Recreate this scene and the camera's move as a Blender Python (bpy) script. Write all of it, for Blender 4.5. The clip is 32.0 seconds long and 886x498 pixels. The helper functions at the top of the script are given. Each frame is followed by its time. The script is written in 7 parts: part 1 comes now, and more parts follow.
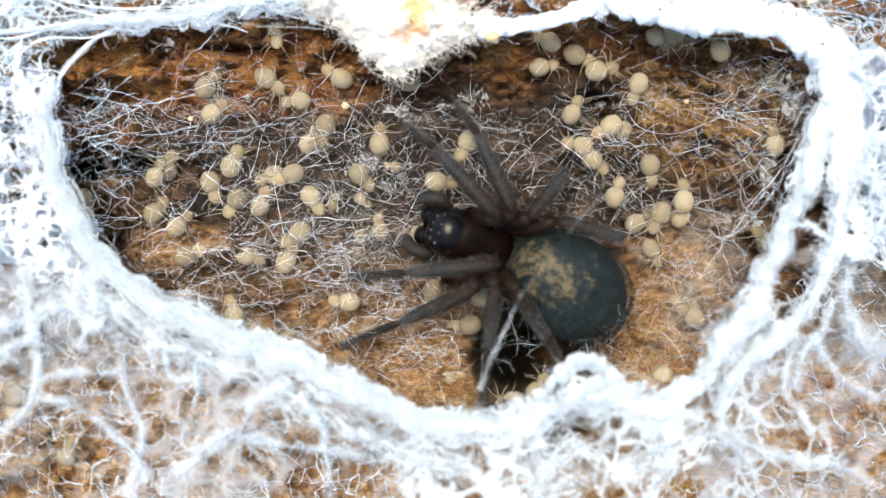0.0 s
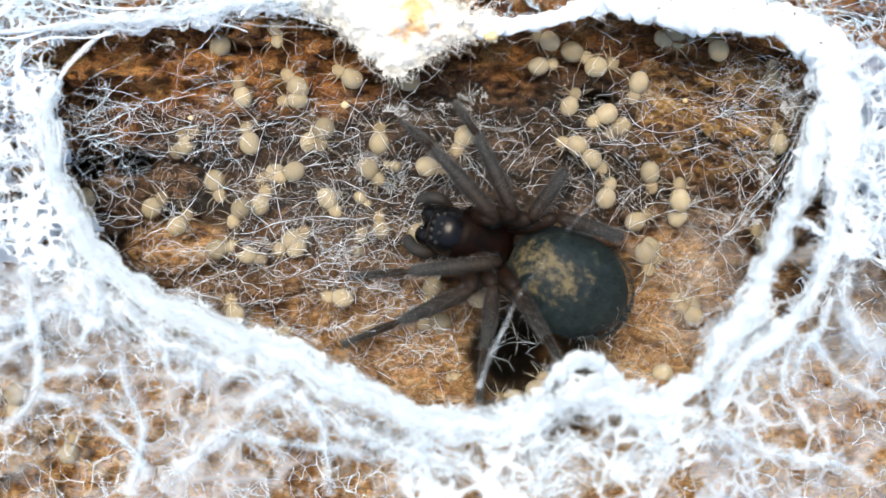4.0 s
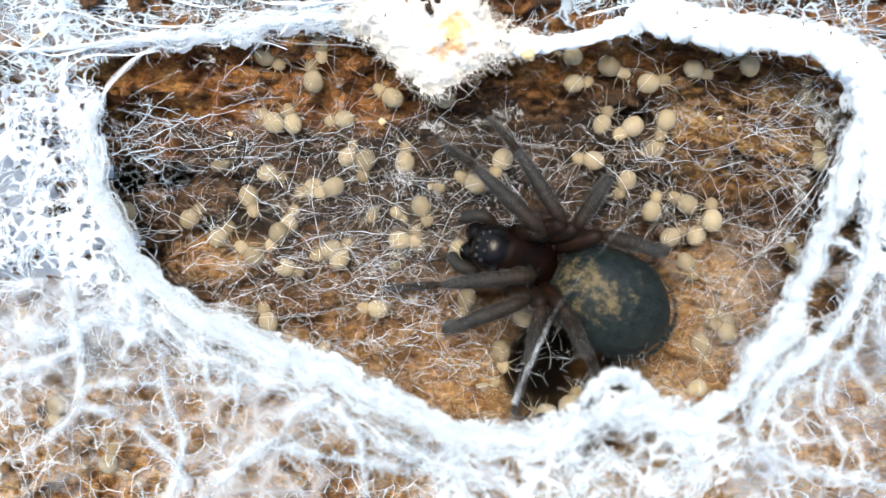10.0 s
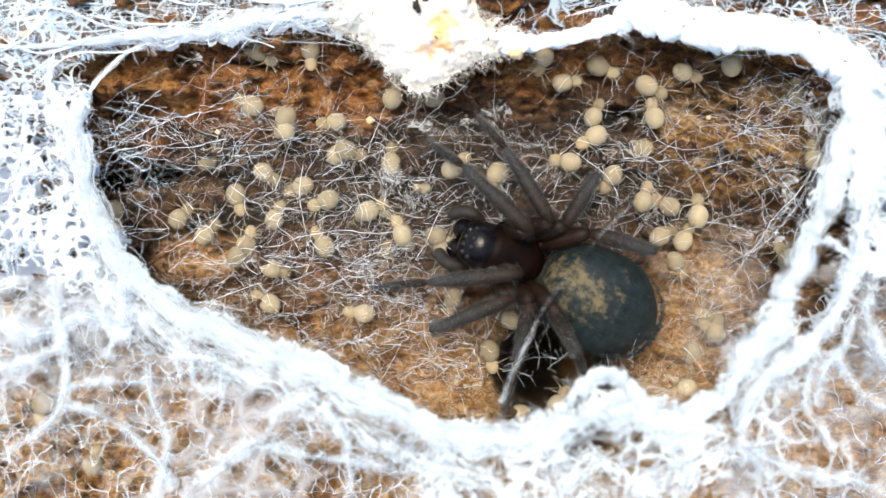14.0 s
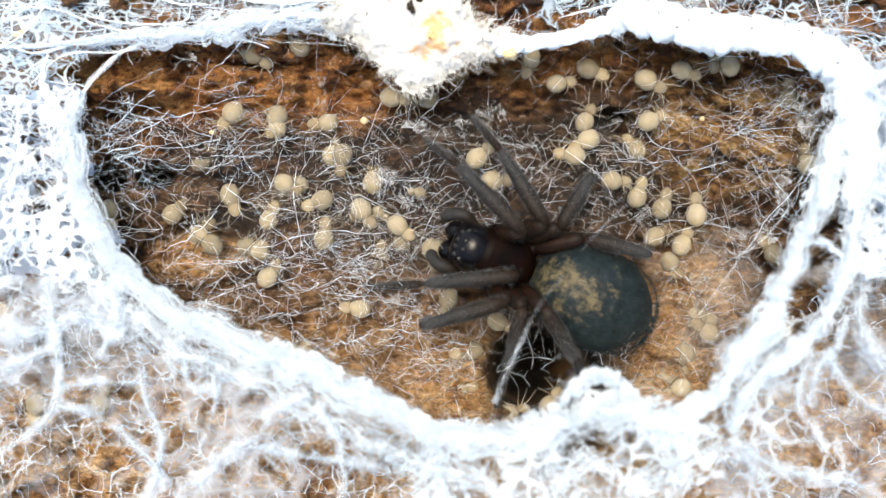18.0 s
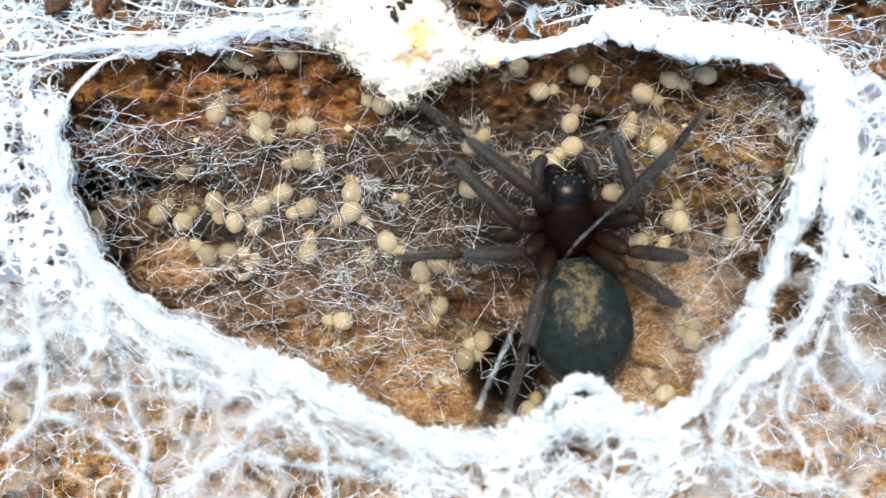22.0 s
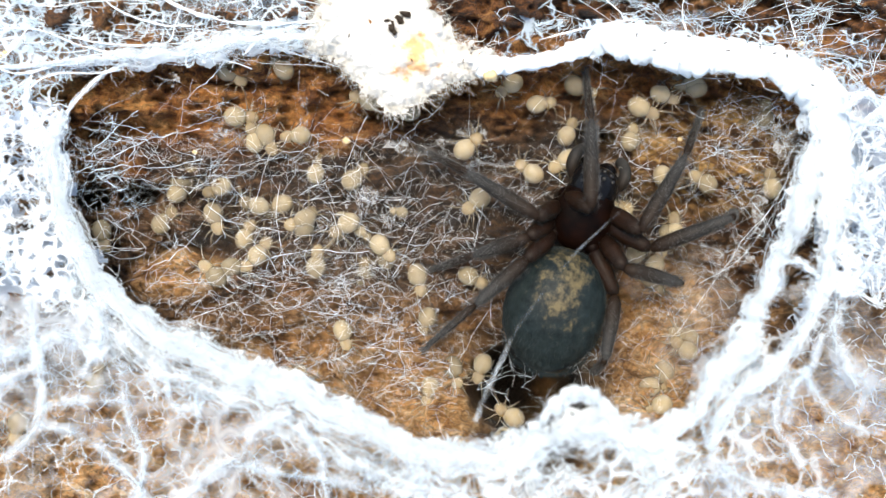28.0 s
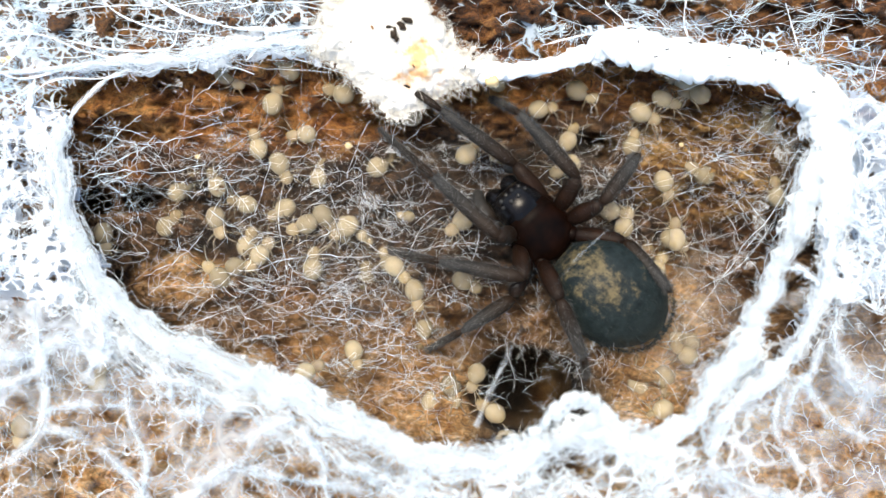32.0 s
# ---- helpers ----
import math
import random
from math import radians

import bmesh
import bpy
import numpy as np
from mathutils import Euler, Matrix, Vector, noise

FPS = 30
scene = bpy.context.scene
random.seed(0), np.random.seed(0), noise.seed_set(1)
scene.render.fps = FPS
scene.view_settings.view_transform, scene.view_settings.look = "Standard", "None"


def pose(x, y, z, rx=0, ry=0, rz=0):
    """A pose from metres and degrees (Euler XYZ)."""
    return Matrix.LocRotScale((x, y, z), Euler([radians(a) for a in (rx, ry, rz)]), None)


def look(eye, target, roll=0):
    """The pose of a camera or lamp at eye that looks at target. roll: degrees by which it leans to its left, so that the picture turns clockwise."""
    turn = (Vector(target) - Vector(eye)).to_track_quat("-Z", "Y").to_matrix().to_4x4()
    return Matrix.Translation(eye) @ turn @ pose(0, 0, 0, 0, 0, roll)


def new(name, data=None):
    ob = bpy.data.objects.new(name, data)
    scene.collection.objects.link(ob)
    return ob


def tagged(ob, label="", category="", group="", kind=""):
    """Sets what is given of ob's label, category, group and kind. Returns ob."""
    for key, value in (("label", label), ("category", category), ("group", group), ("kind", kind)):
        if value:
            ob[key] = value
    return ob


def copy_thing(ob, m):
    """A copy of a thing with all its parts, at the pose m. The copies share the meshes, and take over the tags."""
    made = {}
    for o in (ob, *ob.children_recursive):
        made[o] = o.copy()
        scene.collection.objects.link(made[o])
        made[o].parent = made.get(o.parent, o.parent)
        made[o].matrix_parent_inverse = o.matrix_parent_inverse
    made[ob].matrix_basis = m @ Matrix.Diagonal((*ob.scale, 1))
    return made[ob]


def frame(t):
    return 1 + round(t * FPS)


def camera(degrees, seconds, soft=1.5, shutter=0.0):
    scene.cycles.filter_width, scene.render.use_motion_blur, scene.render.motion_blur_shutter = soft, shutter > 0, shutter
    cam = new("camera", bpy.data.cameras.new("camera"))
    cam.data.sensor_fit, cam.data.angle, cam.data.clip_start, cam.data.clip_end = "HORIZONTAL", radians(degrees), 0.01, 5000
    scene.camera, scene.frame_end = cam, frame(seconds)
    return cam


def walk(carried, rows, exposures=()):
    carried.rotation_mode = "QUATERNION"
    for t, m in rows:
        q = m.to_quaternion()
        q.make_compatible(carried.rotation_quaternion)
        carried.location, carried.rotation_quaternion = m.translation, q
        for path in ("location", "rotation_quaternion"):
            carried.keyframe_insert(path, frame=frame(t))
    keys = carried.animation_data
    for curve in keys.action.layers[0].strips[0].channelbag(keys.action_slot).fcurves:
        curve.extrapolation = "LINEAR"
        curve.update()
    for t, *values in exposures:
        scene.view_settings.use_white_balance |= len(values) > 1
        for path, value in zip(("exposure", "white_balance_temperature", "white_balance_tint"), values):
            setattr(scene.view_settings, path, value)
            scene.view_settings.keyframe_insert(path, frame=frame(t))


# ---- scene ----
MM = 0.001
UNIT = 0.0275          # plan unit in millimetres
EYE = 52.31            # height of the eye over the plan in millimetres

# ---------------------------------------------------------------- camera and its path (millimetres, degrees; looking down)
cam = camera(44.8, 32.0, soft=1.3)
cam.data.dof.use_dof = True
cam.data.dof.focus_distance = 52.8 * MM
cam.data.dof.aperture_fstop = 22.0
PATH = [
    (0, 0.255, -0.280, 52.011, -0.44, -0.95, -0.47),
    (0.5, 0.262, -0.295, 52.030, -0.50, -0.92, -0.50),
    (1, 0.352, -0.098, 52.136, -0.73, -0.78, -0.42),
    (1.5, 0.200, -0.204, 52.138, -0.63, -0.96, -0.50),
    (2, 0.212, -0.333, 52.086, -0.49, -0.91, -0.45),
    (2.5, 0.433, -0.200, 52.198, -0.61, -0.80, -0.48),
    (3, 0.196, -0.412, 52.190, -0.40, -0.98, -0.50),
    (3.5, 0.453, -0.297, 52.166, -0.49, -0.75, -0.51),
    (5.5, 0.267, -0.326, 52.290, -0.46, -0.87, -0.46),
    (6, 0.100, -0.313, 52.223, -0.59, -0.89, -0.49),
    (6.5, 0.173, -0.381, 52.092, -0.71, -0.82, -0.54),
    (7, 0.419, -0.203, 52.189, -0.81, -0.63, -0.46),
    (7.5, 0.338, -0.669, 52.425, -0.27, -0.77, -0.47),
    (8, 0.581, -0.983, 52.491, 0.06, -0.45, -0.56),
    (8.5, 0.542, -0.756, 52.200, -0.34, -0.47, -0.57),
    (9, 0.570, -0.927, 51.988, -0.40, -0.30, -0.53),
    (9.5, 0.617, -1.091, 51.795, -0.61, 0.08, -0.69),
    (10, -0.304, 0.236, 52.705, -0.24, 0.31, -0.16),
    (10.5, -0.182, -0.038, 52.248, 0.41, 0.40, -0.11),
    (11, 0.046, 0.044, 52.489, 0.37, 0.10, -0.08),
    (11.5, 0.259, 0.073, 52.383, 0.12, 0.20, -0.08),
    (12, 0.094, -0.102, 52.326, 0.13, 0.19, -0.02),
    (12.5, 0.023, -0.099, 52.244, 0.08, 0.05, -0.06),
    (13, 0.000, 0.000, 52.308, 0.00, 0.00, 0.00),
    (13.5, 0.229, -0.045, 52.375, 0.03, 0.32, 0.03),
    (14, 0.183, -0.160, 52.504, 0.14, 0.19, -0.05),
    (14.5, -0.083, -0.072, 52.289, -0.13, 0.02, -0.01),
    (16.5, -0.045, -0.354, 52.514, 0.20, -0.08, -0.04),
    (17, 0.056, -0.269, 52.538, 0.16, -0.14, -0.04),
    (17.5, 0.020, -0.051, 52.688, 0.05, -0.20, 0.06),
    (18, 0.224, -0.227, 52.556, 0.24, -0.09, 0.02),
    (18.5, -0.036, -0.223, 52.635, 0.22, -0.32, -0.01),
    (19, 0.046, -0.289, 52.669, 0.23, -0.42, -0.05),
    (19.5, -0.118, 0.219, 52.616, -0.59, -0.64, 0.03),
    (20, 0.148, 0.288, 52.688, -0.17, -0.36, 0.07),
    (20.5, -0.164, 0.075, 52.561, -0.08, -0.51, 0.06),
    (21, 0.008, 0.039, 52.463, -0.06, -0.51, -0.03),
    (21.5, 0.004, -0.023, 52.419, 0.09, -0.60, 0.01),
    (22, 0.453, -0.128, 52.750, 0.51, -0.69, -0.12),
    (22.5, 0.857, 0.335, 53.101, 0.55, -0.75, 0.11),
    (23, 1.296, -0.215, 52.890, 0.72, -0.64, -0.17),
    (23.5, 0.839, -0.203, 52.897, 0.74, -0.79, -0.22),
    (24, 0.906, -0.086, 52.760, 0.90, -0.37, -0.18),
    (24.5, 0.796, 0.068, 52.836, 0.67, -0.30, -0.19),
    (25, 0.854, 0.029, 52.966, 0.85, -0.29, -0.13),
    (25.5, 0.626, -0.032, 53.086, 1.04, -0.49, -0.09),
    (27.5, 0.406, 0.225, 53.125, 0.80, -0.78, 0.04),
    (28, 0.351, 0.121, 53.065, 0.87, -0.94, -0.01),
    (28.5, 0.252, 0.306, 53.054, 0.73, -0.97, 0.05),
    (29, 0.470, 0.148, 53.120, 0.92, -0.87, 0.01),
    (29.5, 0.344, 0.034, 53.115, 1.05, -0.93, -0.01),
    (30, 0.398, 0.322, 53.058, 0.71, -0.90, -0.02),
    (30.5, 0.608, 0.809, 53.012, 0.26, -0.60, 0.04),
    (31, 0.473, 0.181, 53.113, 0.91, -0.70, -0.00),
    (31.5, 0.408, 0.416, 53.195, 0.72, -0.77, 0.02),
    (32, 0.451, 0.728, 53.254, 0.48, -0.75, 0.12),
]
walk(cam, [(t, pose(x * MM, y * MM, z * MM, rx, ry, rz)) for t, x, y, z, rx, ry, rz in PATH],
     exposures=((0.0, 1.34, 7670, 10), (9.5, 1.34, 7670, 10), (10.5, 1.4, 7720, 10), (22.0, 1.41, 7770, 10), (32.0, 1.44, 7820, 10)))

# ---------------------------------------------------------------- light: bright open shade
world = bpy.data.worlds.new("sky")
scene.world = world
world.use_nodes = True
wn = world.node_tree
sky = wn.nodes.new("ShaderNodeTexSky")
sky.sky_type = 'NISHITA'
sky.sun_disc = False
sky.sun_elevation = radians(74)
sky.sun_rotation = radians(-25)
wn.links.new(sky.outputs[0], wn.nodes["Background"].inputs[0])
wn.nodes["Background"].inputs[1].default_value = 0.15
sun = new("sun", bpy.data.lights.new("sun", 'SUN'))
sun.data.energy = 2.15
sun.data.angle = radians(24)
sun.data.color = (1.0, 0.96, 0.9)
sun.matrix_world = look((-0.06, 0.13, 0.49), (0, 0, 0))


# ---------------------------------------------------------------- materials
def mat(name):
    m = bpy.data.materials.new(name)
    m.use_nodes = True
    nt = m.node_tree
    return m, nt, nt.nodes["Principled BSDF"]


def node(nt, kind, **sets):
    n = nt.nodes.new(kind)
    for k, v in sets.items():
        n.inputs[k].default_value = v
    return n


def coords(nt, scale):
    tc = nt.nodes.new("ShaderNodeTexCoord")
    mp = node(nt, "ShaderNodeMapping", Scale=scale)
    nt.links.new(tc.outputs["Object"], mp.inputs[0])
    return mp.outputs[0]


def fuzz(nt, scale, detail=6.0, rough=0.6, at_scale=1.0, distort=0.0):
    n = node(nt, "ShaderNodeTexNoise", Scale=at_scale, Detail=detail, Roughness=rough, Distortion=distort)
    nt.links.new(coords(nt, scale), n.inputs["Vector"])
    return n.outputs["Fac"]


def ramp(nt, fac, *stops):
    n = nt.nodes.new("ShaderNodeValToRGB")
    el = n.color_ramp.elements
    while len(el) < len(stops):
        el.new(0.5)
    for e, (p, c) in zip(el, stops):
        e.position, e.color = p, (*c, 1)
    nt.links.new(fac, n.inputs[0])
    return n.outputs[0]


def mixed(nt, fac, a, b, mode='MIX'):
    n = nt.nodes.new("ShaderNodeMix")
    n.data_type, n.blend_type = 'RGBA', mode
    for sock, v in ((n.inputs[0], fac), (n.inputs[6], a), (n.inputs[7], b)):
        if isinstance(v, (int, float)):
            sock.default_value = v
        elif isinstance(v, tuple):
            sock.default_value = (*v, 1)
        else:
            nt.links.new(v, sock)
    return n.outputs[2]


def bump(nt, p, fac, strength, distance):
    n = node(nt, "ShaderNodeBump", Strength=strength, Distance=distance)
    nt.links.new(fac, n.inputs["Height"])
    nt.links.new(n.outputs[0], p.inputs["Normal"])


def bark_material():
    m, nt, p = mat("bark")
    grain = fuzz(nt, (460, 720, 600), 12, 0.8, distort=0.7)
    fine = fuzz(nt, (3000, 3600, 3300), 8, 0.85)
    large = fuzz(nt, (90, 170, 120), 4, 0.55)
    red = ramp(nt, grain, (0.38, (0.006, 0.003, 0.002)), (0.46, (0.065, 0.022, 0.005)), (0.54, (0.29, 0.108, 0.024)), (0.66, (0.64, 0.34, 0.115)))
    ochre = ramp(nt, grain, (0.34, (0.030, 0.013, 0.005)), (0.42, (0.40, 0.17, 0.045)), (0.51, (0.78, 0.46, 0.19)), (0.64, (0.96, 0.78, 0.52)))
    sep = nt.nodes.new("ShaderNodeSeparateXYZ")
    tc = nt.nodes.new("ShaderNodeTexCoord")
    nt.links.new(tc.outputs["Object"], sep.inputs[0])
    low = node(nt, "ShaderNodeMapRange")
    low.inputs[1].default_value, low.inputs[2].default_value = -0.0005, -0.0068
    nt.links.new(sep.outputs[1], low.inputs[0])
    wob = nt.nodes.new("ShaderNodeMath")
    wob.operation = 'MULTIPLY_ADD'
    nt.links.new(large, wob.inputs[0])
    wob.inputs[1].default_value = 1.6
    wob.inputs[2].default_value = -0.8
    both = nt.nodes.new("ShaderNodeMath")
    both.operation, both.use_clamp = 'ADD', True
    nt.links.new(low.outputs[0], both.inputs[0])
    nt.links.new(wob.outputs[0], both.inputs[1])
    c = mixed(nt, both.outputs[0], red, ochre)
    # greyer, darker bark in noise patches, weaker at the top and lower down
    greyer = ramp(nt, fuzz(nt, (230, 330, 260), 5, 0.6), (0.38, (0, 0, 0)), (0.54, (1, 1, 1)))
    up = node(nt, "ShaderNodeMapRange")
    up.inputs[1].default_value, up.inputs[2].default_value = 0.0085, 0.006
    nt.links.new(sep.outputs[1], up.inputs[0])
    greyer = mixed(nt, 1.0, greyer, mixed(nt, up.outputs[0], (0.15, 0.15, 0.15), (1.0, 1.0, 1.0)), 'MULTIPLY')
    deep = mixed(nt, 1.0, greyer, mixed(nt, both.outputs[0], (0.8, 0.8, 0.8), (0.08, 0.08, 0.08)), 'MULTIPLY')
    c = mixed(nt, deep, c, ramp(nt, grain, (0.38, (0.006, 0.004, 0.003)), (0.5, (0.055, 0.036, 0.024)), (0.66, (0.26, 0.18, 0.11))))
    band = node(nt, "ShaderNodeMapRange")
    band.inputs[1].default_value, band.inputs[2].default_value = 0.0062, 0.0082
    nt.links.new(sep.outputs[1], band.inputs[0])
    fade = node(nt, "ShaderNodeMapRange")
    fade.inputs[1].default_value, fade.inputs[2].default_value = 0.0120, 0.0105
    nt.links.new(sep.outputs[1], fade.inputs[0])
    orange = ramp(nt, grain, (0.36, (0.03, 0.011, 0.004)), (0.45, (0.24, 0.08, 0.018)), (0.53, (0.58, 0.25, 0.065)), (0.65, (0.82, 0.50, 0.20)))
    c = mixed(nt, mixed(nt, 1.0, mixed(nt, band.outputs[0], (0, 0, 0), (0.9, 0.9, 0.9)), mixed(nt, fade.outputs[0], (0, 0, 0), (1, 1, 1)), 'MULTIPLY'), c, orange)
    def patch(x, y, rx, ry, most):
        """A soft-edged mask for another bark colour, centre and half sizes in millimetres."""
        mp = node(nt, "ShaderNodeMapping", Location=(-x / rx, -y / ry, 0), Scale=(1000 / rx, 1000 / ry, 0))
        nt.links.new(tc.outputs["Object"], mp.inputs[0])
        far = nt.nodes.new("ShaderNodeVectorMath")
        far.operation = 'LENGTH'
        nt.links.new(mp.outputs[0], far.inputs[0])
        edge = nt.nodes.new("ShaderNodeMath")
        edge.operation = 'MULTIPLY_ADD'
        nt.links.new(large, edge.inputs[0])
        edge.inputs[1].default_value = 1.4
        nt.links.new(far.outputs[1], edge.inputs[2])
        out = node(nt, "ShaderNodeMapRange")
        for k, v in ((1, 1.9), (2, 1.3), (3, 0.0), (4, most)):
            out.inputs[k].default_value = v
        nt.links.new(edge.outputs[0], out.inputs[0])
        return out.outputs[0]

    turned = node(nt, "ShaderNodeMapping", Rotation=(0, 0, radians(32)))
    nt.links.new(tc.outputs["Object"], turned.inputs[0])
    fibre_at = node(nt, "ShaderNodeMapping", Scale=(230, 1300, 900))
    nt.links.new(turned.outputs[0], fibre_at.inputs[0])
    fibre = node(nt, "ShaderNodeTexNoise", Scale=1.0, Detail=6.0, Roughness=0.65, Distortion=0.4)
    nt.links.new(fibre_at.outputs[0], fibre.inputs["Vector"])
    golden = ramp(nt, fibre.outputs["Fac"], (0.34, (0.03, 0.012, 0.004)), (0.46, (0.22, 0.10, 0.025)), (0.55, (0.55, 0.32, 0.10)), (0.68, (0.85, 0.62, 0.30)))
    dark_tone = ramp(nt, grain, (0.38, (0.006, 0.0035, 0.002)), (0.5, (0.046, 0.025, 0.013)), (0.66, (0.26, 0.15, 0.075)))
    # darker patches: middle of the hollow, below the tuft, upper right
    c = mixed(nt, patch(-1.0, 3.0, 11.0, 4.3, 0.85), c, dark_tone)
    c = mixed(nt, patch(-0.8, 6.9, 5.0, 2.2, 0.85), c, dark_tone)
    c = mixed(nt, patch(8.2, 6.1, 3.4, 2.8, 0.9), c, dark_tone)
    c = mixed(nt, patch(12.8, -2.2, 2.6, 3.4, 0.7), c, ochre)
    # near-black over the pit: the hole's shade put into the bark colour
    c = mixed(nt, patch(6.0, -6.9, 3.5, 3.2, 1.0), c, mixed(nt, 1.0, dark_tone, (0.3, 0.3, 0.3), 'MULTIPLY'))
    c = mixed(nt, patch(14.8, 5.9, 4.2, 3.2, 0.95), c, golden)
    c = mixed(nt, patch(-12.3, -0.1, 2.6, 1.4, 0.9), c, ochre)
    c = mixed(nt, patch(-9.0, 8.5, 8.5, 2.4, 1.0), c, orange)
    speck = ramp(nt, fine, (0.36, (0.16, 0.12, 0.10)), (0.46, (0.85, 0.82, 0.78)), (0.62, (1.6, 1.56, 1.48)))
    c = mixed(nt, 0.7, c, speck, 'MULTIPLY')
    bend = node(nt, "ShaderNodeTexNoise", Scale=1.0, Detail=4.0, Roughness=0.7)
    nt.links.new(coords(nt, (900, 900, 900)), bend.inputs["Vector"])
    push = node(nt, "ShaderNodeVectorMath")
    push.operation = 'MULTIPLY_ADD'
    nt.links.new(bend.outputs["Color"], push.inputs[0])
    push.inputs[1].default_value = (1.6, 1.6, 1.6)
    nt.links.new(coords(nt, (850, 1700, 1200)), push.inputs[2])
    flakes = node(nt, "ShaderNodeTexVoronoi", Scale=1.0)
    flakes.feature = 'DISTANCE_TO_EDGE'
    nt.links.new(push.outputs[0], flakes.inputs["Vector"])
    c = mixed(nt, 0.55, c, ramp(nt, flakes.outputs["Distance"], (0.0, (0.12, 0.09, 0.08)), (0.07, (0.95, 0.94, 0.93)), (0.4, (1.3, 1.28, 1.26))), 'MULTIPLY')
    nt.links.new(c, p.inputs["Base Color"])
    p.inputs["Roughness"].default_value = 0.75
    mixh = nt.nodes.new("ShaderNodeMath")
    mixh.operation = 'ADD'
    nt.links.new(grain, mixh.inputs[0])
    nt.links.new(fine, mixh.inputs[1])
    bump(nt, p, mixh.outputs[0], 1.0, 0.0006)
    return m


def silk_material(name, colour, see_through=0.35):
    m, nt, p = mat(name)
    p.inputs["Base Color"].default_value = (*colour, 1)
    p.inputs["Roughness"].default_value = 0.45
    tr = nt.nodes.new("ShaderNodeBsdfTranslucent")
    tr.inputs[0].default_value = (*colour, 1)
    mx = nt.nodes.new("ShaderNodeMixShader")
    mx.inputs[0].default_value = see_through
    nt.links.new(p.outputs[0], mx.inputs[1])
    nt.links.new(tr.outputs[0], mx.inputs[2])
    nt.links.new(mx.outputs[0], nt.nodes["Material Output"].inputs[0])
    return m


def film_material(name, colour, size, low, high, most, veins=0.0, patch=90):
    """A thin silk film with gaps: drawn-out wisps and veins of silk, clear between them."""
    m, nt, p = mat(name)
    p.inputs["Base Color"].default_value = (*colour, 1)
    p.inputs["Roughness"].default_value = 0.6
    tr = nt.nodes.new("ShaderNodeBsdfTranslucent")
    tr.inputs[0].default_value = (*colour, 1)
    body = nt.nodes.new("ShaderNodeMixShader")
    body.inputs[0].default_value = 0.4
    nt.links.new(p.outputs[0], body.inputs[1])
    nt.links.new(tr.outputs[0], body.inputs[2])
    wisps = fuzz(nt, size, 5, 0.62, distort=1.2)
    patches = fuzz(nt, (patch, patch * 1.3, patch), 3, 0.5)
    total = nt.nodes.new("ShaderNodeMath")
    total.operation = 'ADD'
    nt.links.new(wisps, total.inputs[0])
    nt.links.new(patches, total.inputs[1])
    cover = node(nt, "ShaderNodeMapRange")
    for k, v in ((1, low), (2, high), (3, 0.0), (4, most)):
        cover.inputs[k].default_value = v
    nt.links.new(total.outputs[0], cover.inputs[0])
    fac = cover.outputs[0]
    if veins:
        vn = fuzz(nt, tuple(c * 0.7 for c in size), 3, 0.5, distort=1.5)
        off = nt.nodes.new("ShaderNodeMath")
        off.operation = 'SUBTRACT'
        nt.links.new(vn, off.inputs[0])
        off.inputs[1].default_value = 0.5
        ab = nt.nodes.new("ShaderNodeMath")
        ab.operation = 'ABSOLUTE'
        nt.links.new(off.outputs[0], ab.inputs[0])
        line = node(nt, "ShaderNodeMapRange")
        for k, v in ((1, 0.022), (2, 0.0), (3, 0.0), (4, veins)):
            line.inputs[k].default_value = v
        nt.links.new(ab.outputs[0], line.inputs[0])
        top = nt.nodes.new("ShaderNodeMath")
        top.operation = 'MAXIMUM'
        nt.links.new(fac, top.inputs[0])
        nt.links.new(line.outputs[0], top.inputs[1])
        fac = top.outputs[0]
    clear = nt.nodes.new("ShaderNodeBsdfTransparent")
    mx = nt.nodes.new("ShaderNodeMixShader")
    nt.links.new(fac, mx.inputs[0])
    nt.links.new(clear.outputs[0], mx.inputs[1])
    nt.links.new(body.outputs[0], mx.inputs[2])
    nt.links.new(mx.outputs[0], nt.nodes["Material Output"].inputs[0])
    return m


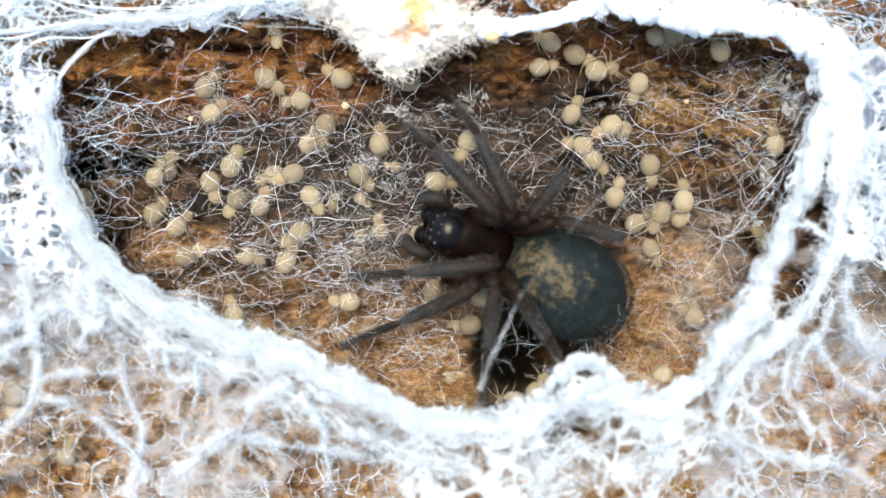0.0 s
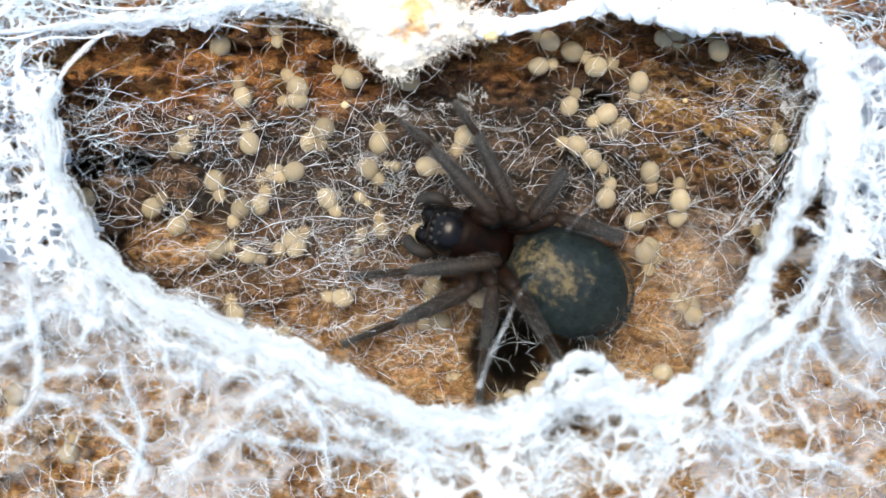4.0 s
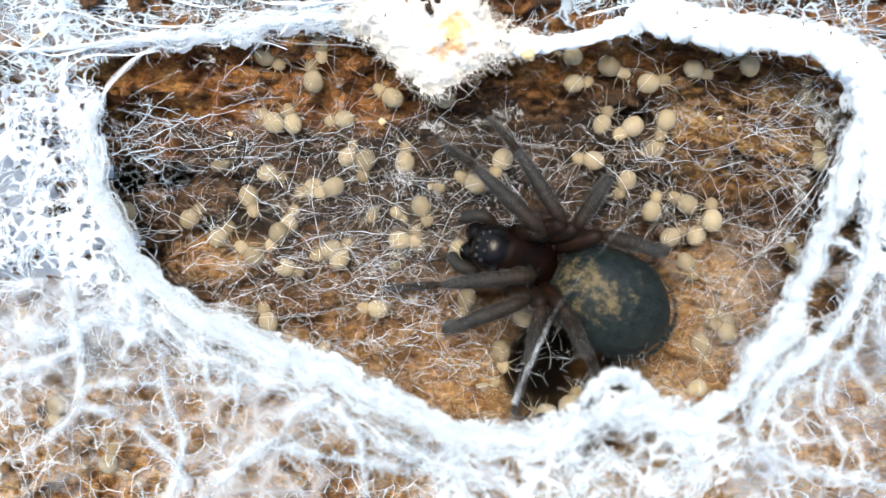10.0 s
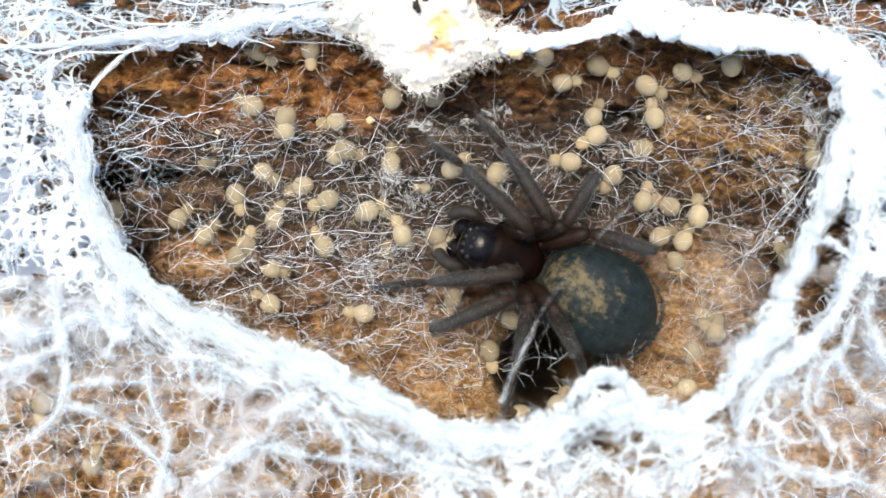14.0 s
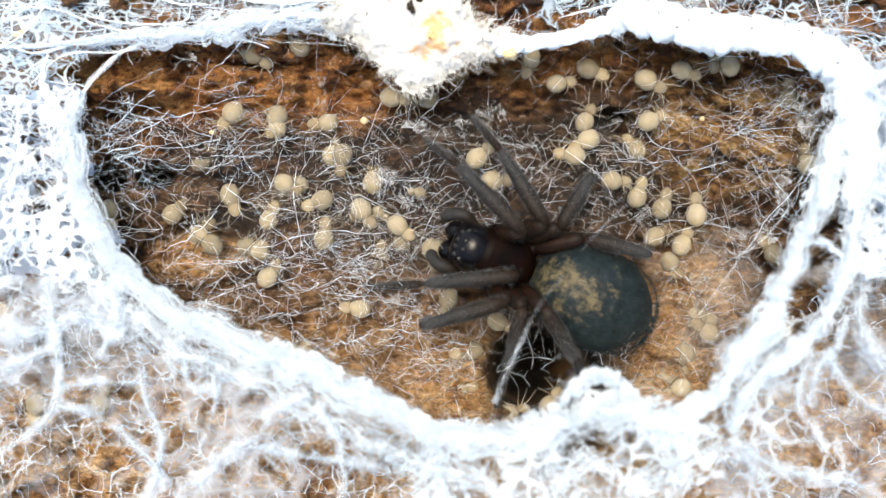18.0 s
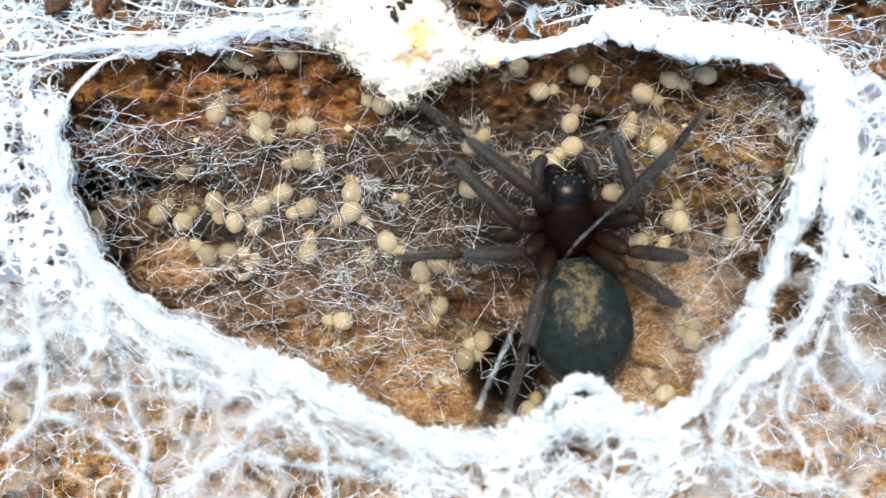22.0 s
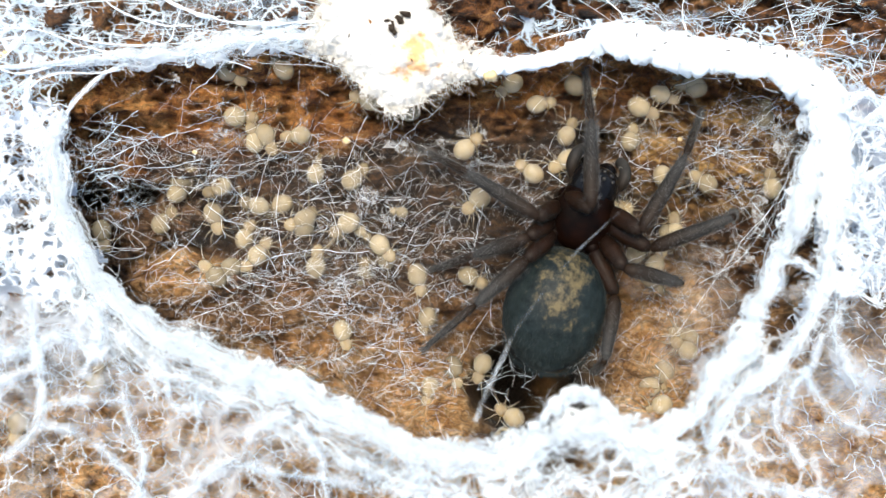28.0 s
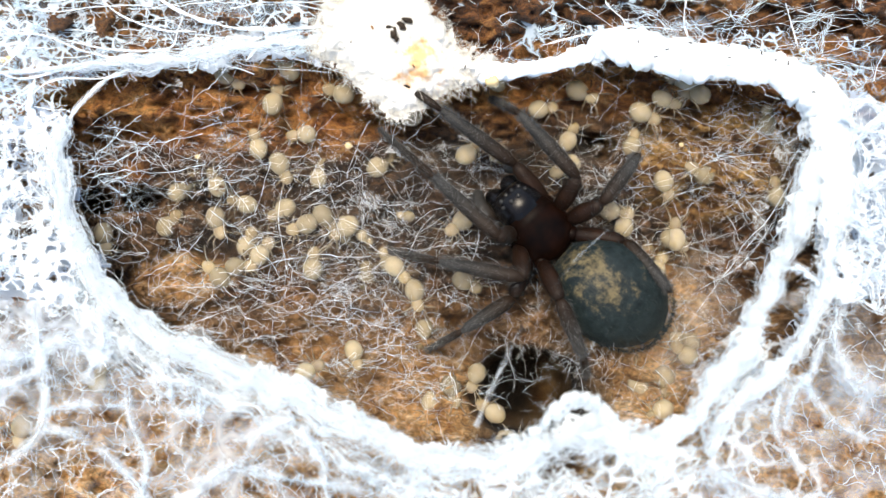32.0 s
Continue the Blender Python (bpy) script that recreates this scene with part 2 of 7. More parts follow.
def net_material(name, colour, cell, thin, thick, most, patch=150, blur=0.05):
    """Silk drawn out into a net: round gaps between threads, closed where the silk is thick."""
    m, nt, p = mat(name)
    p.inputs["Base Color"].default_value = (*colour, 1)
    p.inputs["Roughness"].default_value = 0.6
    tr = nt.nodes.new("ShaderNodeBsdfTranslucent")
    tr.inputs[0].default_value = (*colour, 1)
    body = nt.nodes.new("ShaderNodeMixShader")
    body.inputs[0].default_value = 0.4
    nt.links.new(p.outputs[0], body.inputs[1])
    nt.links.new(tr.outputs[0], body.inputs[2])
    size = 1000.0 / cell
    bend = node(nt, "ShaderNodeTexNoise", Scale=1.0, Detail=3.0, Roughness=0.6)
    nt.links.new(coords(nt, (size * 0.8, size * 0.8, size * 0.8)), bend.inputs["Vector"])
    push = node(nt, "ShaderNodeVectorMath")
    push.operation = 'MULTIPLY_ADD'
    nt.links.new(bend.outputs["Color"], push.inputs[0])
    push.inputs[1].default_value = (1.1, 1.1, 1.1)
    nt.links.new(coords(nt, (size, size, size)), push.inputs[2])
    cells = node(nt, "ShaderNodeTexVoronoi", Scale=1.0)
    cells.feature = 'DISTANCE_TO_EDGE'
    nt.links.new(push.outputs[0], cells.inputs["Vector"])
    fill = node(nt, "ShaderNodeMapRange")
    for k, v in ((1, 0.36), (2, 0.64), (3, thin), (4, thick)):
        fill.inputs[k].default_value = v
    nt.links.new(fuzz(nt, (patch, patch, patch), 4, 0.6), fill.inputs[0])
    gap = nt.nodes.new("ShaderNodeMath")
    gap.operation = 'SUBTRACT'
    nt.links.new(cells.outputs["Distance"], gap.inputs[0])
    nt.links.new(fill.outputs[0], gap.inputs[1])
    cover = node(nt, "ShaderNodeMapRange")
    for k, v in ((1, blur), (2, -blur), (3, 0.0), (4, most)):
        cover.inputs[k].default_value = v
    nt.links.new(gap.outputs[0], cover.inputs[0])
    clear = nt.nodes.new("ShaderNodeBsdfTransparent")
    mx = nt.nodes.new("ShaderNodeMixShader")
    nt.links.new(cover.outputs[0], mx.inputs[0])
    nt.links.new(clear.outputs[0], mx.inputs[1])
    nt.links.new(body.outputs[0], mx.inputs[2])
    nt.links.new(mx.outputs[0], nt.nodes["Material Output"].inputs[0])
    return m


def cotton_material():
    m, nt, p = mat("matted_silk")
    n = fuzz(nt, (900, 900, 900), 7, 0.65)
    white = ramp(nt, n, (0.3, (0.52, 0.51, 0.46)), (0.6, (0.80, 0.79, 0.745)))
    tc = nt.nodes.new("ShaderNodeTexCoord")
    far = nt.nodes.new("ShaderNodeVectorMath")
    far.operation = 'DISTANCE'
    nt.links.new(tc.outputs["Object"], far.inputs[0])
    far.inputs[1].default_value = (0.0009, -0.0007, 0.0022)
    near = node(nt, "ShaderNodeMapRange")
    for k, v in ((1, 0.0022), (2, 0.0002), (3, 0.0), (4, 0.4)):
        near.inputs[k].default_value = v
    nt.links.new(far.outputs[1], near.inputs[0])
    total = nt.nodes.new("ShaderNodeMath")
    total.operation = 'ADD'
    nt.links.new(fuzz(nt, (900, 900, 900), 5, 0.65), total.inputs[0])
    nt.links.new(near.outputs[0], total.inputs[1])
    spot = ramp(nt, total.outputs[0], (0.68, (0, 0, 0)), (0.86, (1, 1, 1)))
    c = mixed(nt, spot, white, (0.62, 0.36, 0.17))
    nt.links.new(c, p.inputs["Base Color"])
    p.inputs["Roughness"].default_value = 0.8
    bump(nt, p, n, 0.7, 0.0002)
    return m


def chitin(name, dark, light, rough=0.35, scale=900, shine=0.2):
    m, nt, p = mat(name)
    n = fuzz(nt, (scale, scale, scale), 5, 0.6)
    nt.links.new(ramp(nt, n, (0.35, dark), (0.7, light)), p.inputs["Base Color"])
    p.inputs["Roughness"].default_value = rough
    p.inputs["Specular IOR Level"].default_value = shine
    bump(nt, p, fuzz(nt, (4000, 4000, 4000), 3, 0.6), 0.25, 0.00005)
    return m


def leg_material(name, *stops):
    m, nt, p = mat(name)
    sep = nt.nodes.new("ShaderNodeSeparateXYZ")
    tc = nt.nodes.new("ShaderNodeTexCoord")
    nt.links.new(tc.outputs["Generated"], sep.inputs[0])
    along = ramp(nt, sep.outputs[0], *stops)
    n = fuzz(nt, (1500, 1500, 1500), 5, 0.6)
    c = mixed(nt, 0.7, along, ramp(nt, n, (0.3, (0.5, 0.5, 0.5)), (0.7, (1.4, 1.4, 1.4))), 'MULTIPLY')
    nt.links.new(c, p.inputs["Base Color"])
    p.inputs["Roughness"].default_value = 0.55
    p.inputs["Specular IOR Level"].default_value = 0.12
    bump(nt, p, fuzz(nt, (1800, 6000, 6000), 3, 0.6), 0.6, 0.00008)
    return m


def abdomen_material():
    m, nt, p = mat("velvet_abdomen")
    tc = nt.nodes.new("ShaderNodeTexCoord")
    sep = nt.nodes.new("ShaderNodeSeparateXYZ")
    nt.links.new(tc.outputs["Object"], sep.inputs[0])
    n = fuzz(nt, (2500, 2500, 2500), 5, 0.6)
    base = ramp(nt, n, (0.3, (0.0035, 0.0068, 0.0072)), (0.7, (0.0135, 0.022, 0.0235)))
    mid = node(nt, "ShaderNodeMapRange")
    mid.inputs[1].default_value, mid.inputs[2].default_value = 0.0021, 0.0003
    ab = nt.nodes.new("ShaderNodeMath")
    ab.operation = 'ABSOLUTE'
    nt.links.new(sep.outputs[1], ab.inputs[0])
    nt.links.new(ab.outputs[0], mid.inputs[0])
    frontal = node(nt, "ShaderNodeMapRange")
    frontal.inputs[1].default_value, frontal.inputs[2].default_value = -0.0052, -0.0024
    nt.links.new(sep.outputs[0], frontal.inputs[0])
    reach = nt.nodes.new("ShaderNodeMath")
    reach.operation = 'MULTIPLY'
    nt.links.new(mid.outputs[0], reach.inputs[0])
    nt.links.new(frontal.outputs[0], reach.inputs[1])
    blot = fuzz(nt, (1250, 1250, 1250), 7, 0.8)
    add = nt.nodes.new("ShaderNodeMath")
    add.operation = 'MULTIPLY_ADD'
    nt.links.new(reach.outputs[0], add.inputs[0])
    add.inputs[1].default_value = 0.225
    nt.links.new(blot, add.inputs[2])
    spot = ramp(nt, add.outputs[0], (0.635, (0, 0, 0)), (0.765, (1, 1, 1)))
    c = mixed(nt, spot, base, ramp(nt, n, (0.3, (0.04, 0.034, 0.018)), (0.7, (0.11, 0.088, 0.046))))
    nt.links.new(c, p.inputs["Base Color"])
    p.inputs["Roughness"].default_value = 0.5
    p.inputs["Specular IOR Level"].default_value = 0.14
    bump(nt, p, fuzz(nt, (1500, 9000, 9000), 3, 0.6), 0.5, 0.00006)
    return m


def baby_material(name, colour, rough=0.35, clear=0.0):
    m, nt, p = mat(name)
    info = nt.nodes.new("ShaderNodeObjectInfo")
    tone = ramp(nt, info.outputs["Random"], (0.0, tuple(c * 0.62 for c in colour)), (1.0, tuple(min(1, c * 1.08) for c in colour)))
    n = fuzz(nt, (2500, 2500, 2500), 3, 0.5)
    c = mixed(nt, 0.35, tone, ramp(nt, n, (0.3, (0.75, 0.72, 0.66)), (0.7, (1.1, 1.1, 1.1))), 'MULTIPLY')
    nt.links.new(c, p.inputs["Base Color"])
    p.inputs["Roughness"].default_value = rough
    p.inputs["Subsurface Weight"].default_value = 1.0
    p.inputs["Subsurface Scale"].default_value = 1.0
    p.inputs["Subsurface Radius"].default_value = (0.0008, 0.0007, 0.0005)
    p.inputs["Specular IOR Level"].default_value = 0.15
    if clear:
        tr = nt.nodes.new("ShaderNodeBsdfTransparent")
        mx = nt.nodes.new("ShaderNodeMixShader")
        mx.inputs[0].default_value = clear
        nt.links.new(p.outputs[0], mx.inputs[1])
        nt.links.new(tr.outputs[0], mx.inputs[2])
        nt.links.new(mx.outputs[0], nt.nodes["Material Output"].inputs[0])
    return m


BARK = bark_material()
SILK = silk_material("white_silk", (0.86, 0.935, 0.985))
BLUE_SILK = silk_material("bluish_silk", (0.80, 0.92, 0.99), 0.4)
FINE_SILK = silk_material("fine_silk", (0.90, 0.86, 0.80), 0.4)
NET_SHEET = net_material("sheet_net", (0.82, 0.92, 0.99), 0.62, -0.08, 0.24, 0.84, 420, 0.08)
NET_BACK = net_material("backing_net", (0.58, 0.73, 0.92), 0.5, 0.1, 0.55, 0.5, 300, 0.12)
NET_ROPE = net_material("rope_net", (0.86, 0.935, 0.985), 0.6, -0.16, 0.52, 0.97, 420, 0.08)
NET_MAT = net_material("mat_net", (0.80, 0.91, 0.985), 1.1, -0.16, 0.2, 0.85, 200, 0.1)
NET_COARSE = net_material("coarse_net", (0.80, 0.88, 0.95), 1.9, -0.12, 0.2, 0.5, 160, 0.2)
NET_LOOSE = net_material("loose_net", (0.80, 0.89, 0.965), 1.1, -0.16, 0.13, 0.6, 180, 0.07)
NET_LACE = net_material("lace_net", (0.72, 0.87, 0.98), 0.55, -0.08, 0.18, 0.72, 220, 0.06)
NET_FINE = net_material("fine_net", (0.62, 0.80, 0.95), 0.9, -0.14, 0.12, 0.6, 200, 0.06)
FILM_HAZE = film_material("haze_film", (0.82, 0.88, 0.94), (420, 360, 400), 0.98, 1.5, 0.5, 0.12, 120)
FILM_MAT = film_material("mat_film", (0.74, 0.88, 0.98), (420, 420, 400), 0.95, 1.4, 0.62, 0.4, 150)
FILM_ROPE = film_material("rope_film", (0.84, 0.93, 0.985), (700, 700, 600), 1.0, 1.32, 0.9, 0.4, 260)
FILM_CLOT = film_material("clot_film", (0.80, 0.84, 0.86), (1500, 1500, 1200), 1.0, 1.35, 0.6, 0.55, 500)
FILM_WISP = film_material("wisp_film", (0.82, 0.90, 0.965), (600, 600, 500), 0.8, 1.3, 0.55, 0.2, 260)
FILM_VEIL = film_material("veil_film", (0.52, 0.47, 0.43), (700, 900, 700), 0.85, 1.6, 0.07, 0.03, 200)
FILM_STREAK = film_material("streak_film", (0.82, 0.91, 0.97), (520, 520, 500), 0.92, 1.2, 0.75, 0.3, 330)
FILM_BLUE = film_material("blue_film", (0.62, 0.81, 0.98), (330, 330, 330), 0.98, 1.35, 0.46, 0.1, 190)
FILM_PALE = film_material("pale_film", (0.80, 0.75, 0.69), (600, 700, 600), 0.95, 1.5, 0.3, 0.12, 200)
NET_BAND = net_material("band_net", (0.64, 0.82, 0.98), 0.5, -0.06, 0.26, 0.75, 220, 0.07)
FILM_STRAND = film_material("strand_film", (0.84, 0.92, 0.985), (800, 800, 700), 0.9, 1.35, 0.5, 0.0, 260)
FILM_FAINT = film_material("faint_film", (0.78, 0.88, 0.96), (800, 800, 700), 0.9, 1.4, 0.2, 0.0, 260)
FILM_TOP = film_material("top_film", (0.60, 0.76, 0.92), (300, 800, 600), 1.0, 1.35, 0.5, 0.3, 160)
COTTON = cotton_material()
CARAPACE = chitin("brown_carapace", (0.0014, 0.0006, 0.0004), (0.008, 0.0026, 0.0012), 0.5, shine=0.05)
HEAD = chitin("black_head", (0.002, 0.002, 0.0025), (0.005, 0.005, 0.006), 0.27, 1500, 0.16)
EYE_GLASS = chitin("glossy_eye", (0.01, 0.01, 0.01), (0.02, 0.02, 0.02), 0.05)
LEG = leg_material("leg_cuticle", (0.0, (0.015, 0.0085, 0.005)), (0.35, (0.014, 0.011, 0.0088)), (0.7, (0.021, 0.0208, 0.02)), (1.0, (0.040, 0.040, 0.039)))
FEMUR = leg_material("femur_cuticle", (0.0, (0.0045, 0.0017, 0.0008)), (0.5, (0.011, 0.0046, 0.0022)), (1.0, (0.010, 0.0058, 0.0038)))
ABDOMEN = abdomen_material()
HAIR = chitin("grey_hair", (0.008, 0.013, 0.014), (0.028, 0.038, 0.039), 0.5, shine=0.12)
LEG_HAIR = chitin("pale_grey_hair", (0.04, 0.041, 0.042), (0.125, 0.128, 0.128), 0.5)
BABY = baby_material("cream_abdomen", (0.385, 0.33, 0.232), 0.5, 0.22)
BABY_PALE = baby_material("translucent_tan", (0.48, 0.39, 0.26), 0.5, 0.5)
BABY_LEG = baby_material("glassy_leg", (0.46, 0.36, 0.24), 0.4, 0.55)
GRAIN = chitin("yellow_grain", (0.50, 0.38, 0.20), (0.66, 0.54, 0.34), 0.5)
CRUMB = chitin("dark_crumb", (0.015, 0.01, 0.007), (0.05, 0.035, 0.02), 0.7)


# ---------------------------------------------------------------- helpers for shapes
def at(u, v, z=0.0):
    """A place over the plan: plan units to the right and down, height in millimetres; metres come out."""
    s = UNIT * (EYE - z) / EYE * MM
    return Vector(((u - 784) * s, (441 - v) * s, z * MM))


def table(seed):
    return np.random.default_rng(seed).random((256, 256))


TABLES = [table(s) for s in range(12)]


def vnoise(x, y, seed):
    tb = TABLES[seed % 12]
    xi, yi = np.floor(x).astype(int), np.floor(y).astype(int)
    fx, fy = x - xi, y - yi
    fx, fy = fx * fx * (3 - 2 * fx), fy * fy * (3 - 2 * fy)
    a, b = tb[xi % 256, yi % 256], tb[(xi + 1) % 256, yi % 256]
    c, d = tb[xi % 256, (yi + 1) % 256], tb[(xi + 1) % 256, (yi + 1) % 256]
    return (a + (b - a) * fx) * (1 - fy) + (c + (d - c) * fx) * fy - 0.5


def fbm(x, y, octaves, seed, gain=0.5):
    s, amp = 0, 1.0
    for o in range(octaves):
        s = s + amp * vnoise(x * 2 ** o + 17 * o, y * 2 ** o + 31 * o, seed + o)
        amp *= gain
    return s


def inside(poly, u, v):
    u, v = np.asarray(u, float), np.asarray(v, float)
    hit = np.zeros(u.shape, bool)
    for (x0, y0), (x1, y1) in zip(poly, poly[1:] + poly[:1]):
        if y0 == y1:
            continue
        hit ^= ((y0 > v) != (y1 > v)) & (u < (x1 - x0) * (v - y0) / (y1 - y0) + x0)
    return hit


def edge_distance(poly, u, v):
    best = np.full(np.shape(u), 1e9)
    for (x0, y0), (x1, y1) in zip(poly, poly[1:] + poly[:1]):
        dx, dy = x1 - x0, y1 - y0
        f = np.clip(((u - x0) * dx + (v - y0) * dy) / (dx * dx + dy * dy), 0, 1)
        best = np.minimum(best, np.hypot(u - x0 - f * dx, v - y0 - f * dy))
    return best


def mesh_object(name, verts, faces, material, parent=None, label="", smooth=True):
    me = bpy.data.meshes.new(name)
    me.from_pydata(verts, [], faces)
    me.materials.append(material)
    if smooth:
        me.polygons.foreach_set("use_smooth", [True] * len(me.polygons))
    ob = new(name, me)
    ob.parent = parent
    if label:
        tagged(ob, label=label)
    return ob


def part(name, bm, material, parent, label=""):
    me = bpy.data.meshes.new(name)
    bm.to_mesh(me)
    bm.free()
    me.materials.append(material)
    me.polygons.foreach_set("use_smooth", [True] * len(me.polygons))
    ob = new(name, me)
    ob.parent = parent
    if label:
        tagged(ob, label=label)
    return ob


def tube_data(lines, sides=4):
    """Vertices and faces of thin tubes along lines: (points, radii) in metres."""
    verts, faces, base = [], [], 0
    turn = [2 * math.pi * k / sides for k in range(sides)]
    cs, sn = np.cos(turn), np.sin(turn)
    for pts, rad in lines:
        p = np.asarray(pts, float)
        n = len(p)
        r = np.broadcast_to(np.asarray(rad, float), (n,))
        t = np.gradient(p, axis=0)
        t /= np.linalg.norm(t, axis=1)[:, None] + 1e-12
        ref = np.array([0, 0, 1.0]) if abs(t[0, 2]) < 0.9 else np.array([1.0, 0, 0])
        a = np.cross(t, ref)
        a /= np.linalg.norm(a, axis=1)[:, None] + 1e-12
        b = np.cross(a, t)
        ring = p[:, None] + r[:, None, None] * (a[:, None] * cs[None, :, None] + b[:, None] * sn[None, :, None])
        verts.append(ring.reshape(-1, 3))
        for i in range(n - 1):
            for k in range(sides):
                k2 = (k + 1) % sides
                faces.append((base + i * sides + k, base + i * sides + k2, base + (i + 1) * sides + k2, base + (i + 1) * sides + k))
        base += n * sides
    return np.concatenate(verts), faces


def tubes(name, lines, material, sides=4, parent=None, label=""):
    v, f = tube_data(lines, sides)
    return mesh_object(name, v.tolist(), f, material, parent, label)


def many_tubes(name, P, R, material, sides=3, parent=None, label=""):
    """Thin tubes along many lines at once: P is lines x points x 3 in metres, R the radii."""
    k, n, _ = P.shape
    t = np.gradient(P, axis=1)
    t /= np.linalg.norm(t, axis=2, keepdims=True) + 1e-12
    a = np.cross(t, np.array([0.13, 0.21, 0.97]))
    a /= np.linalg.norm(a, axis=2, keepdims=True) + 1e-12
    b = np.cross(a, t)
    turn = 2 * math.pi * np.arange(sides) / sides
    ring = P[:, :, None] + R[:, :, None, None] * (a[:, :, None] * np.cos(turn)[None, None, :, None] + b[:, :, None] * np.sin(turn)[None, None, :, None])
    idx = np.arange(k * n * sides).reshape(k, n, sides)
    nxt = np.roll(idx, -1, axis=2)
    quads = np.stack([idx[:, :-1], nxt[:, :-1], nxt[:, 1:], idx[:, 1:]], -1).reshape(-1, 4)
    return mesh_object(name, ring.reshape(-1, 3).tolist(), quads.tolist(), material, parent, label)


def curls(rng, u, v, z, heading, length, n, bend, slope=0.3):
    """Curly threads from places in the plan: lines x n x 3 in metres."""
    k = len(u)
    step = (length / (n - 1))[:, None]
    turn = heading[:, None] + np.cumsum(rng.normal(0, bend, (k, n)), axis=1)
    du, dv = np.cumsum(np.cos(turn) * step, axis=1), np.cumsum(-np.sin(turn) * step, axis=1)
    U, V = u[:, None] + du - du[:, :1], v[:, None] + dv - dv[:, :1]
    W = z[:, None] + np.cumsum(rng.normal(0, slope / n, (k, n)), axis=1) + np.linspace(0, 1, n)[None] * rng.normal(0, slope, (k, 1))
    m = UNIT * (EYE - W) / EYE * MM
    return np.stack([(U - 784) * m, (441 - V) * m, W * MM], -1)


def smooth_line(pts, n):
    """Catmull-Rom through the points (arrays of any width), n samples."""
    p = np.asarray(pts, float)
    p = np.vstack([2 * p[0] - p[1], p, 2 * p[-1] - p[-2]])
    s = np.linspace(0, len(p) - 3 - 1e-6, n)
    i = s.astype(int)
    f = (s - i)[:, None]
    a, b, c, d = p[i], p[i + 1], p[i + 2], p[i + 3]
    return 0.5 * (2 * b + (c - a) * f + (2 * a - 5 * b + 4 * c - d) * f ** 2 + (3 * b - a - 3 * c + d) * f ** 3)


def strand(rng, a, b, n, wobble):
    """A slack thread from a to b (plan u, v, z): n points in metres."""
    f = np.linspace(0, 1, n)[:, None]
    a, b = np.asarray(a, float), np.asarray(b, float)
    p = a + (b - a) * f
    k = np.hypot(*(b - a)[:2]) * wobble
    for h in (1, 2, 3):
        w = rng.normal(0, k / h ** 1.2, 3)
        w[2] *= UNIT
        p = p + np.sin(math.pi * h * f) * w
    jag = min(1.6, 0.022 * np.hypot(*(b - a)[:2]))
    p[1:-1] += rng.normal(0, 1, (n - 2, 3)) * (jag, jag, jag * UNIT)
    s = UNIT * (EYE - p[:, 2:3]) / EYE * MM
    return np.hstack([(p[:, 0:1] - 784) * s, (441 - p[:, 1:2]) * s, p[:, 2:3] * MM])


def loft(sections, sides=20, flip=1):
    """A closed body along x from sections (x, half width, half height, z) in millimetres."""
    bm = bmesh.new()
    rings = []
    for x, w, h, z in sections:
        rings.append([bm.verts.new((flip * x * MM, w * MM * math.cos(2 * math.pi * k / sides), (z + h * math.sin(2 * math.pi * k / sides)) * MM)) for k in range(sides)])
    for r0, r1 in zip(rings, rings[1:]):
        for k in range(sides):
            bm.faces.new((r0[k], r0[(k + 1) % sides], r1[(k + 1) % sides], r1[k]))
    bm.faces.new(rings[0][::-1])
    bm.faces.new(rings[-1])
    bmesh.ops.recalc_face_normals(bm, faces=bm.faces)
    return bm


def blob(size, place=(0, 0, 0), detail=2, rough=0.0, grain=1.0, seed=0):
    bm = bmesh.new()
    bmesh.ops.create_icosphere(bm, subdivisions=detail, radius=1.0)
    for v in bm.verts:
        k = 1.0
        if rough:
            k += rough * noise.fractal(v.co * grain + Vector((seed * 7.3, seed, 0)), 0.8, 2.0, 5)
        v.co = Vector((v.co.x * size[0] * k + place[0], v.co.y * size[1] * k + place[1], v.co.z * size[2] * k + place[2])) * MM
    return bm


# ---------------------------------------------------------------- the bark with its hollow
HOLLOW = [(165, 130), (215, 95), (330, 82), (480, 62), (560, 55), (610, 60), (650, 85), (690, 115), (745, 150), (790, 115), (860, 105),
          (930, 98), (1000, 85), (1060, 68), (1130, 65), (1220, 75), (1300, 90), (1380, 100), (1450, 100), (1485, 120), (1490, 190),
          (1465, 270), (1425, 350), (1390, 440), (1370, 520), (1330, 590), (1270, 650), (1200, 690), (1130, 680), (1040, 690),
          (960, 720), (880, 735), (780, 725), (690, 690), (600, 645), (500, 605), (400, 565), (310, 525), (245, 470), (205, 410),
          (175, 340), (150, 270), (140, 200)]
PITS = [(205, 318, 30, 22, 6.5), (285, 312, 36, 24, 5.0), (430, 395, 56, 28, 4.5), (1285, 315, 52, 18, 2.5), (968, 654, 84, 70, 20.0), (890, 560, 60, 50, 3.0),
        (480, 112, 80, 9, 2.2), (700, 170, 60, 10, 2.4), (1420, 90, 50, 14, 1.6), (1180, 330, 80, 18, 1.6), (230, 200, 70, 22, 3.0),
        (498, 835, 16, 10, 1.0), (640, 470, 120, 30, 0.6), (1092, 216, 46, 26, 4.0)]


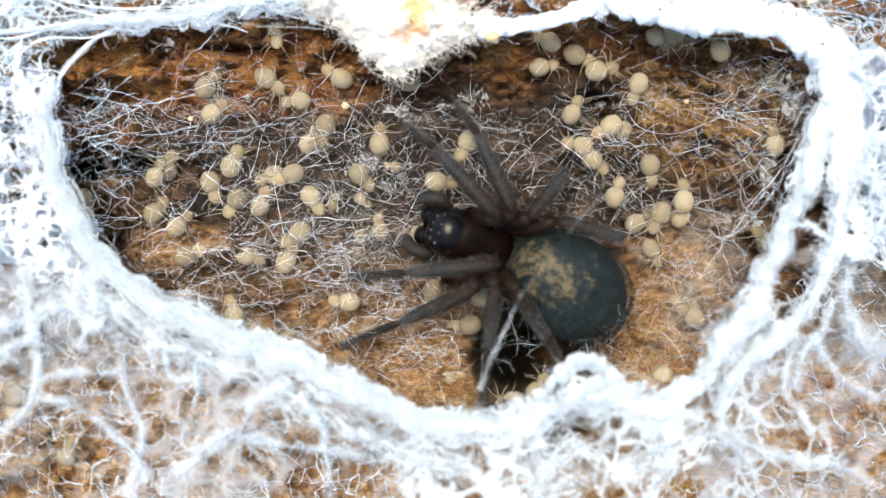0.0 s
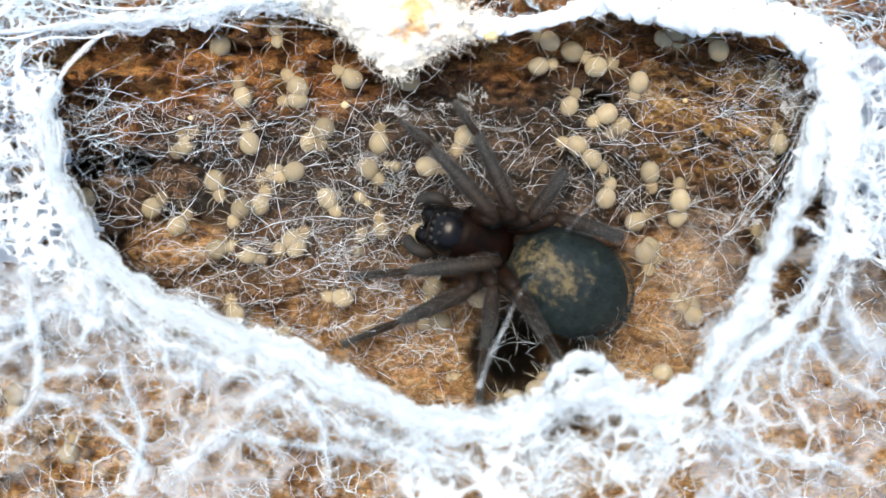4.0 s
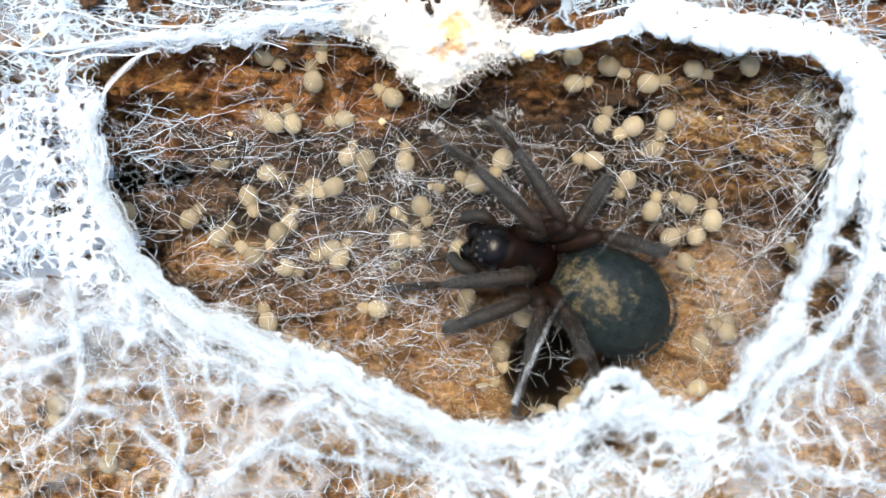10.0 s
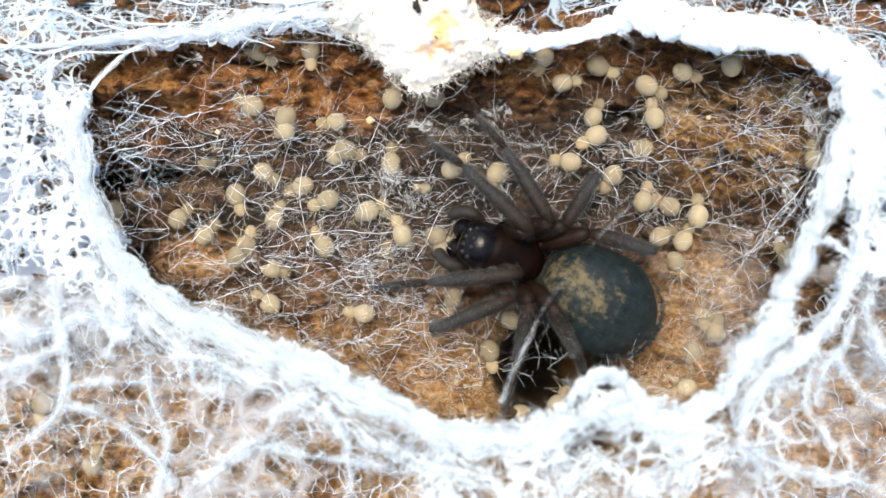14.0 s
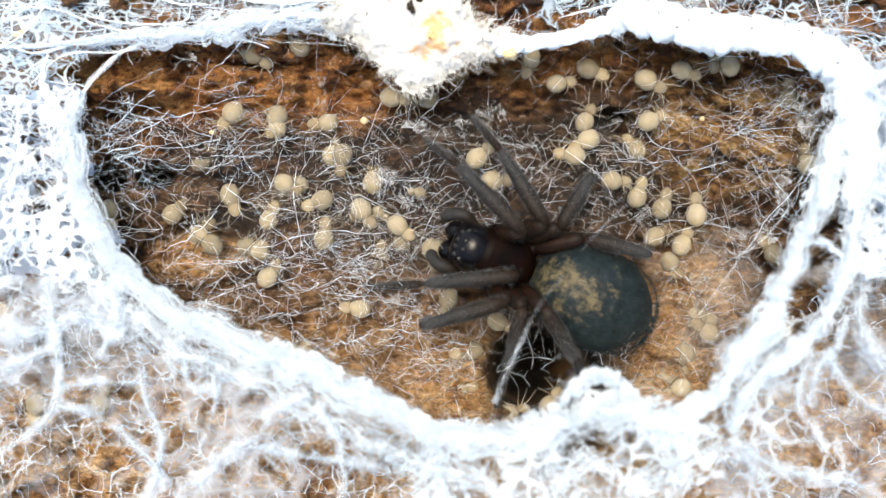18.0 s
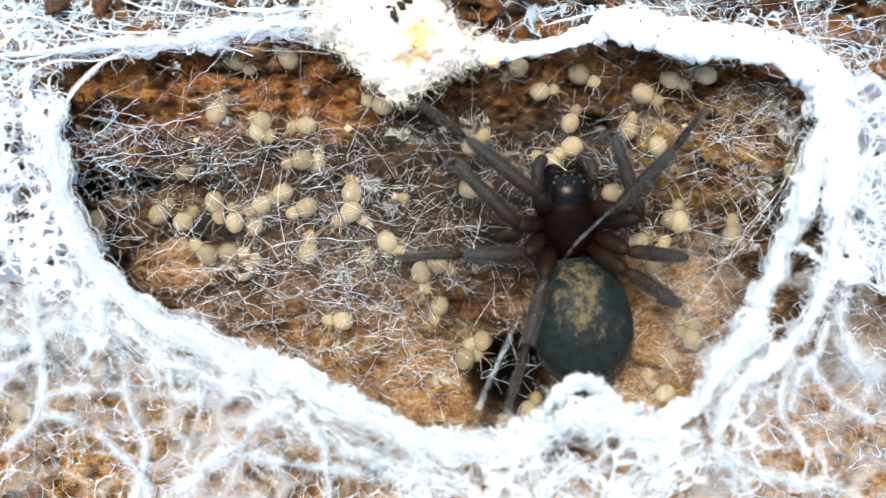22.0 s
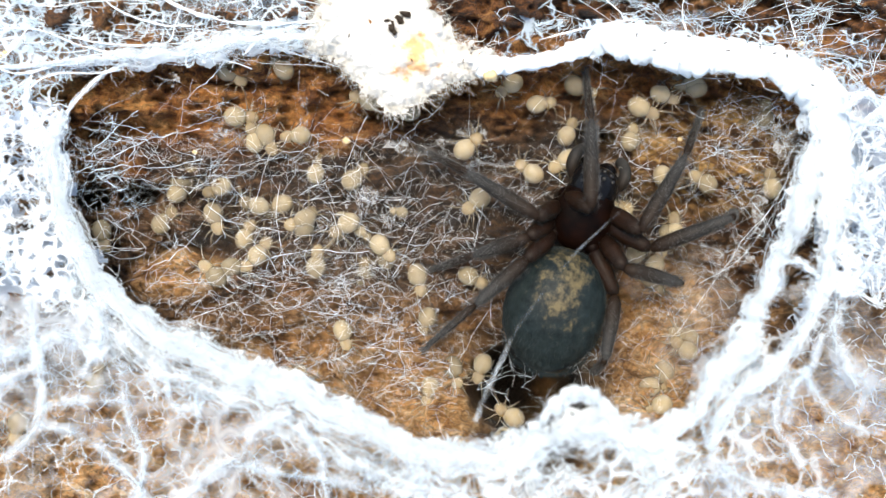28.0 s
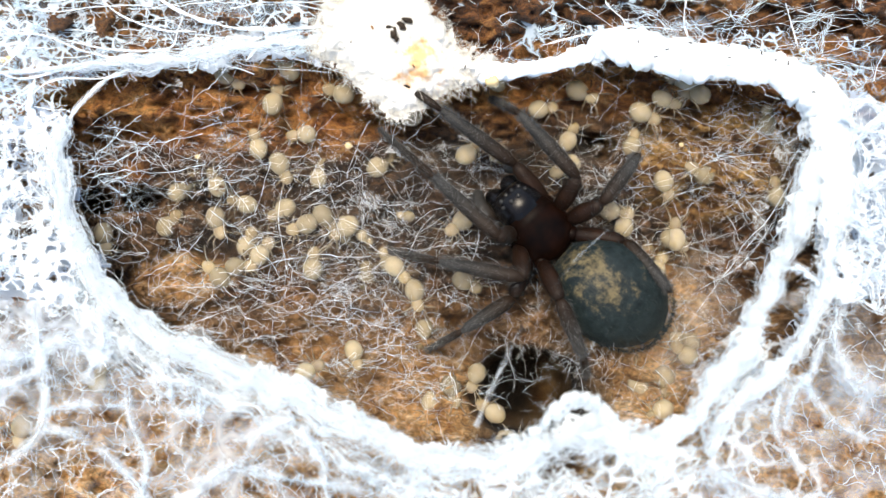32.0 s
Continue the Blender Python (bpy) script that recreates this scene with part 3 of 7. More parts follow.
def bark_height(u, v):
    d = edge_distance(HOLLOW, u, v)
    d = np.where(inside(HOLLOW, u, v), d, -d)
    wall = np.clip((d + 46 + 40 * fbm(u / 90, v / 90, 3, 5)) / 55, 0, 1)
    wall = wall * wall * (3 - 2 * wall)
    floor = -2.5 + 0.9 * np.clip((v - 430) / 260, 0, 1) + 0.35 * np.clip((u - 1150) / 250, 0, 1)
    floor = floor + 1.5 * np.clip((210 - v) / 80, 0, 1) * np.clip((700 - u) / 150, 0, 1)
    z = 0.3 * (1 - wall) + floor * wall
    z = z + 1.5 * fbm(u / 230, v / 90, 4, 0) + 2.0 * fbm(u / 70, v / 36, 4, 3, 0.6)
    z = z + 0.35 - 1.5 * np.abs(fbm(u / 80, v / 34, 3, 7)) + 0.7 * fbm(u / 17, v / 13, 3, 9, 0.65)
    for pu, pv, su, sv, depth in PITS:
        q = ((u - pu) / su) ** 2 + ((v - pv) / sv) ** 2
        z = z - depth * np.exp(-q ** 4 if depth > 3.5 else -q)
    return z


def axis(lo, hi, step, out, n):
    mid = np.arange(lo, hi, step)
    g = np.geomspace(step * 2, out, n)
    return np.concatenate([lo - g[::-1], mid, hi + g])


def build_bark():
    us, vs = axis(-140, 1710, 4.4, 1450, 26), axis(-130, 1000, 4.0, 1150, 24)
    U, V = np.meshgrid(us, vs)
    Z = bark_height(U, V)
    s = UNIT * (EYE - Z) / EYE * MM
    P = np.stack([(U - 784) * s, (441 - V) * s, Z * MM], -1)
    nv, nu = U.shape
    idx = np.arange(nv * nu).reshape(nv, nu)
    quads = np.stack([idx[:-1, :-1], idx[1:, :-1], idx[1:, 1:], idx[:-1, 1:]], -1).reshape(-1, 4)
    verts = P.reshape(-1, 3).tolist()
    faces = quads.tolist()
    rim = list(idx[0, :]) + list(idx[1:, -1]) + list(idx[-1, -2::-1]) + list(idx[-2:0:-1, 0])
    under = []
    for i in rim:
        x, y, _ = verts[i]
        under.append(len(verts))
        verts.append((x * 0.98, y * 0.98, -0.034))
    for k in range(len(rim)):
        k2 = (k + 1) % len(rim)
        faces.append((int(rim[k]), int(rim[k2]), under[k2], under[k]))
    faces.append(under[::-1])
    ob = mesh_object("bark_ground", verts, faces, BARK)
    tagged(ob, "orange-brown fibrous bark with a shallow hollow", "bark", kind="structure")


build_bark()


# ---------------------------------------------------------------- silk
def scatter(rng, poly, gap):
    us, vs = [p[0] for p in poly], [p[1] for p in poly]
    gu, gv = np.meshgrid(np.arange(min(us), max(us), gap), np.arange(min(vs), max(vs), gap))
    gu = gu.ravel() + rng.uniform(-1.1, 1.1, gu.size) * gap
    gv = gv.ravel() + rng.uniform(-1.1, 1.1, gv.size) * gap
    ok = inside(poly, gu, gv)
    return gu[ok], gv[ok]


def net_lines(seed, poly, gap, z, spread, thin, thick, links=3, stretch=(1.0, 1.0), wobble=0.06, n=6, ply=1, spray=7.0):
    rng = np.random.default_rng(seed)
    u, v = scatter(rng, poly, gap)
    if callable(z):
        zz = z(u, v) + rng.normal(0, spread, len(u))
    else:
        zz = z + rng.normal(0, spread, len(u)) + 0.8 * fbm(u / 200, v / 200, 2, seed)
    lines, done = [], set()
    for i in range(len(u)):
        d = ((u - u[i]) / stretch[0]) ** 2 + ((v - v[i]) / stretch[1]) ** 2
        near = np.argsort(d)[1:links * 3 + 2]
        for j in rng.choice(near, min(links, len(near)), replace=False):
            key = (min(i, j), max(i, j))
            if key in done:
                continue
            done.add(key)
            for _ in range(1 if ply == 1 else 1 + int(rng.gamma(1.3, ply / 1.3))):
                e = rng.normal(0, spray, (2, 3)) * (1, 1, UNIT) if ply > 1 else np.zeros((2, 3))
                p = strand(rng, (u[i] + e[0, 0], v[i] + e[0, 1], zz[i] + e[0, 2]), (u[j] + e[1, 0], v[j] + e[1, 1], zz[j] + e[1, 2]), n, wobble)
                r = thin * (thick / thin) ** (rng.random() ** 1.8)
                shape = 1 + 0.7 * np.abs(np.linspace(-1, 1, n)) ** 2
                lines.append((p, r * MM * shape))
    return lines


def rough(path, seed, much=1.0):
    """The same band, uneven: more rows, with its line and width varied."""
    n = len(path) * 5
    p = smooth_line(path, n)
    k = np.arange(n) * 0.55 + 13 * seed
    w = p[:, 3].copy()
    p[:, 0] += much * w * 0.3 * fbm(k, 0 * k + 3.3, 3, seed)
    p[:, 1] += much * w * 0.3 * fbm(k, 0 * k + 8.1, 3, seed + 1)
    p[:, 2] += 0.5 * fbm(k, 0 * k + 1.7, 2, seed + 2)
    p[:, 3] = w * (1 + 0.7 * much * fbm(k * 0.8, 0 * k + 5.2, 3, seed + 3))
    return [tuple(r) for r in p]


def band_lines(seed, path, per_width=0.9, thin=0.02, thick=0.07, z_spread=0.35, wander=0.5):
    """Many threads that run along a band: path rows are (u, v, z, width)."""
    rng = np.random.default_rng(seed)
    total = sum(math.dist(a[:2], b[:2]) for a, b in zip(path, path[1:]))
    width = float(np.mean([p[3] for p in path]))
    count = int(per_width * width * max(1.0, total / 260))
    main = smooth_line(path, 120)
    t = np.gradient(main[:, :2], axis=0)
    t /= np.linalg.norm(t, axis=1)[:, None] + 1e-9
    side = np.stack([-t[:, 1], t[:, 0]], 1)
    lines = []
    for _ in range(count):
        span = rng.uniform(0.1, 0.4)
        s0 = rng.uniform(-0.1, 1.1 - span)
        i0, i1 = int(max(0, s0) * 119), int(min(1, s0 + span) * 119)
        if i1 - i0 < 4:
            continue
        n = int(np.clip((i1 - i0) * 0.6, 6, 22))
        ii = np.linspace(i0, i1, n).astype(int)
        off0, off1 = np.clip(rng.normal(0, 0.52, 2), -1.3, 1.3)
        f = np.linspace(0, 1, n)
        off = off0 + (off1 - off0) * f + wander * 0.35 * np.sin(f * rng.uniform(2, 9) + rng.uniform(0, 6))
        w = main[ii, 3] * 0.5
        uv = main[ii, :2] + side[ii] * (off * w)[:, None]
        z = main[ii, 2] + rng.normal(0, z_spread) + 0.25 * np.sin(f * 7 + rng.uniform(0, 6)) * z_spread
        s = UNIT * (EYE - z) / EYE * MM
        p = np.stack([(uv[:, 0] - 784) * s, (441 - uv[:, 1]) * s, z * MM], 1)
        lines.append((p, np.exp(rng.uniform(math.log(thin), math.log(thick))) * MM))
    return lines


def fringe_lines(seed, path, every=2.2, low=12, high=85):
    """Thin threads that leave a band to both sides."""
    rng = np.random.default_rng(seed)
    total = sum(math.dist(a[:2], b[:2]) for a, b in zip(path, path[1:]))
    main = smooth_line(path, 200)
    t = np.gradient(main[:, :2], axis=0)
    t /= np.linalg.norm(t, axis=1)[:, None] + 1e-9
    lines = []
    for _ in range(int(total / every)):
        i = rng.integers(200)
        way = rng.choice((-1, 1))
        side = np.array([-t[i, 1], t[i, 0]]) * way + t[i] * rng.normal(0, 0.9)
        side /= np.linalg.norm(side)
        p0 = main[i, :2] + side * main[i, 3] * rng.uniform(0.0, 0.45)
        p1 = p0 + side * rng.uniform(low, high) * (0.4 + 0.012 * main[i, 3])
        z = main[i, 2]
        lines.append((strand(rng, (*p0, z), (*p1, z - rng.uniform(-0.2, 0.7)), 8, 0.12), np.linspace(1.0, 0.5, 8) * rng.uniform(0.005, 0.018) * MM))
    return lines


def core(name, seed, path, material, fill=0.5, flat=0.45, lumpy=2.0, parent=None, label=""):
    """The matted middle of a band: a lumpy flattened rope."""
    main = smooth_line(path, max(120, 6 * len(path)))
    t = np.gradient(main[:, :2], axis=0)
    t /= np.linalg.norm(t, axis=1)[:, None] + 1e-9
    side = np.stack([-t[:, 1], t[:, 0]], 1)
    sides, verts, faces = 12, [], []
    n = len(main)
    for k in range(sides):
        a = 2 * math.pi * k / sides
        lump = 1 + lumpy * fbm(main[:, 0] / 22 + 5 * math.cos(a) + seed, main[:, 1] / 22 + 5 * math.sin(a), 3, seed)
        taper = np.minimum(1, np.minimum(np.arange(n), np.arange(n)[::-1]) / 14 + 0.05)
        w = main[:, 3] * 0.5 * fill * np.maximum(lump, 0.2) * taper
        uv = main[:, :2] + side * (w * math.cos(a))[:, None]
        z = main[:, 2] + w * UNIT * flat * math.sin(a)
        s = UNIT * (EYE - z) / EYE * MM
        verts.append(np.stack([(uv[:, 0] - 784) * s, (441 - uv[:, 1]) * s, z * MM], 1))
    allv = np.stack(verts, 1).reshape(-1, 3)
    for i in range(n - 1):
        for k in range(sides):
            k2 = (k + 1) % sides
            faces.append((i * sides + k, i * sides + k2, (i + 1) * sides + k2, (i + 1) * sides + k))
    return mesh_object(name, allv.tolist(), faces, material, parent, label)


def ribbon(name, seed, path, material, spread, lift, parent, label=""):
    """A wide frayed layer of felted silk that follows a band."""
    main = smooth_line(path, max(110, 6 * len(path)))
    t = np.gradient(main[:, :2], axis=0)
    t /= np.linalg.norm(t, axis=1)[:, None] + 1e-9
    side = np.stack([-t[:, 1], t[:, 0]], 1)
    cols, rows = 11, []
    n = len(main)
    for c in np.linspace(-1, 1, cols):
        edge = spread * (1 + 0.42 * fbm(main[:, 0] / 22 + 9 * (c > 0) + seed, main[:, 1] / 22, 4, seed, 0.7))
        w = main[:, 3] * 0.5 * edge * c
        uv = main[:, :2] + side * w[:, None]
        z = main[:, 2] + lift - 0.9 * c * c * main[:, 3] * 0.5 * UNIT + 0.5 * fbm(uv[:, 0] / 30, uv[:, 1] / 30, 3, seed + 2)
        s = UNIT * (EYE - z) / EYE * MM
        rows.append(np.stack([(uv[:, 0] - 784) * s, (441 - uv[:, 1]) * s, z * MM], 1))
    allv = np.stack(rows, 1).reshape(-1, 3)
    faces = [(i * cols + k, i * cols + k + 1, (i + 1) * cols + k + 1, (i + 1) * cols + k) for i in range(n - 1) for k in range(cols - 1)]
    return mesh_object(name, allv.tolist(), faces, material, parent, label)


RIM_LOW = [(150, 160, 1.9, 10), (142, 182, 2.0, 26), (130, 228, 2.1, 40), (140, 300, 2.3, 42), (164, 370, 2.5, 42), (197, 440, 2.7, 46),
           (246, 504, 3.0, 52), (318, 556, 3.2, 54), (410, 598, 3.5, 50), (505, 638, 3.7, 52), (597, 680, 4.0, 58), (688, 724, 4.2, 62),
           (786, 764, 4.5, 62), (884, 786, 4.8, 62), (985, 766, 5.0, 62)]
RIM_STREAK = [(150, 460, 2.6, 40), (215, 545, 2.9, 56), (300, 606, 3.2, 64), (395, 648, 3.5, 64), (490, 690, 3.7, 62), (575, 730, 3.9, 60), (660, 775, 4.1, 56), (750, 815, 4.4, 60), (860, 835, 4.6, 70)]
RIM_KNOT = [(950, 785, 5.0, 64), (1025, 748, 5.2, 60), (1090, 728, 5.4, 64), (1150, 738, 5.3, 70), (1240, 765, 5.0, 80)]
RIM_CURL = [(985, 742, 5.0, 26), (1015, 708, 5.2, 24), (1046, 680, 5.4, 24), (1082, 663, 5.5, 26), (1110, 682, 5.5, 30), (1132, 725, 5.3, 44)]
RIM_RIGHT = [(1215, 748, 5.0, 66), (1272, 712, 4.9, 60), (1312, 662, 4.8, 62), (1346, 612, 4.7, 60), (1376, 560, 4.6, 54), (1402, 505, 4.4, 46), (1426, 445, 4.2, 42),
             (1450, 385, 4.0, 46), (1478, 318, 3.7, 54), (1502, 245, 3.3, 60), (1515, 180, 2.9, 70), (1512, 140, 2.7, 84)]
RIM_OUTER = [(1306, 768, 4.6, 26), (1336, 706, 4.6, 38), (1384, 650, 4.5, 34), (1440, 606, 4.4, 32), (1478, 556, 4.3, 32), (1506, 494, 4.1, 32), (1524, 430, 3.9, 36), (1540, 366, 3.6, 50), (1556, 270, 3.3, 70)]
RIM_TIE = [(1432, 430, 4.1, 24), (1468, 428, 4.1, 20), (1496, 446, 4.1, 20), (1512, 470, 4.0, 24)]
RIM_TOP = [(1095, 62, 1.6, 26), (1112, 32, 1.8, 50), (1160, 28, 2.0, 68), (1230, 44, 2.2, 70), (1310, 60, 2.4, 66), (1390, 66, 2.5, 66),
           (1455, 82, 2.7, 70), (1508, 120, 2.8, 72), (1532, 190, 2.9, 70), (1540, 280, 3.1, 70), (1520, 370, 3.4, 50)]
RIM_LINK = [(870, 70, 1.4, 44), (925, 76, 1.5, 34), (985, 70, 1.6, 26), (1045, 56, 1.7, 34), (1105, 34, 1.8, 46)]
RIM_LEFT_TOP = [(-60, 80, 1.6, 9), (60, 84, 1.6, 10), (170, 72, 1.6, 13), (260, 62, 1.6, 32), (340, 56, 1.5, 48), (430, 46, 1.5, 60), (520, 32, 1.5, 66), (610, 20, 1.5, 72)]
RIM_DIAGONAL = [(140, 195, 2.0, 18), (153, 168, 1.9, 15), (182, 128, 1.8, 12), (222, 94, 1.6, 12), (266, 74, 1.6, 14)]


def build_rims():
    """Bands: name, path, seed, label, filling of the core, threads, felt layers, spacing of the fringe."""
    felt = ((1.0, -0.1, NET_ROPE), (0.6, 0.25, FILM_ROPE))
    wisp = ((0.8, 0.1, FILM_STREAK),)
    rims = (("silk_rope", RIM_LOW, 11, "thick white silk rope along the lower edge of the hollow", 0.2, 1.9, felt, 6.0),
            ("silk_streak", RIM_STREAK, 21, "streaky half-clear silk layer below the thick rope", 0.04, 0.32, wisp, 8.0),
            ("silk_knot", RIM_KNOT, 12, "matted white silk knot at the edge of the hollow", 0.24, 1.8, felt, 4.0),
            ("silk_curl", RIM_CURL, 13, "fluffy upright curl of white silk", 0.2, 2.6, felt, 5.0),
            ("silk_rope", RIM_RIGHT, 14, "streaky bluish-white silk band beside the hollow", 0.4, 1.7, felt, 4.5),
            ("silk_strap", RIM_OUTER, 15, "loose white silk strap over the bark", 0.35, 1.5, felt, 5.0),
            ("silk_strap", RIM_TIE, 20, "short white silk tie between two straps", 0.4, 1.5, felt[1:], 5.0),
            ("silk_rope", RIM_TOP, 16, "broad solid white silk band along the upper edge", 0.95, 0.7, (), 3.5),
            ("silk_bridge", RIM_LINK, 17, "narrow white silk bridge from the matted tuft", 0.9, 0.7, (), 4.0),
            ("silk_rope", RIM_LEFT_TOP, 18, "frayed white silk band above the hollow", 0.2, 1.6, felt, 12.0),
            ("silk_strap", RIM_DIAGONAL, 19, "thin slanting white silk strap", 0.35, 2.4, (), 16.0))
    for name, path, seed, label, fill, dense, layers, every in rims:
        path = rough(path, seed, 1.0 if layers else 0.3)
        ob = core(name, seed, path, SILK, fill, 0.5, 0.75 if fill > 0.6 else 2.0)
        tagged(ob, label, "silk", group="silk edge of the retreat")
        tagged(tubes("fuzz", band_lines(seed, path, dense * 1.8, 0.004, 0.016, 0.35, 0.9), SILK, 3, ob), kind="stuff")
        for q, (spread, lift, cloth) in enumerate(layers):
            ribbon("felt", seed + q, path, cloth, spread, lift, ob)
        tagged(tubes("fringe", fringe_lines(seed + 30, path, every * (0.8 if layers else 1), 6, 40 if layers else 30), SILK, 3, ob), kind="stuff")


build_rims()

SHEET = [(-90, 175), (50, 168), (96, 128), (116, 150), (150, 170), (146, 250), (168, 330), (190, 400), (222, 470), (262, 520), (200, 530), (110, 495), (-90, 510)]
LOW_LEFT = [(-90, 490), (150, 505), (300, 575), (480, 650), (640, 720), (780, 780), (800, 960), (-90, 960)]
LOW_MID = [(640, 760), (800, 800), (960, 790), (1100, 750), (1260, 750), (1330, 780), (1260, 850), (1330, 960), (700, 960), (760, 860)]
LOW_RIGHT = [(1240, 780), (1390, 620), (1470, 500), (1660, 400), (1660, 960), (1230, 960)]
TOP_LEFT = [(-90, -110), (570, -110), (600, 40), (430, 60), (300, 62), (200, 90), (100, 150), (60, 190), (-90, 200)]
TOP_RIGHT = [(850, -130), (1660, -130), (1660, 120), (1540, 110), (1440, 50), (1300, 30), (1150, 0), (1000, 50), (900, 50)]
RIGHT_EDGE = [(1540, 110), (1660, 110), (1660, 520), (1500, 480), (1500, 350), (1545, 260)]
EAST_VEIL = [(1150, 400), (1260, 380), (1350, 430), (1390, 480), (1360, 570), (1290, 650), (1200, 690), (1150, 640), (1190, 540)]
TOP_BAND = [(985, 50), (1060, 14), (1150, -22), (1280, -26), (1400, -8), (1500, 10), (1660, 20), (1660, 130), (1530, 120), (1440, 50), (1300, 30), (1150, 5), (1040, 45)]
VEIL = [(330, 200), (560, 190), (800, 190), (1080, 200), (1180, 320), (1060, 400), (900, 380), (800, 470), (760, 560), (560, 540), (420, 480), (330, 380)]


THREAD = 1.12          # thickness of the finest threads against a bare fibre


def web(name, lines, material, label, sides=4):
    tagged(tubes(name, [(p, r * THREAD) for p, r in lines], material, sides), label, "web", kind="stuff")


def over_bark(lift):
    return lambda u, v: bark_height(u, v) + lift


def film(name, poly, step, z, lift, seed, material, label, most=130.0):
    """A thin sheet over a stretch of the plan; z may be a height or a rule."""
    us, vs = [p[0] for p in poly], [p[1] for p in poly]
    gu, gv = np.arange(min(us), max(us) + step, step), np.arange(min(vs), max(vs) + step, step)
    U, V = np.meshgrid(gu, gv)
    Z = (z(U, V) if callable(z) else z + 0 * U) + lift * fbm(U / 120, V / 90, 4, seed)
    s = UNIT * (EYE - Z) / EYE * MM
    P = np.stack([(U - 784) * s, (441 - V) * s, Z * MM], -1).reshape(-1, 3)
    ragged = min(most, 0.25 * (max(us) - min(us)))
    ok = inside(poly, U + ragged * fbm(U / 60, V / 60, 3, seed + 1), V + ragged * fbm(U / 60, V / 60, 3, seed + 2))
    nv, nu = U.shape
    idx = np.arange(nv * nu).reshape(nv, nu)
    use = ok[:-1, :-1] & ok[1:, :-1] & ok[1:, 1:] & ok[:-1, 1:]
    pad = np.pad(use.astype(int), 1)
    use &= sum(pad[a:a + nv - 1, b:b + nu - 1] for a in range(3) for b in range(3)) > 4
    quads = np.stack([idx[:-1, :-1], idx[1:, :-1], idx[1:, 1:], idx[:-1, 1:]], -1)[use]
    keep = np.unique(quads)
    remap = np.zeros(nv * nu, int)
    remap[keep] = np.arange(len(keep))
    ob = mesh_object(name, P[keep].tolist(), remap[quads].tolist(), material)
    tagged(ob, label, "web", kind="stuff")


film("silk_film", SHEET, 8, 2.4, 0.6, 1, NET_SHEET, "dense white silk sheet full of small holes")
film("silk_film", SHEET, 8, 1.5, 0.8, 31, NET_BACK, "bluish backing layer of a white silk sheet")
film("silk_film", RIGHT_EDGE, 8, 2.9, 0.8, 2, NET_SHEET, "dense white silk sheet beside the hollow")
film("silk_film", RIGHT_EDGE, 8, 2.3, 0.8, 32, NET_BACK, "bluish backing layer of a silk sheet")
film("silk_film", LOW_LEFT, 8, 3.0, 1.6, 3, FILM_HAZE, "loose wispy bluish-white silk film over the bark")
film("silk_film", LOW_LEFT, 8, 1.6, 1.2, 4, NET_LOOSE, "loose open silk net over the bark")
film("silk_film", LOW_LEFT, 8, 3.3, 1.4, 33, NET_COARSE, "coarse bluish silk net hanging over the bark")
film("silk_film", LOW_RIGHT, 8, 1.8, 1.2, 35, NET_LOOSE, "loose open silk net over the bark")
film("silk_film", LOW_MID, 6, 4.9, 1.0, 36, NET_MAT, "matted white silk net with gaps")
film("silk_film", LOW_MID, 6, 4.4, 1.0, 5, FILM_MAT, "thick matted white silk film with gaps")
film("silk_film", LOW_RIGHT, 8, 3.3, 1.5, 6, FILM_HAZE, "loose wispy silk film over the bark")
film("silk_film", LOW_RIGHT, 8, 4.0, 1.2, 42, FILM_BLUE, "blurred bluish silk film hanging over the bark")
film("silk_veil", VEIL, 12, -0.15, 0.5, 8, FILM_VEIL, "very thin greyish silk veil over the brood")
film("silk_veil", EAST_VEIL, 8, -0.4, 0.5, 41, FILM_PALE, "pale thin silk veil beside the hollow's edge")
film("silk_film", TOP_BAND, 6, 1.6, 0.5, 9, NET_BAND, "bluish-white silk lace beside the broad band", 40.0)
film("silk_film", TOP_BAND, 8, 1.2, 0.5, 39, FILM_TOP, "thin bluish silk film over dark bark", 50.0)
film("silk_film", TOP_LEFT, 8, 1.5, 0.6, 37, NET_LACE, "bluish-white silk lace above the hollow")
film("silk_film", TOP_RIGHT, 8, 1.1, 0.5, 38, NET_FINE, "fine bluish silk lace over dark bark")
film("silk_film", TOP_LEFT, 8, 0.9, 0.6, 40, FILM_TOP, "thin bluish silk film over the bark")
film("silk_film", TOP_LEFT, 14, 1.2, 0.6, 7, FILM_HAZE, "torn white silk film above the hollow")
web("silk_sheet", net_lines(21, SHEET, 30, 2.2, 0.3, 0.005, 0.016, 3, ply=2, spray=4), SILK, "dense white silk threads woven into a sheet")
web("silk_haze", net_lines(23, LOW_LEFT, 44, 2.4, 0.6, 0.005, 0.018, 2, wobble=0.07, n=8), SILK, "soft white silk mesh over the bark")
web("bark_threads", net_lines(24, LOW_LEFT, 20, over_bark(0.35), 0.25, 0.005, 0.02, 2, wobble=0.08), SILK, "fine branching silk threads lying on the bark")
web("silk_mat", net_lines(25, LOW_MID, 54, 4.6, 0.5, 0.005, 0.018, 3, wobble=0.08, n=8, ply=4, spray=9), SILK, "thick matted white silk threads")
web("bark_threads", net_lines(27, LOW_RIGHT, 20, over_bark(0.4), 0.25, 0.005, 0.02, 2, wobble=0.08), SILK, "fine branching silk threads lying on the bark")
web("silk_lace", net_lines(28, TOP_LEFT, 19, 1.2, 0.4, 0.004, 0.015, 2, (1.8, 1.0), 0.1, ply=2, spray=4), BLUE_SILK, "lacy white silk drawn out along the bark")
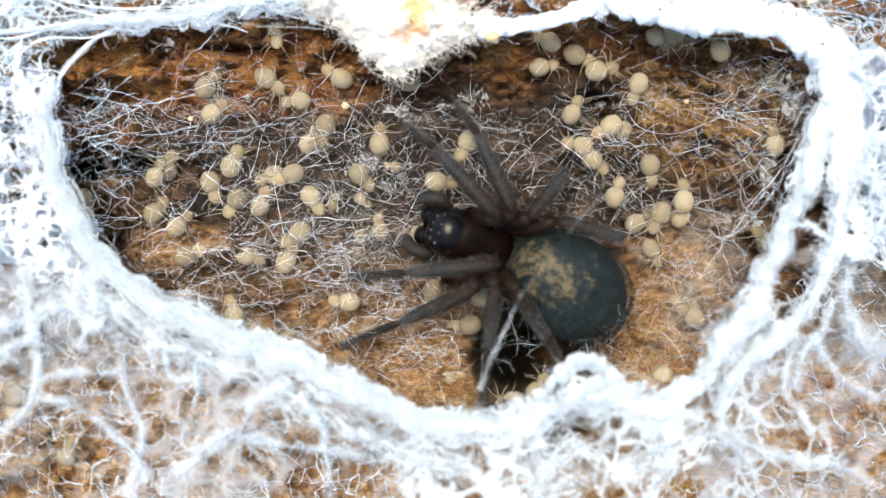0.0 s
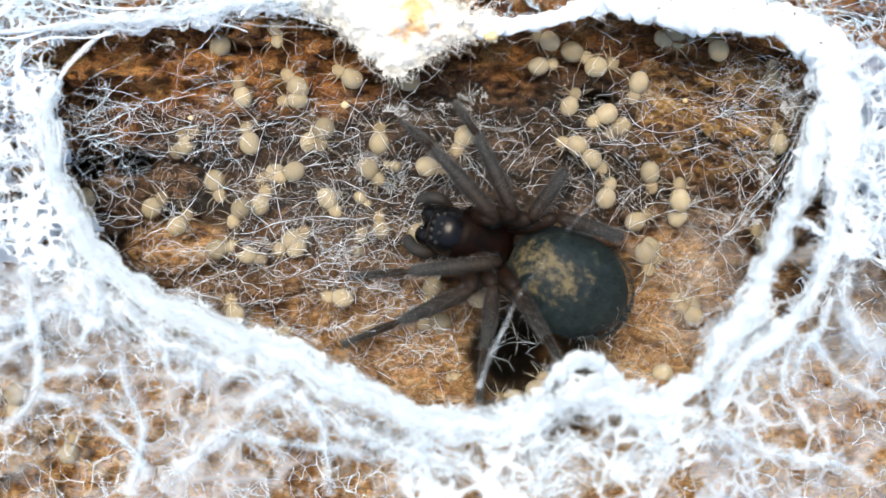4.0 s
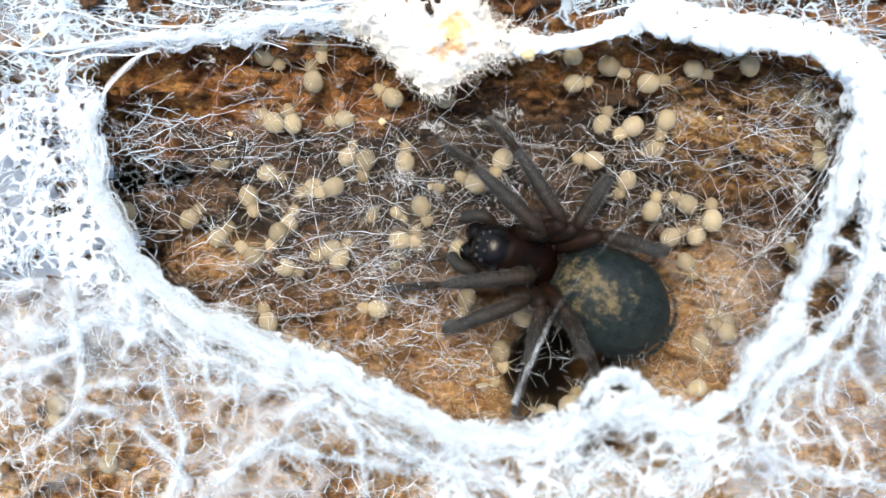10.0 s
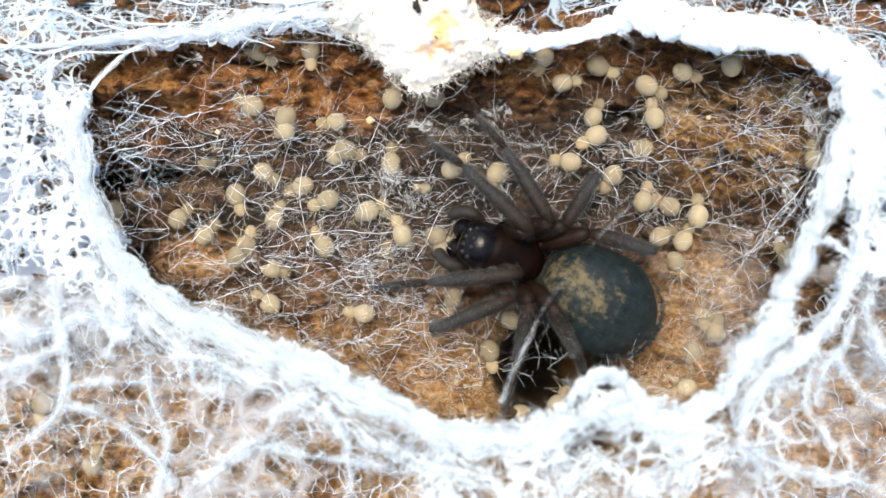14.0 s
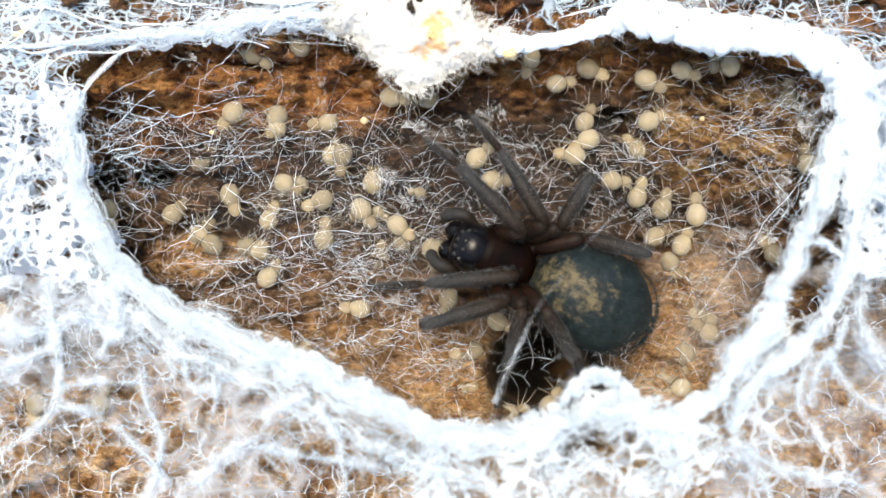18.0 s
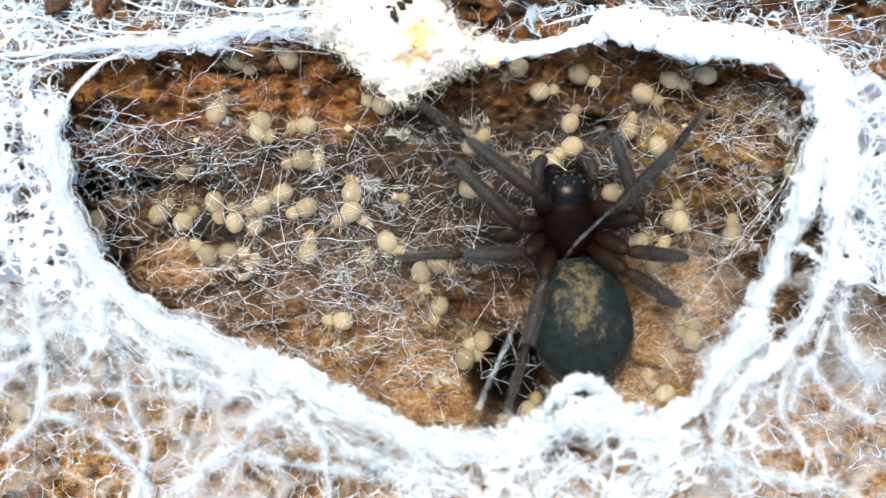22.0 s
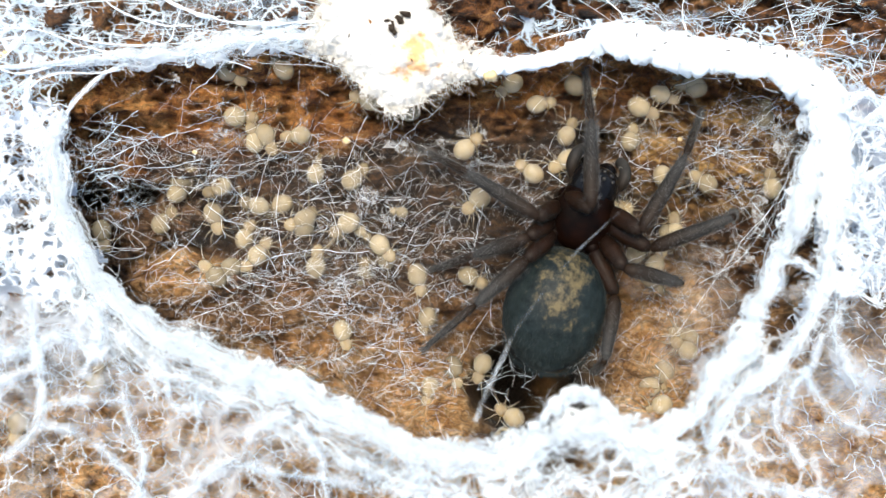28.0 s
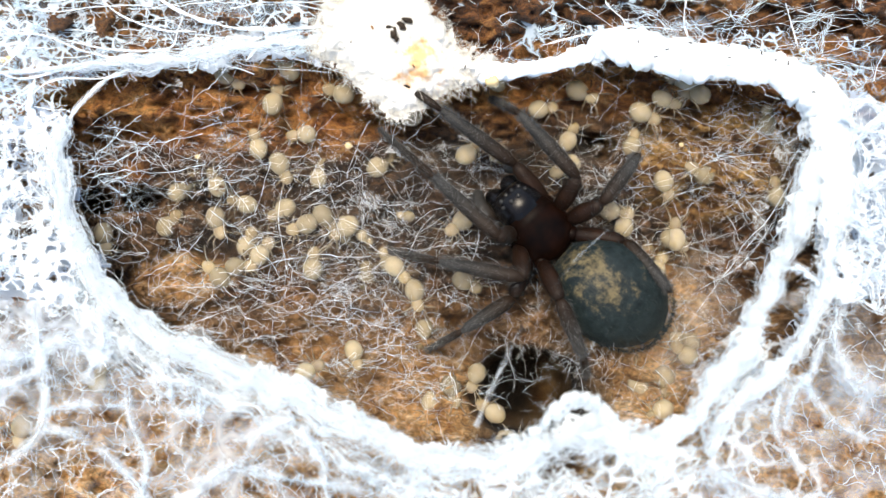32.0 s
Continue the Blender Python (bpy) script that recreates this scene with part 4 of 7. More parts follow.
web("silk_lace", net_lines(29, TOP_RIGHT, 34, 0.9, 0.4, 0.004, 0.014, 2, (1.6, 1.0), 0.1, ply=2, spray=5), BLUE_SILK, "bluish silk lace over dark bark")
web("silk_sheet", net_lines(30, RIGHT_EDGE, 23, 3.1, 0.3, 0.006, 0.022, 3, ply=3, spray=4), SILK, "dense white silk threads woven into a sheet")


WISPS = ([(88, 500, 3.0, 22), (100, 570, 3.2, 26), (112, 650, 3.4, 24), (105, 725, 3.4, 26), (60, 775, 3.2, 22), (0, 810, 3.0, 22)],
         [(112, 715, 3.4, 28), (176, 737, 3.4, 22), (240, 780, 3.3, 20), (278, 822, 3.2, 24), (305, 870, 3.0, 30)],
         [(257, 610, 3.2, 18), (265, 700, 3.4, 18), (294, 775, 3.4, 26), (288, 840, 3.2, 34), (270, 900, 3.0, 36)],
         [(110, 690, 3.4, 18), (160, 680, 3.3, 22), (257, 678, 3.2, 14)],
         [(330, 600, 3.3, 26), (345, 683, 3.4, 18), (385, 688, 3.4, 24), (420, 650, 3.4, 22)],
         [(560, 700, 3.8, 30), (492, 731, 3.8, 24), (470, 774, 3.7, 26), (417, 801, 3.6, 34), (374, 844, 3.4, 40), (325, 890, 3.2, 44)],
         [(450, 790, 3.5, 18), (540, 811, 3.6, 16), (640, 818, 3.8, 22)],
         [(570, 720, 4.0, 30), (607, 780, 4.0, 28), (618, 833, 3.9, 24), (625, 900, 3.8, 24)],
         [(480, 785, 3.6, 16), (553, 811, 3.8, 22), (700, 830, 4.0, 34)],
         [(760, 780, 4.3, 40), (785, 830, 4.3, 30), (796, 900, 4.2, 30)],
         [(-40, 560, 2.8, 40), (60, 590, 3.0, 44), (150, 560, 3.0, 40), (230, 600, 3.2, 40)],
         [(-40, 660, 2.9, 30), (50, 640, 3.0, 30), (120, 610, 3.1, 26)],
         [(200, 480, 2.8, 40), (215, 560, 3.0, 34), (185, 640, 3.1, 24)],
         [(380, 620, 3.4, 30), (390, 720, 3.5, 14), (360, 800, 3.3, 14)],
         [(1514, 560, 3.9, 20), (1500, 610, 4.0, 22), (1462, 660, 4.0, 22), (1446, 720, 3.8, 18)],
         [(1305, 780, 4.5, 36), (1382, 824, 4.3, 28), (1453, 846, 4.1, 26), (1524, 857, 4.0, 26), (1600, 900, 3.8, 30)],
         [(1320, 800, 4.4, 30), (1371, 862, 4.2, 22), (1390, 920, 4.0, 22)],
         [(1475, 620, 3.8, 30), (1524, 698, 3.8, 26), (1600, 740, 3.6, 26)],
         [(1450, 620, 3.9, 20), (1430, 720, 3.7, 20), (1480, 800, 3.6, 22)],
         [(1560, 480, 3.6, 50), (1540, 570, 3.7, 40), (1590, 660, 3.6, 40)])


def build_wisps():
    for k, path in enumerate(WISPS):
        path = rough([(u, v, z + 0.4, w * 0.62) for u, v, z, w in path], 60 + k)
        ob = ribbon("silk_wisp", 60 + k, path, FILM_WISP, 1.5, 0.0, None)
        tagged(ob, "loose wisp of bluish-white silk hanging over the bark", "silk", group="hanging silk wisps")
        ribbon("felt", 90 + k, path, FILM_WISP, 0.7, 0.15, ob)
        tagged(tubes("fuzz", band_lines(60 + k, path, 1.0, 0.004, 0.014), BLUE_SILK, 3, ob), kind="stuff")
        tagged(tubes("fringe", fringe_lines(130 + k, path, 8.0, 15, 80), BLUE_SILK, 3, ob), kind="stuff")


build_wisps()


def build_long_threads():
    rng = np.random.default_rng(40)
    lines = []
    for _ in range(40):
        u, v = rng.uniform(-120, 480), rng.uniform(-90, 80)
        a = rng.normal(0.05, 0.16)
        n = rng.uniform(120, 340)
        lines.append((strand(rng, (u, v, 1.4), (u + n * math.cos(a), v - n * math.sin(a), 1.4 + rng.normal(0, 0.4)), 12, 0.03), rng.uniform(0.006, 0.025) * MM))
    for _ in range(26):
        u, v = rng.uniform(960, 1600), rng.uniform(-90, 50)
        a = rng.normal(0.05, 0.3)
        n = rng.uniform(120, 380)
        lines.append((strand(rng, (u, v, 1.2), (u + n * math.cos(a), v + n * math.sin(a), 1.2), 12, 0.03), rng.uniform(0.004, 0.012) * MM))
    web("long_threads", lines, SILK, "long drawn white silk threads above the hollow")


build_long_threads()


def tangle_density(u, v):
    """How thick the tangle lies: dense in the middle of the hollow, thin over the upper edge."""
    d = 0.16 + 0.84 * np.clip((v - 185) / 60, 0, 1)
    d = d * np.where((u > 1180) & (v < 420), 0.45, 1.0) * np.where((u < 430) & (v > 400) & (v < 490), 0.35, 1.0)
    d = d * np.where((u < 330) & (v < 420), 0.5, 1.0)
    return d * np.clip(0.75 + 1.5 * fbm(u / 110, v / 75, 3, 6), 0.08, 1.6)


def build_hollow_threads():
    rng = np.random.default_rng(41)
    for count, low, high, bend, thin, thick, shade, lift in ((3400, 8, 28, 0.5, 0.003, 0.0075, 0.62, 0.5), (600, 22, 70, 0.3, 0.0035, 0.010, 0.62, 0.8),
                                                           (190, 60, 190, 0.1, 0.004, 0.013, 0.5, 1.1)):
        u, v = rng.uniform(140, 1500, count * 4), rng.uniform(50, 740, count * 4)
        ok = inside(HOLLOW, u, v) & (rng.random(count * 4) < shade * tangle_density(u, v))
        u, v = u[ok][:count], v[ok][:count]
        ground = bark_height(u, v)
        ok = ground > -6
        u, v, ground = u[ok], v[ok], ground[ok]
        k = len(u)
        z = np.minimum(np.maximum(ground, -3.2) + rng.gamma(1.6, lift, k) + 0.15, 0.5)
        way = np.where(v < 480, rng.normal(0, 1.0, k) + math.pi * (rng.random(k) < 0.5), rng.uniform(0, 2 * math.pi, k))
        n = 9 if high < 100 else 18
        P = curls(rng, u, v, z, way, rng.uniform(low, high, k), n, bend, 0.35)
        R = thin * (thick / thin) ** (rng.random((k, 1)) ** 2.0) * (0.55 + 1.3 * rng.random((k, n)) ** 3)
        name = "tangle_threads" if high < 100 else "crossing_threads"
        tagged(many_tubes(name, P, R * THREAD * MM, FINE_SILK if high < 60 else SILK), "countless fine curly pale silk threads across the hollow" if high < 100 else "longer white silk threads crossing the hollow", "web", kind="stuff")


build_hollow_threads()
NEST_LOW = [(330, 470), (520, 440), (760, 470), (880, 560), (850, 700), (700, 690), (560, 630), (430, 570), (330, 530)]
NEST_MID = [(330, 215), (600, 200), (900, 210), (1180, 230), (1230, 420), (1000, 400), (880, 330), (760, 480), (520, 470), (400, 380), (330, 300)]
NEST_EDGE = [(160, 190), (330, 200), (520, 230), (420, 330), (330, 300), (300, 420), (200, 420), (170, 300)]
NEST_EAST = [(1100, 150), (1450, 130), (1460, 280), (1390, 440), (1330, 590), (1180, 640), (1160, 480), (1230, 420), (1180, 230)]
NEST_PIT = [(870, 570), (1000, 600), (1040, 680), (960, 730), (860, 720)]
for seed, poly, gap, lift, thin, thick in ((361, NEST_LOW, 27, 0.7, 0.004, 0.013), (362, NEST_LOW, 19, 0.35, 0.003, 0.008), (363, NEST_MID, 34, 0.9, 0.003, 0.008),
                                           (365, NEST_EDGE, 28, 1.6, 0.004, 0.013), (366, NEST_EAST, 50, 0.9, 0.003, 0.009), (367, NEST_EAST, 40, 0.4, 0.003, 0.006)):
    web("nest_threads", net_lines(seed, poly, gap, over_bark(lift), 0.3, thin, thick, 2, (1.5, 1.0), 0.09, 9), SILK, "branching white silk threads knotted into an open net", 3)
web("nest_threads", net_lines(368, NEST_PIT, 62, -0.6, 0.3, 0.002, 0.006, 2, (1.0, 1.0), 0.09, 9), BLUE_SILK, "branching bluish silk threads over a dark pit", 3)


def fan_lines(seed, count, starts, angle, low, high, thin, thick, barbs=6):
    """Threads that fan from an edge into the hollow, each with short barbs and side branches."""
    rng = np.random.default_rng(seed)
    u0, v0, u1, v1, z0, z1 = starts
    lines = []
    for _ in range(count):
        u, v, z = rng.uniform(u0, u1), rng.uniform(v0, v1), rng.uniform(z0, z1)
        a = rng.normal(angle, 0.6)
        n = low + (high - low) * rng.random() ** 2
        e = np.array((u + n * math.cos(a), v - n * math.sin(a), z + rng.normal(-0.3, 0.3)))
        p0 = np.array((u, v, z))
        r = thin * (thick / thin) ** (rng.random() ** 1.6)
        lines.append((strand(rng, p0, e, 16, 0.04), r * MM * (0.6 + 1.4 * rng.random(16) ** 3)))
        for _ in range(rng.poisson(barbs)):
            f = rng.random()
            b = p0 + (e - p0) * f
            w = a + rng.choice((-1, 1)) * rng.uniform(0.4, 1.4)
            m = rng.gamma(1.3, 11)
            tip = b + (m * math.cos(w), -m * math.sin(w), rng.normal(0, 0.2))
            lines.append((strand(rng, b, tip, 5, 0.08), r * rng.uniform(0.4, 0.9) * MM))
    return lines


def build_fans():
    label = "long bluish silk threads fanning from the edge of the hollow"
    web("fan_threads", fan_lines(301, 34, (135, 170, 230, 350, 0.0, 1.4), 0.05, 50, 240, 0.006, 0.02, 8), BLUE_SILK, label, 3)
    web("fan_threads", fan_lines(302, 18, (180, 150, 480, 330, -0.6, 0.6), 0.25, 60, 300, 0.005, 0.016, 9), BLUE_SILK, label, 3)
    web("fan_threads", fan_lines(303, 26, (1060, 150, 1400, 480, -1.2, 0.4), 0.2, 80, 300, 0.004, 0.014, 9), SILK, label, 3)
    web("fan_threads", fan_lines(304, 22, (1380, 120, 1470, 520, 0.0, 2.2), 2.9, 60, 240, 0.005, 0.010, 7), BLUE_SILK, label, 3)
    web("fan_threads", fan_lines(305, 45, (260, 430, 760, 690, -1.2, 1.2), 0.3, 50, 240, 0.006, 0.017, 9), SILK, label, 3)
    web("fan_threads", fan_lines(306, 22, (1000, 540, 1330, 680, -1.2, 1.0), 0.8, 50, 200, 0.004, 0.009, 7), SILK, label, 3)
    web("fan_threads", fan_lines(308, 9, (880, 600, 1010, 700, -1.4, 0.6), 0.6, 40, 150, 0.003, 0.007, 9), BLUE_SILK, label, 3)
    web("fan_threads", fan_lines(307, 60, (400, 200, 1100, 520, -1.4, -0.2), 0.3, 40, 160, 0.004, 0.012, 9), SILK, label, 3)


build_fans()


def build_tufts():
    """Small clots of silk inside the hollow."""
    spots = ((880, 196, 34, 20, -1.9), (845, 215, 40, 10, -1.7), (578, 150, 12, 60, -0.2), (590, 205, 40, 9, -0.3), (500, 198, 30, 18, -0.8), (640, 212, 60, 8, -0.8),
             (332, 100, 26, 22, 1.2), (1105, 212, 16, 12, -1.7), (1345, 420, 60, 20, 0.0), (1400, 330, 20, 60, 0.0), (760, 225, 60, 14, -0.8),
             (1445, 200, 30, 60, 0.9), (640, 470, 40, 22, -1.0), (430, 205, 40, 16, -0.8), (700, 330, 60, 40, -0.9), (720, 540, 50, 20, 0.2))
    for k, (u, v, ru, rv, z) in enumerate(spots):
        ring = [(u + ru * math.cos(a), v + rv * math.sin(a)) for a in np.linspace(0, 2 * math.pi, 14)[:-1]]
        film("silk_clot", ring, 5, z, 0.5, k, FILM_CLOT, "small wispy clot of pale silk")


build_tufts()


def build_cross_strands():
    """Thick single strands that hang in front."""
    rng = np.random.default_rng(44)
    bands = ([(1195, 302, 2.8, 3), (1130, 356, 3.1, 3), (1065, 418, 3.3, 4), (1015, 480, 3.5, 4), (965, 545, 3.7, 6)],
             [(965, 545, 3.7, 6), (935, 605, 3.9, 7), (912, 655, 4.0, 9), (886, 716, 4.2, 10)])
    for k, path in enumerate(bands):
        path = rough(path, 240 + k, 0.5)
        ob = ribbon("silk_strand", 240 + k, path, FILM_FAINT if k == 0 else FILM_STRAND, 1.2, 0.0, None)
        tagged(ob, "blurred bluish silk strand stretched over the spider", "silk", group="single silk strands")
        if k:
            tagged(tubes("fuzz", band_lines(250 + k, path, 0.7, 0.003, 0.010, 0.15, 0.5), BLUE_SILK, 3, ob), kind="stuff")
    sets = (([(1470, 250, 2.6), (1410, 350, 2.6), (1330, 450, 2.4), (1250, 560, 2.6)], 0.008),
            ([(1490, 210, 2.6), (1440, 320, 2.8), (1370, 420, 2.6), (1290, 470, 1.0)], 0.008),
            ([(300, 470, -0.6), (400, 462, -0.6), (500, 468, -0.8)], 0.008),
            ([(1145, 215, -1.0), (1175, 255, -0.9), (1240, 265, -0.9), (1340, 232, -0.8), (1480, 220, 0.2)], 0.008),
            ([(1240, 302, -1.2), (1300, 285, -1.2)], 0.014))
    for path, r in sets:
        p = smooth_line(path, 24)
        s = UNIT * (EYE - p[:, 2:3]) / EYE * MM
        pts = np.hstack([(p[:, 0:1] - 784) * s, (441 - p[:, 1:2]) * s, p[:, 2:3] * MM])
        rad = r * MM * (1 + 0.35 * rng.normal(0, 1, len(pts)).clip(-1, 1))
        tagged(tubes("silk_strand", [(pts, rad)], SILK, 8), "single pale silk strand stretched over the hollow", "silk", group="single silk strands")
    ropes = ([(300, -60, 1.8, 7), (360, -26, 1.8, 9), (430, -4, 1.7, 9), (520, 2, 1.7, 10), (610, -4, 1.8, 12)],
             [(200, -60, 1.7, 5), (250, -20, 1.7, 6), (320, 4, 1.6, 7), (385, 6, 1.6, 5)],
             [(130, 18, 1.8, 4), (230, 40, 1.8, 6), (330, 38, 1.7, 6), (348, 4, 1.7, 5), (360, -30, 1.7, 4)],
             [(-30, 104, 1.9, 4), (45, 62, 1.9, 4), (100, -10, 1.8, 3)],
             [(60, 150, 2.0, 4), (120, 98, 1.9, 6), (205, 92, 1.8, 6), (260, 84, 1.8, 8)],
             [(92, 92, 1.9, 10), (84, 130, 2.0, 16), (88, 165, 2.1, 24), (110, 185, 2.2, 30)],
             [(-30, 20, 1.7, 3), (90, 12, 1.7, 4), (190, 46, 1.7, 5), (300, 66, 1.7, 6)],
             [(-30, 50, 1.7, 5), (60, 92, 1.8, 7), (150, 74, 1.8, 8)],
             [(470, 60, 1.6, 6), (500, 30, 1.7, 8), (560, 24, 1.7, 8)],
             [(1268, -70, 1.4, 6), (1262, -20, 1.4, 6), (1270, 16, 1.5, 8)],
             [(1440, -80, 1.3, 2), (1452, -30, 1.4, 3), (1470, 30, 1.5, 4)],
             [(1130, -90, 1.3, 3), (1120, -50, 1.3, 3), (1150, -20, 1.4, 3), (1160, 8, 1.5, 4)],
             [(1000, 30, 1.4, 4), (1080, 10, 1.5, 6), (1160, -6, 1.5, 3), (1260, 0, 1.5, 4)])
    for k, path in enumerate(ropes):
        path = rough([(u, v, z, w * 0.62) for u, v, z, w in path], 270 + k, 1.4)
        ob = core("silk_strand", 270 + k, path, SILK, 0.85, 0.8, 1.2)
        tagged(ob, "drawn-out white silk strand lying over the bark", "silk", group="single silk strands")
        tagged(tubes("fringe", fringe_lines(300 + k, path, 6.0, 10, 70), SILK, 3, ob), kind="stuff")


build_cross_strands()


TUFT = [(560, 36), (590, 8), (604, -30), (640, -66), (720, -84), (800, -66), (832, -12), (852, 24), (884, 42), (930, 52), (930, 84), (890, 94), (850, 106),
        (806, 130), (780, 150), (746, 164), (722, 150), (694, 134), (664, 98), (626, 64)]


def tuft_height(u, v):
    """Height of the matted tuft over the plan: steep fluffy sides, a rounded top, thinning to its lower tip."""
    d = edge_distance(TUFT, u, v)
    d = np.where(inside(TUFT, u, v), d, -d) + 16 * fbm(u / 16, v / 16, 4, 2, 0.65)
    dome = np.clip(d / 52, 0, 1)
    dome = dome * (2 - dome)
    return 1.0 + dome * (1.75 - 0.9 * np.clip((v - 40) / 110, 0, 1)) + 0.6 * fbm(u / 40, v / 34, 4, 4, 0.5) * dome, d


def build_tuft():
    """The matted tuft at the upper edge with its stains."""
    tuft = new("silk_tuft")
    tuft.location = at(750, 50, 0)
    tagged(tuft, "matted cottony white silk tuft with orange stains at the upper edge", "silk tuft")
    base = np.array(tuft.location)
    us, vs = np.arange(540, 950, 2.5), np.arange(-104, 184, 2.5)
    U, V = np.meshgrid(us, vs)
    Z, D = tuft_height(U, V)
    nv, nu = U.shape
    idx = np.arange(nv * nu).reshape(nv, nu)
    use = (D > 0)[:-1, :-1] & (D > 0)[1:, :-1] & (D > 0)[1:, 1:] & (D > 0)[:-1, 1:]
    quads = np.stack([idx[:-1, :-1], idx[1:, :-1], idx[1:, 1:], idx[:-1, 1:]], -1)[use]
    keep = np.unique(quads)
    remap = np.zeros(nv * nu, int)
    remap[keep] = np.arange(len(keep))
    sheets = []
    for w in (Z, 2.0 - Z * 0.8):
        s = UNIT * (EYE - w) / EYE * MM
        sheets.append(np.stack([(U - 784) * s, (441 - V) * s, w * MM], -1).reshape(-1, 3)[keep] - base)
    faces_up = remap[quads]
    verts = np.concatenate(sheets).tolist()
    faces = faces_up.tolist() + (faces_up[:, ::-1] + len(keep)).tolist()
    mesh_object("clump", verts, faces, COTTON, tuft)
    rng = np.random.default_rng(50)
    u, v = rng.uniform(545, 945, 26000), rng.uniform(-98, 178, 26000)
    z, d = tuft_height(u, v)
    ok = (d > 2) & (rng.random(len(u)) < np.where(d < 16, 0.8, 0.05))
    u, v, z = u[ok], v[ok], z[ok]
    k = len(u)
    P = curls(rng, u, v, z, rng.uniform(0, 2 * math.pi, k), rng.gamma(2.2, 6.5, k) + 4, 7, 0.45, 0.3) - base
    R = rng.uniform(0.006, 0.015, (k, 1)) * np.linspace(1, 0.55, 7)[None] * MM
    tagged(many_tubes("fuzz", P, R, COTTON, 3, tuft, "loose white fibres"), kind="stuff")


build_tuft()


def build_crumbs():
    for k, (u, v, z, r) in enumerate(((738, 6, 2.95, 0.30), (751, -6, 3.0, 0.26), (762, -16, 3.0, 0.26), (729, -4, 2.95, 0.2), (742, 18, 2.95, 0.2))):
        ob = part("crumb", blob((r * 0.55, r * 1.05, r * 0.7), (0, 0, 0), 3, 0.5, 1.5, k), CRUMB, None)
        ob.matrix_world = Matrix.Translation(at(u, v, z)) @ pose(0, 0, 0, 20 * k, 0, 40 * k)
        tagged(ob, "dark crumb of debris on the silk tuft", "debris", group="dark crumbs")
    rng = np.random.default_rng(52)
    for k, (u, v) in enumerate(((1232, 34), (1212, 47), (1345, 48), (1404, 41), (1430, 52), (1453, 58), (1275, 22), (1180, 20), (772, 66), (866, 68), (660, 22), (1500, 110))):
        ob = part("crumb", blob((0.04, 0.12, 0.04), (0, 0, 0), 2, 0.4, 1.5, k), CRUMB, None)
        ob.matrix_world = Matrix.Translation(at(u, v, 3.35 if u > 1000 else 2.75)) @ pose(0, 0, 0, 0, 0, rng.uniform(0, 180))
        tagged(ob, "tiny dark speck of debris on the white silk", "debris", group="dark crumbs")
    for k, (u, v, z, r) in enumerate(((915, 94, 1.7, 0.36), (46, 57, 1.5, 0.15), (36, 62, 1.5, 0.13), (384, 234, -0.6, 0.14), (1478, 36, 1.4, 0.16),
                                      (1256, 209, -0.6, 0.13), (655, 213, -0.5, 0.2))):
        ob = part("grain", blob((r, r * 0.85, r), (0, 0, 0), 3, 0.2, 1.5, k), GRAIN, None)
        ob.location = at(u, v, z)
        tagged(ob, "small yellowish grain caught in the silk", "debris", group="yellow grains")


build_crumbs()


# ---------------------------------------------------------------- the mother spider
def hairs(rng, count, length, place):
    """Short bristles: place(rng) gives a root and a direction in millimetres."""
    lines = []
    for _ in range(count):
        p, d = place(rng)
        n = length * rng.uniform(0.6, 1.3)
        q = p + d * n
        lines.append((np.array([p, (p + q) / 2 + rng.normal(0, 0.03, 3), q]) * MM, np.array([0.008, 0.006, 0.002]) * MM))
    return tube_data(lines, 3)


def leg_segment(name, length, r0, r1, r2, parent, seed):
    rng = np.random.default_rng(seed)
    sec = []
    for f in np.linspace(0, 1, 9):
        r = r0 + (r1 - r0) * min(1, f / 0.45) if f < 0.45 else r1 + (r2 - r1) * (f - 0.45) / 0.55
        k = 0.55 if f in (0.0, 1.0) else 1.0
        sec.append((f * length, r * k, r * k, 0))
    bm = loft(sec, 12)
    ob = part(name, bm, FEMUR if name == "femur" else LEG, parent)

    def place(g):
        f, a = g.random() ** 0.6, g.uniform(0, 2 * math.pi)
        r = r1 + (r2 - r1) * f
        out = np.array([0.7, math.cos(a), math.sin(a)])
        return np.array([f * length, r * 0.95 * math.cos(a), r * 0.95 * math.sin(a)]), out / np.linalg.norm(out)
    v, f = hairs(rng, int((60 if name == "femur" else 190) * length), 0.2, place)
    mesh_object("hair", v.tolist(), f, HAIR if name == "femur" else LEG_HAIR, ob)
    return ob


LEG_SIZE = ((2.5, 4.4, 4.6), (2.4, 4.1, 4.2), (2.2, 3.0, 3.1), (2.6, 3.2, 3.4))
HIPS = ((2.4, 1.1), (1.75, 1.3), (1.05, 1.3), (0.45, 1.0))
HIP_Z = 0.7


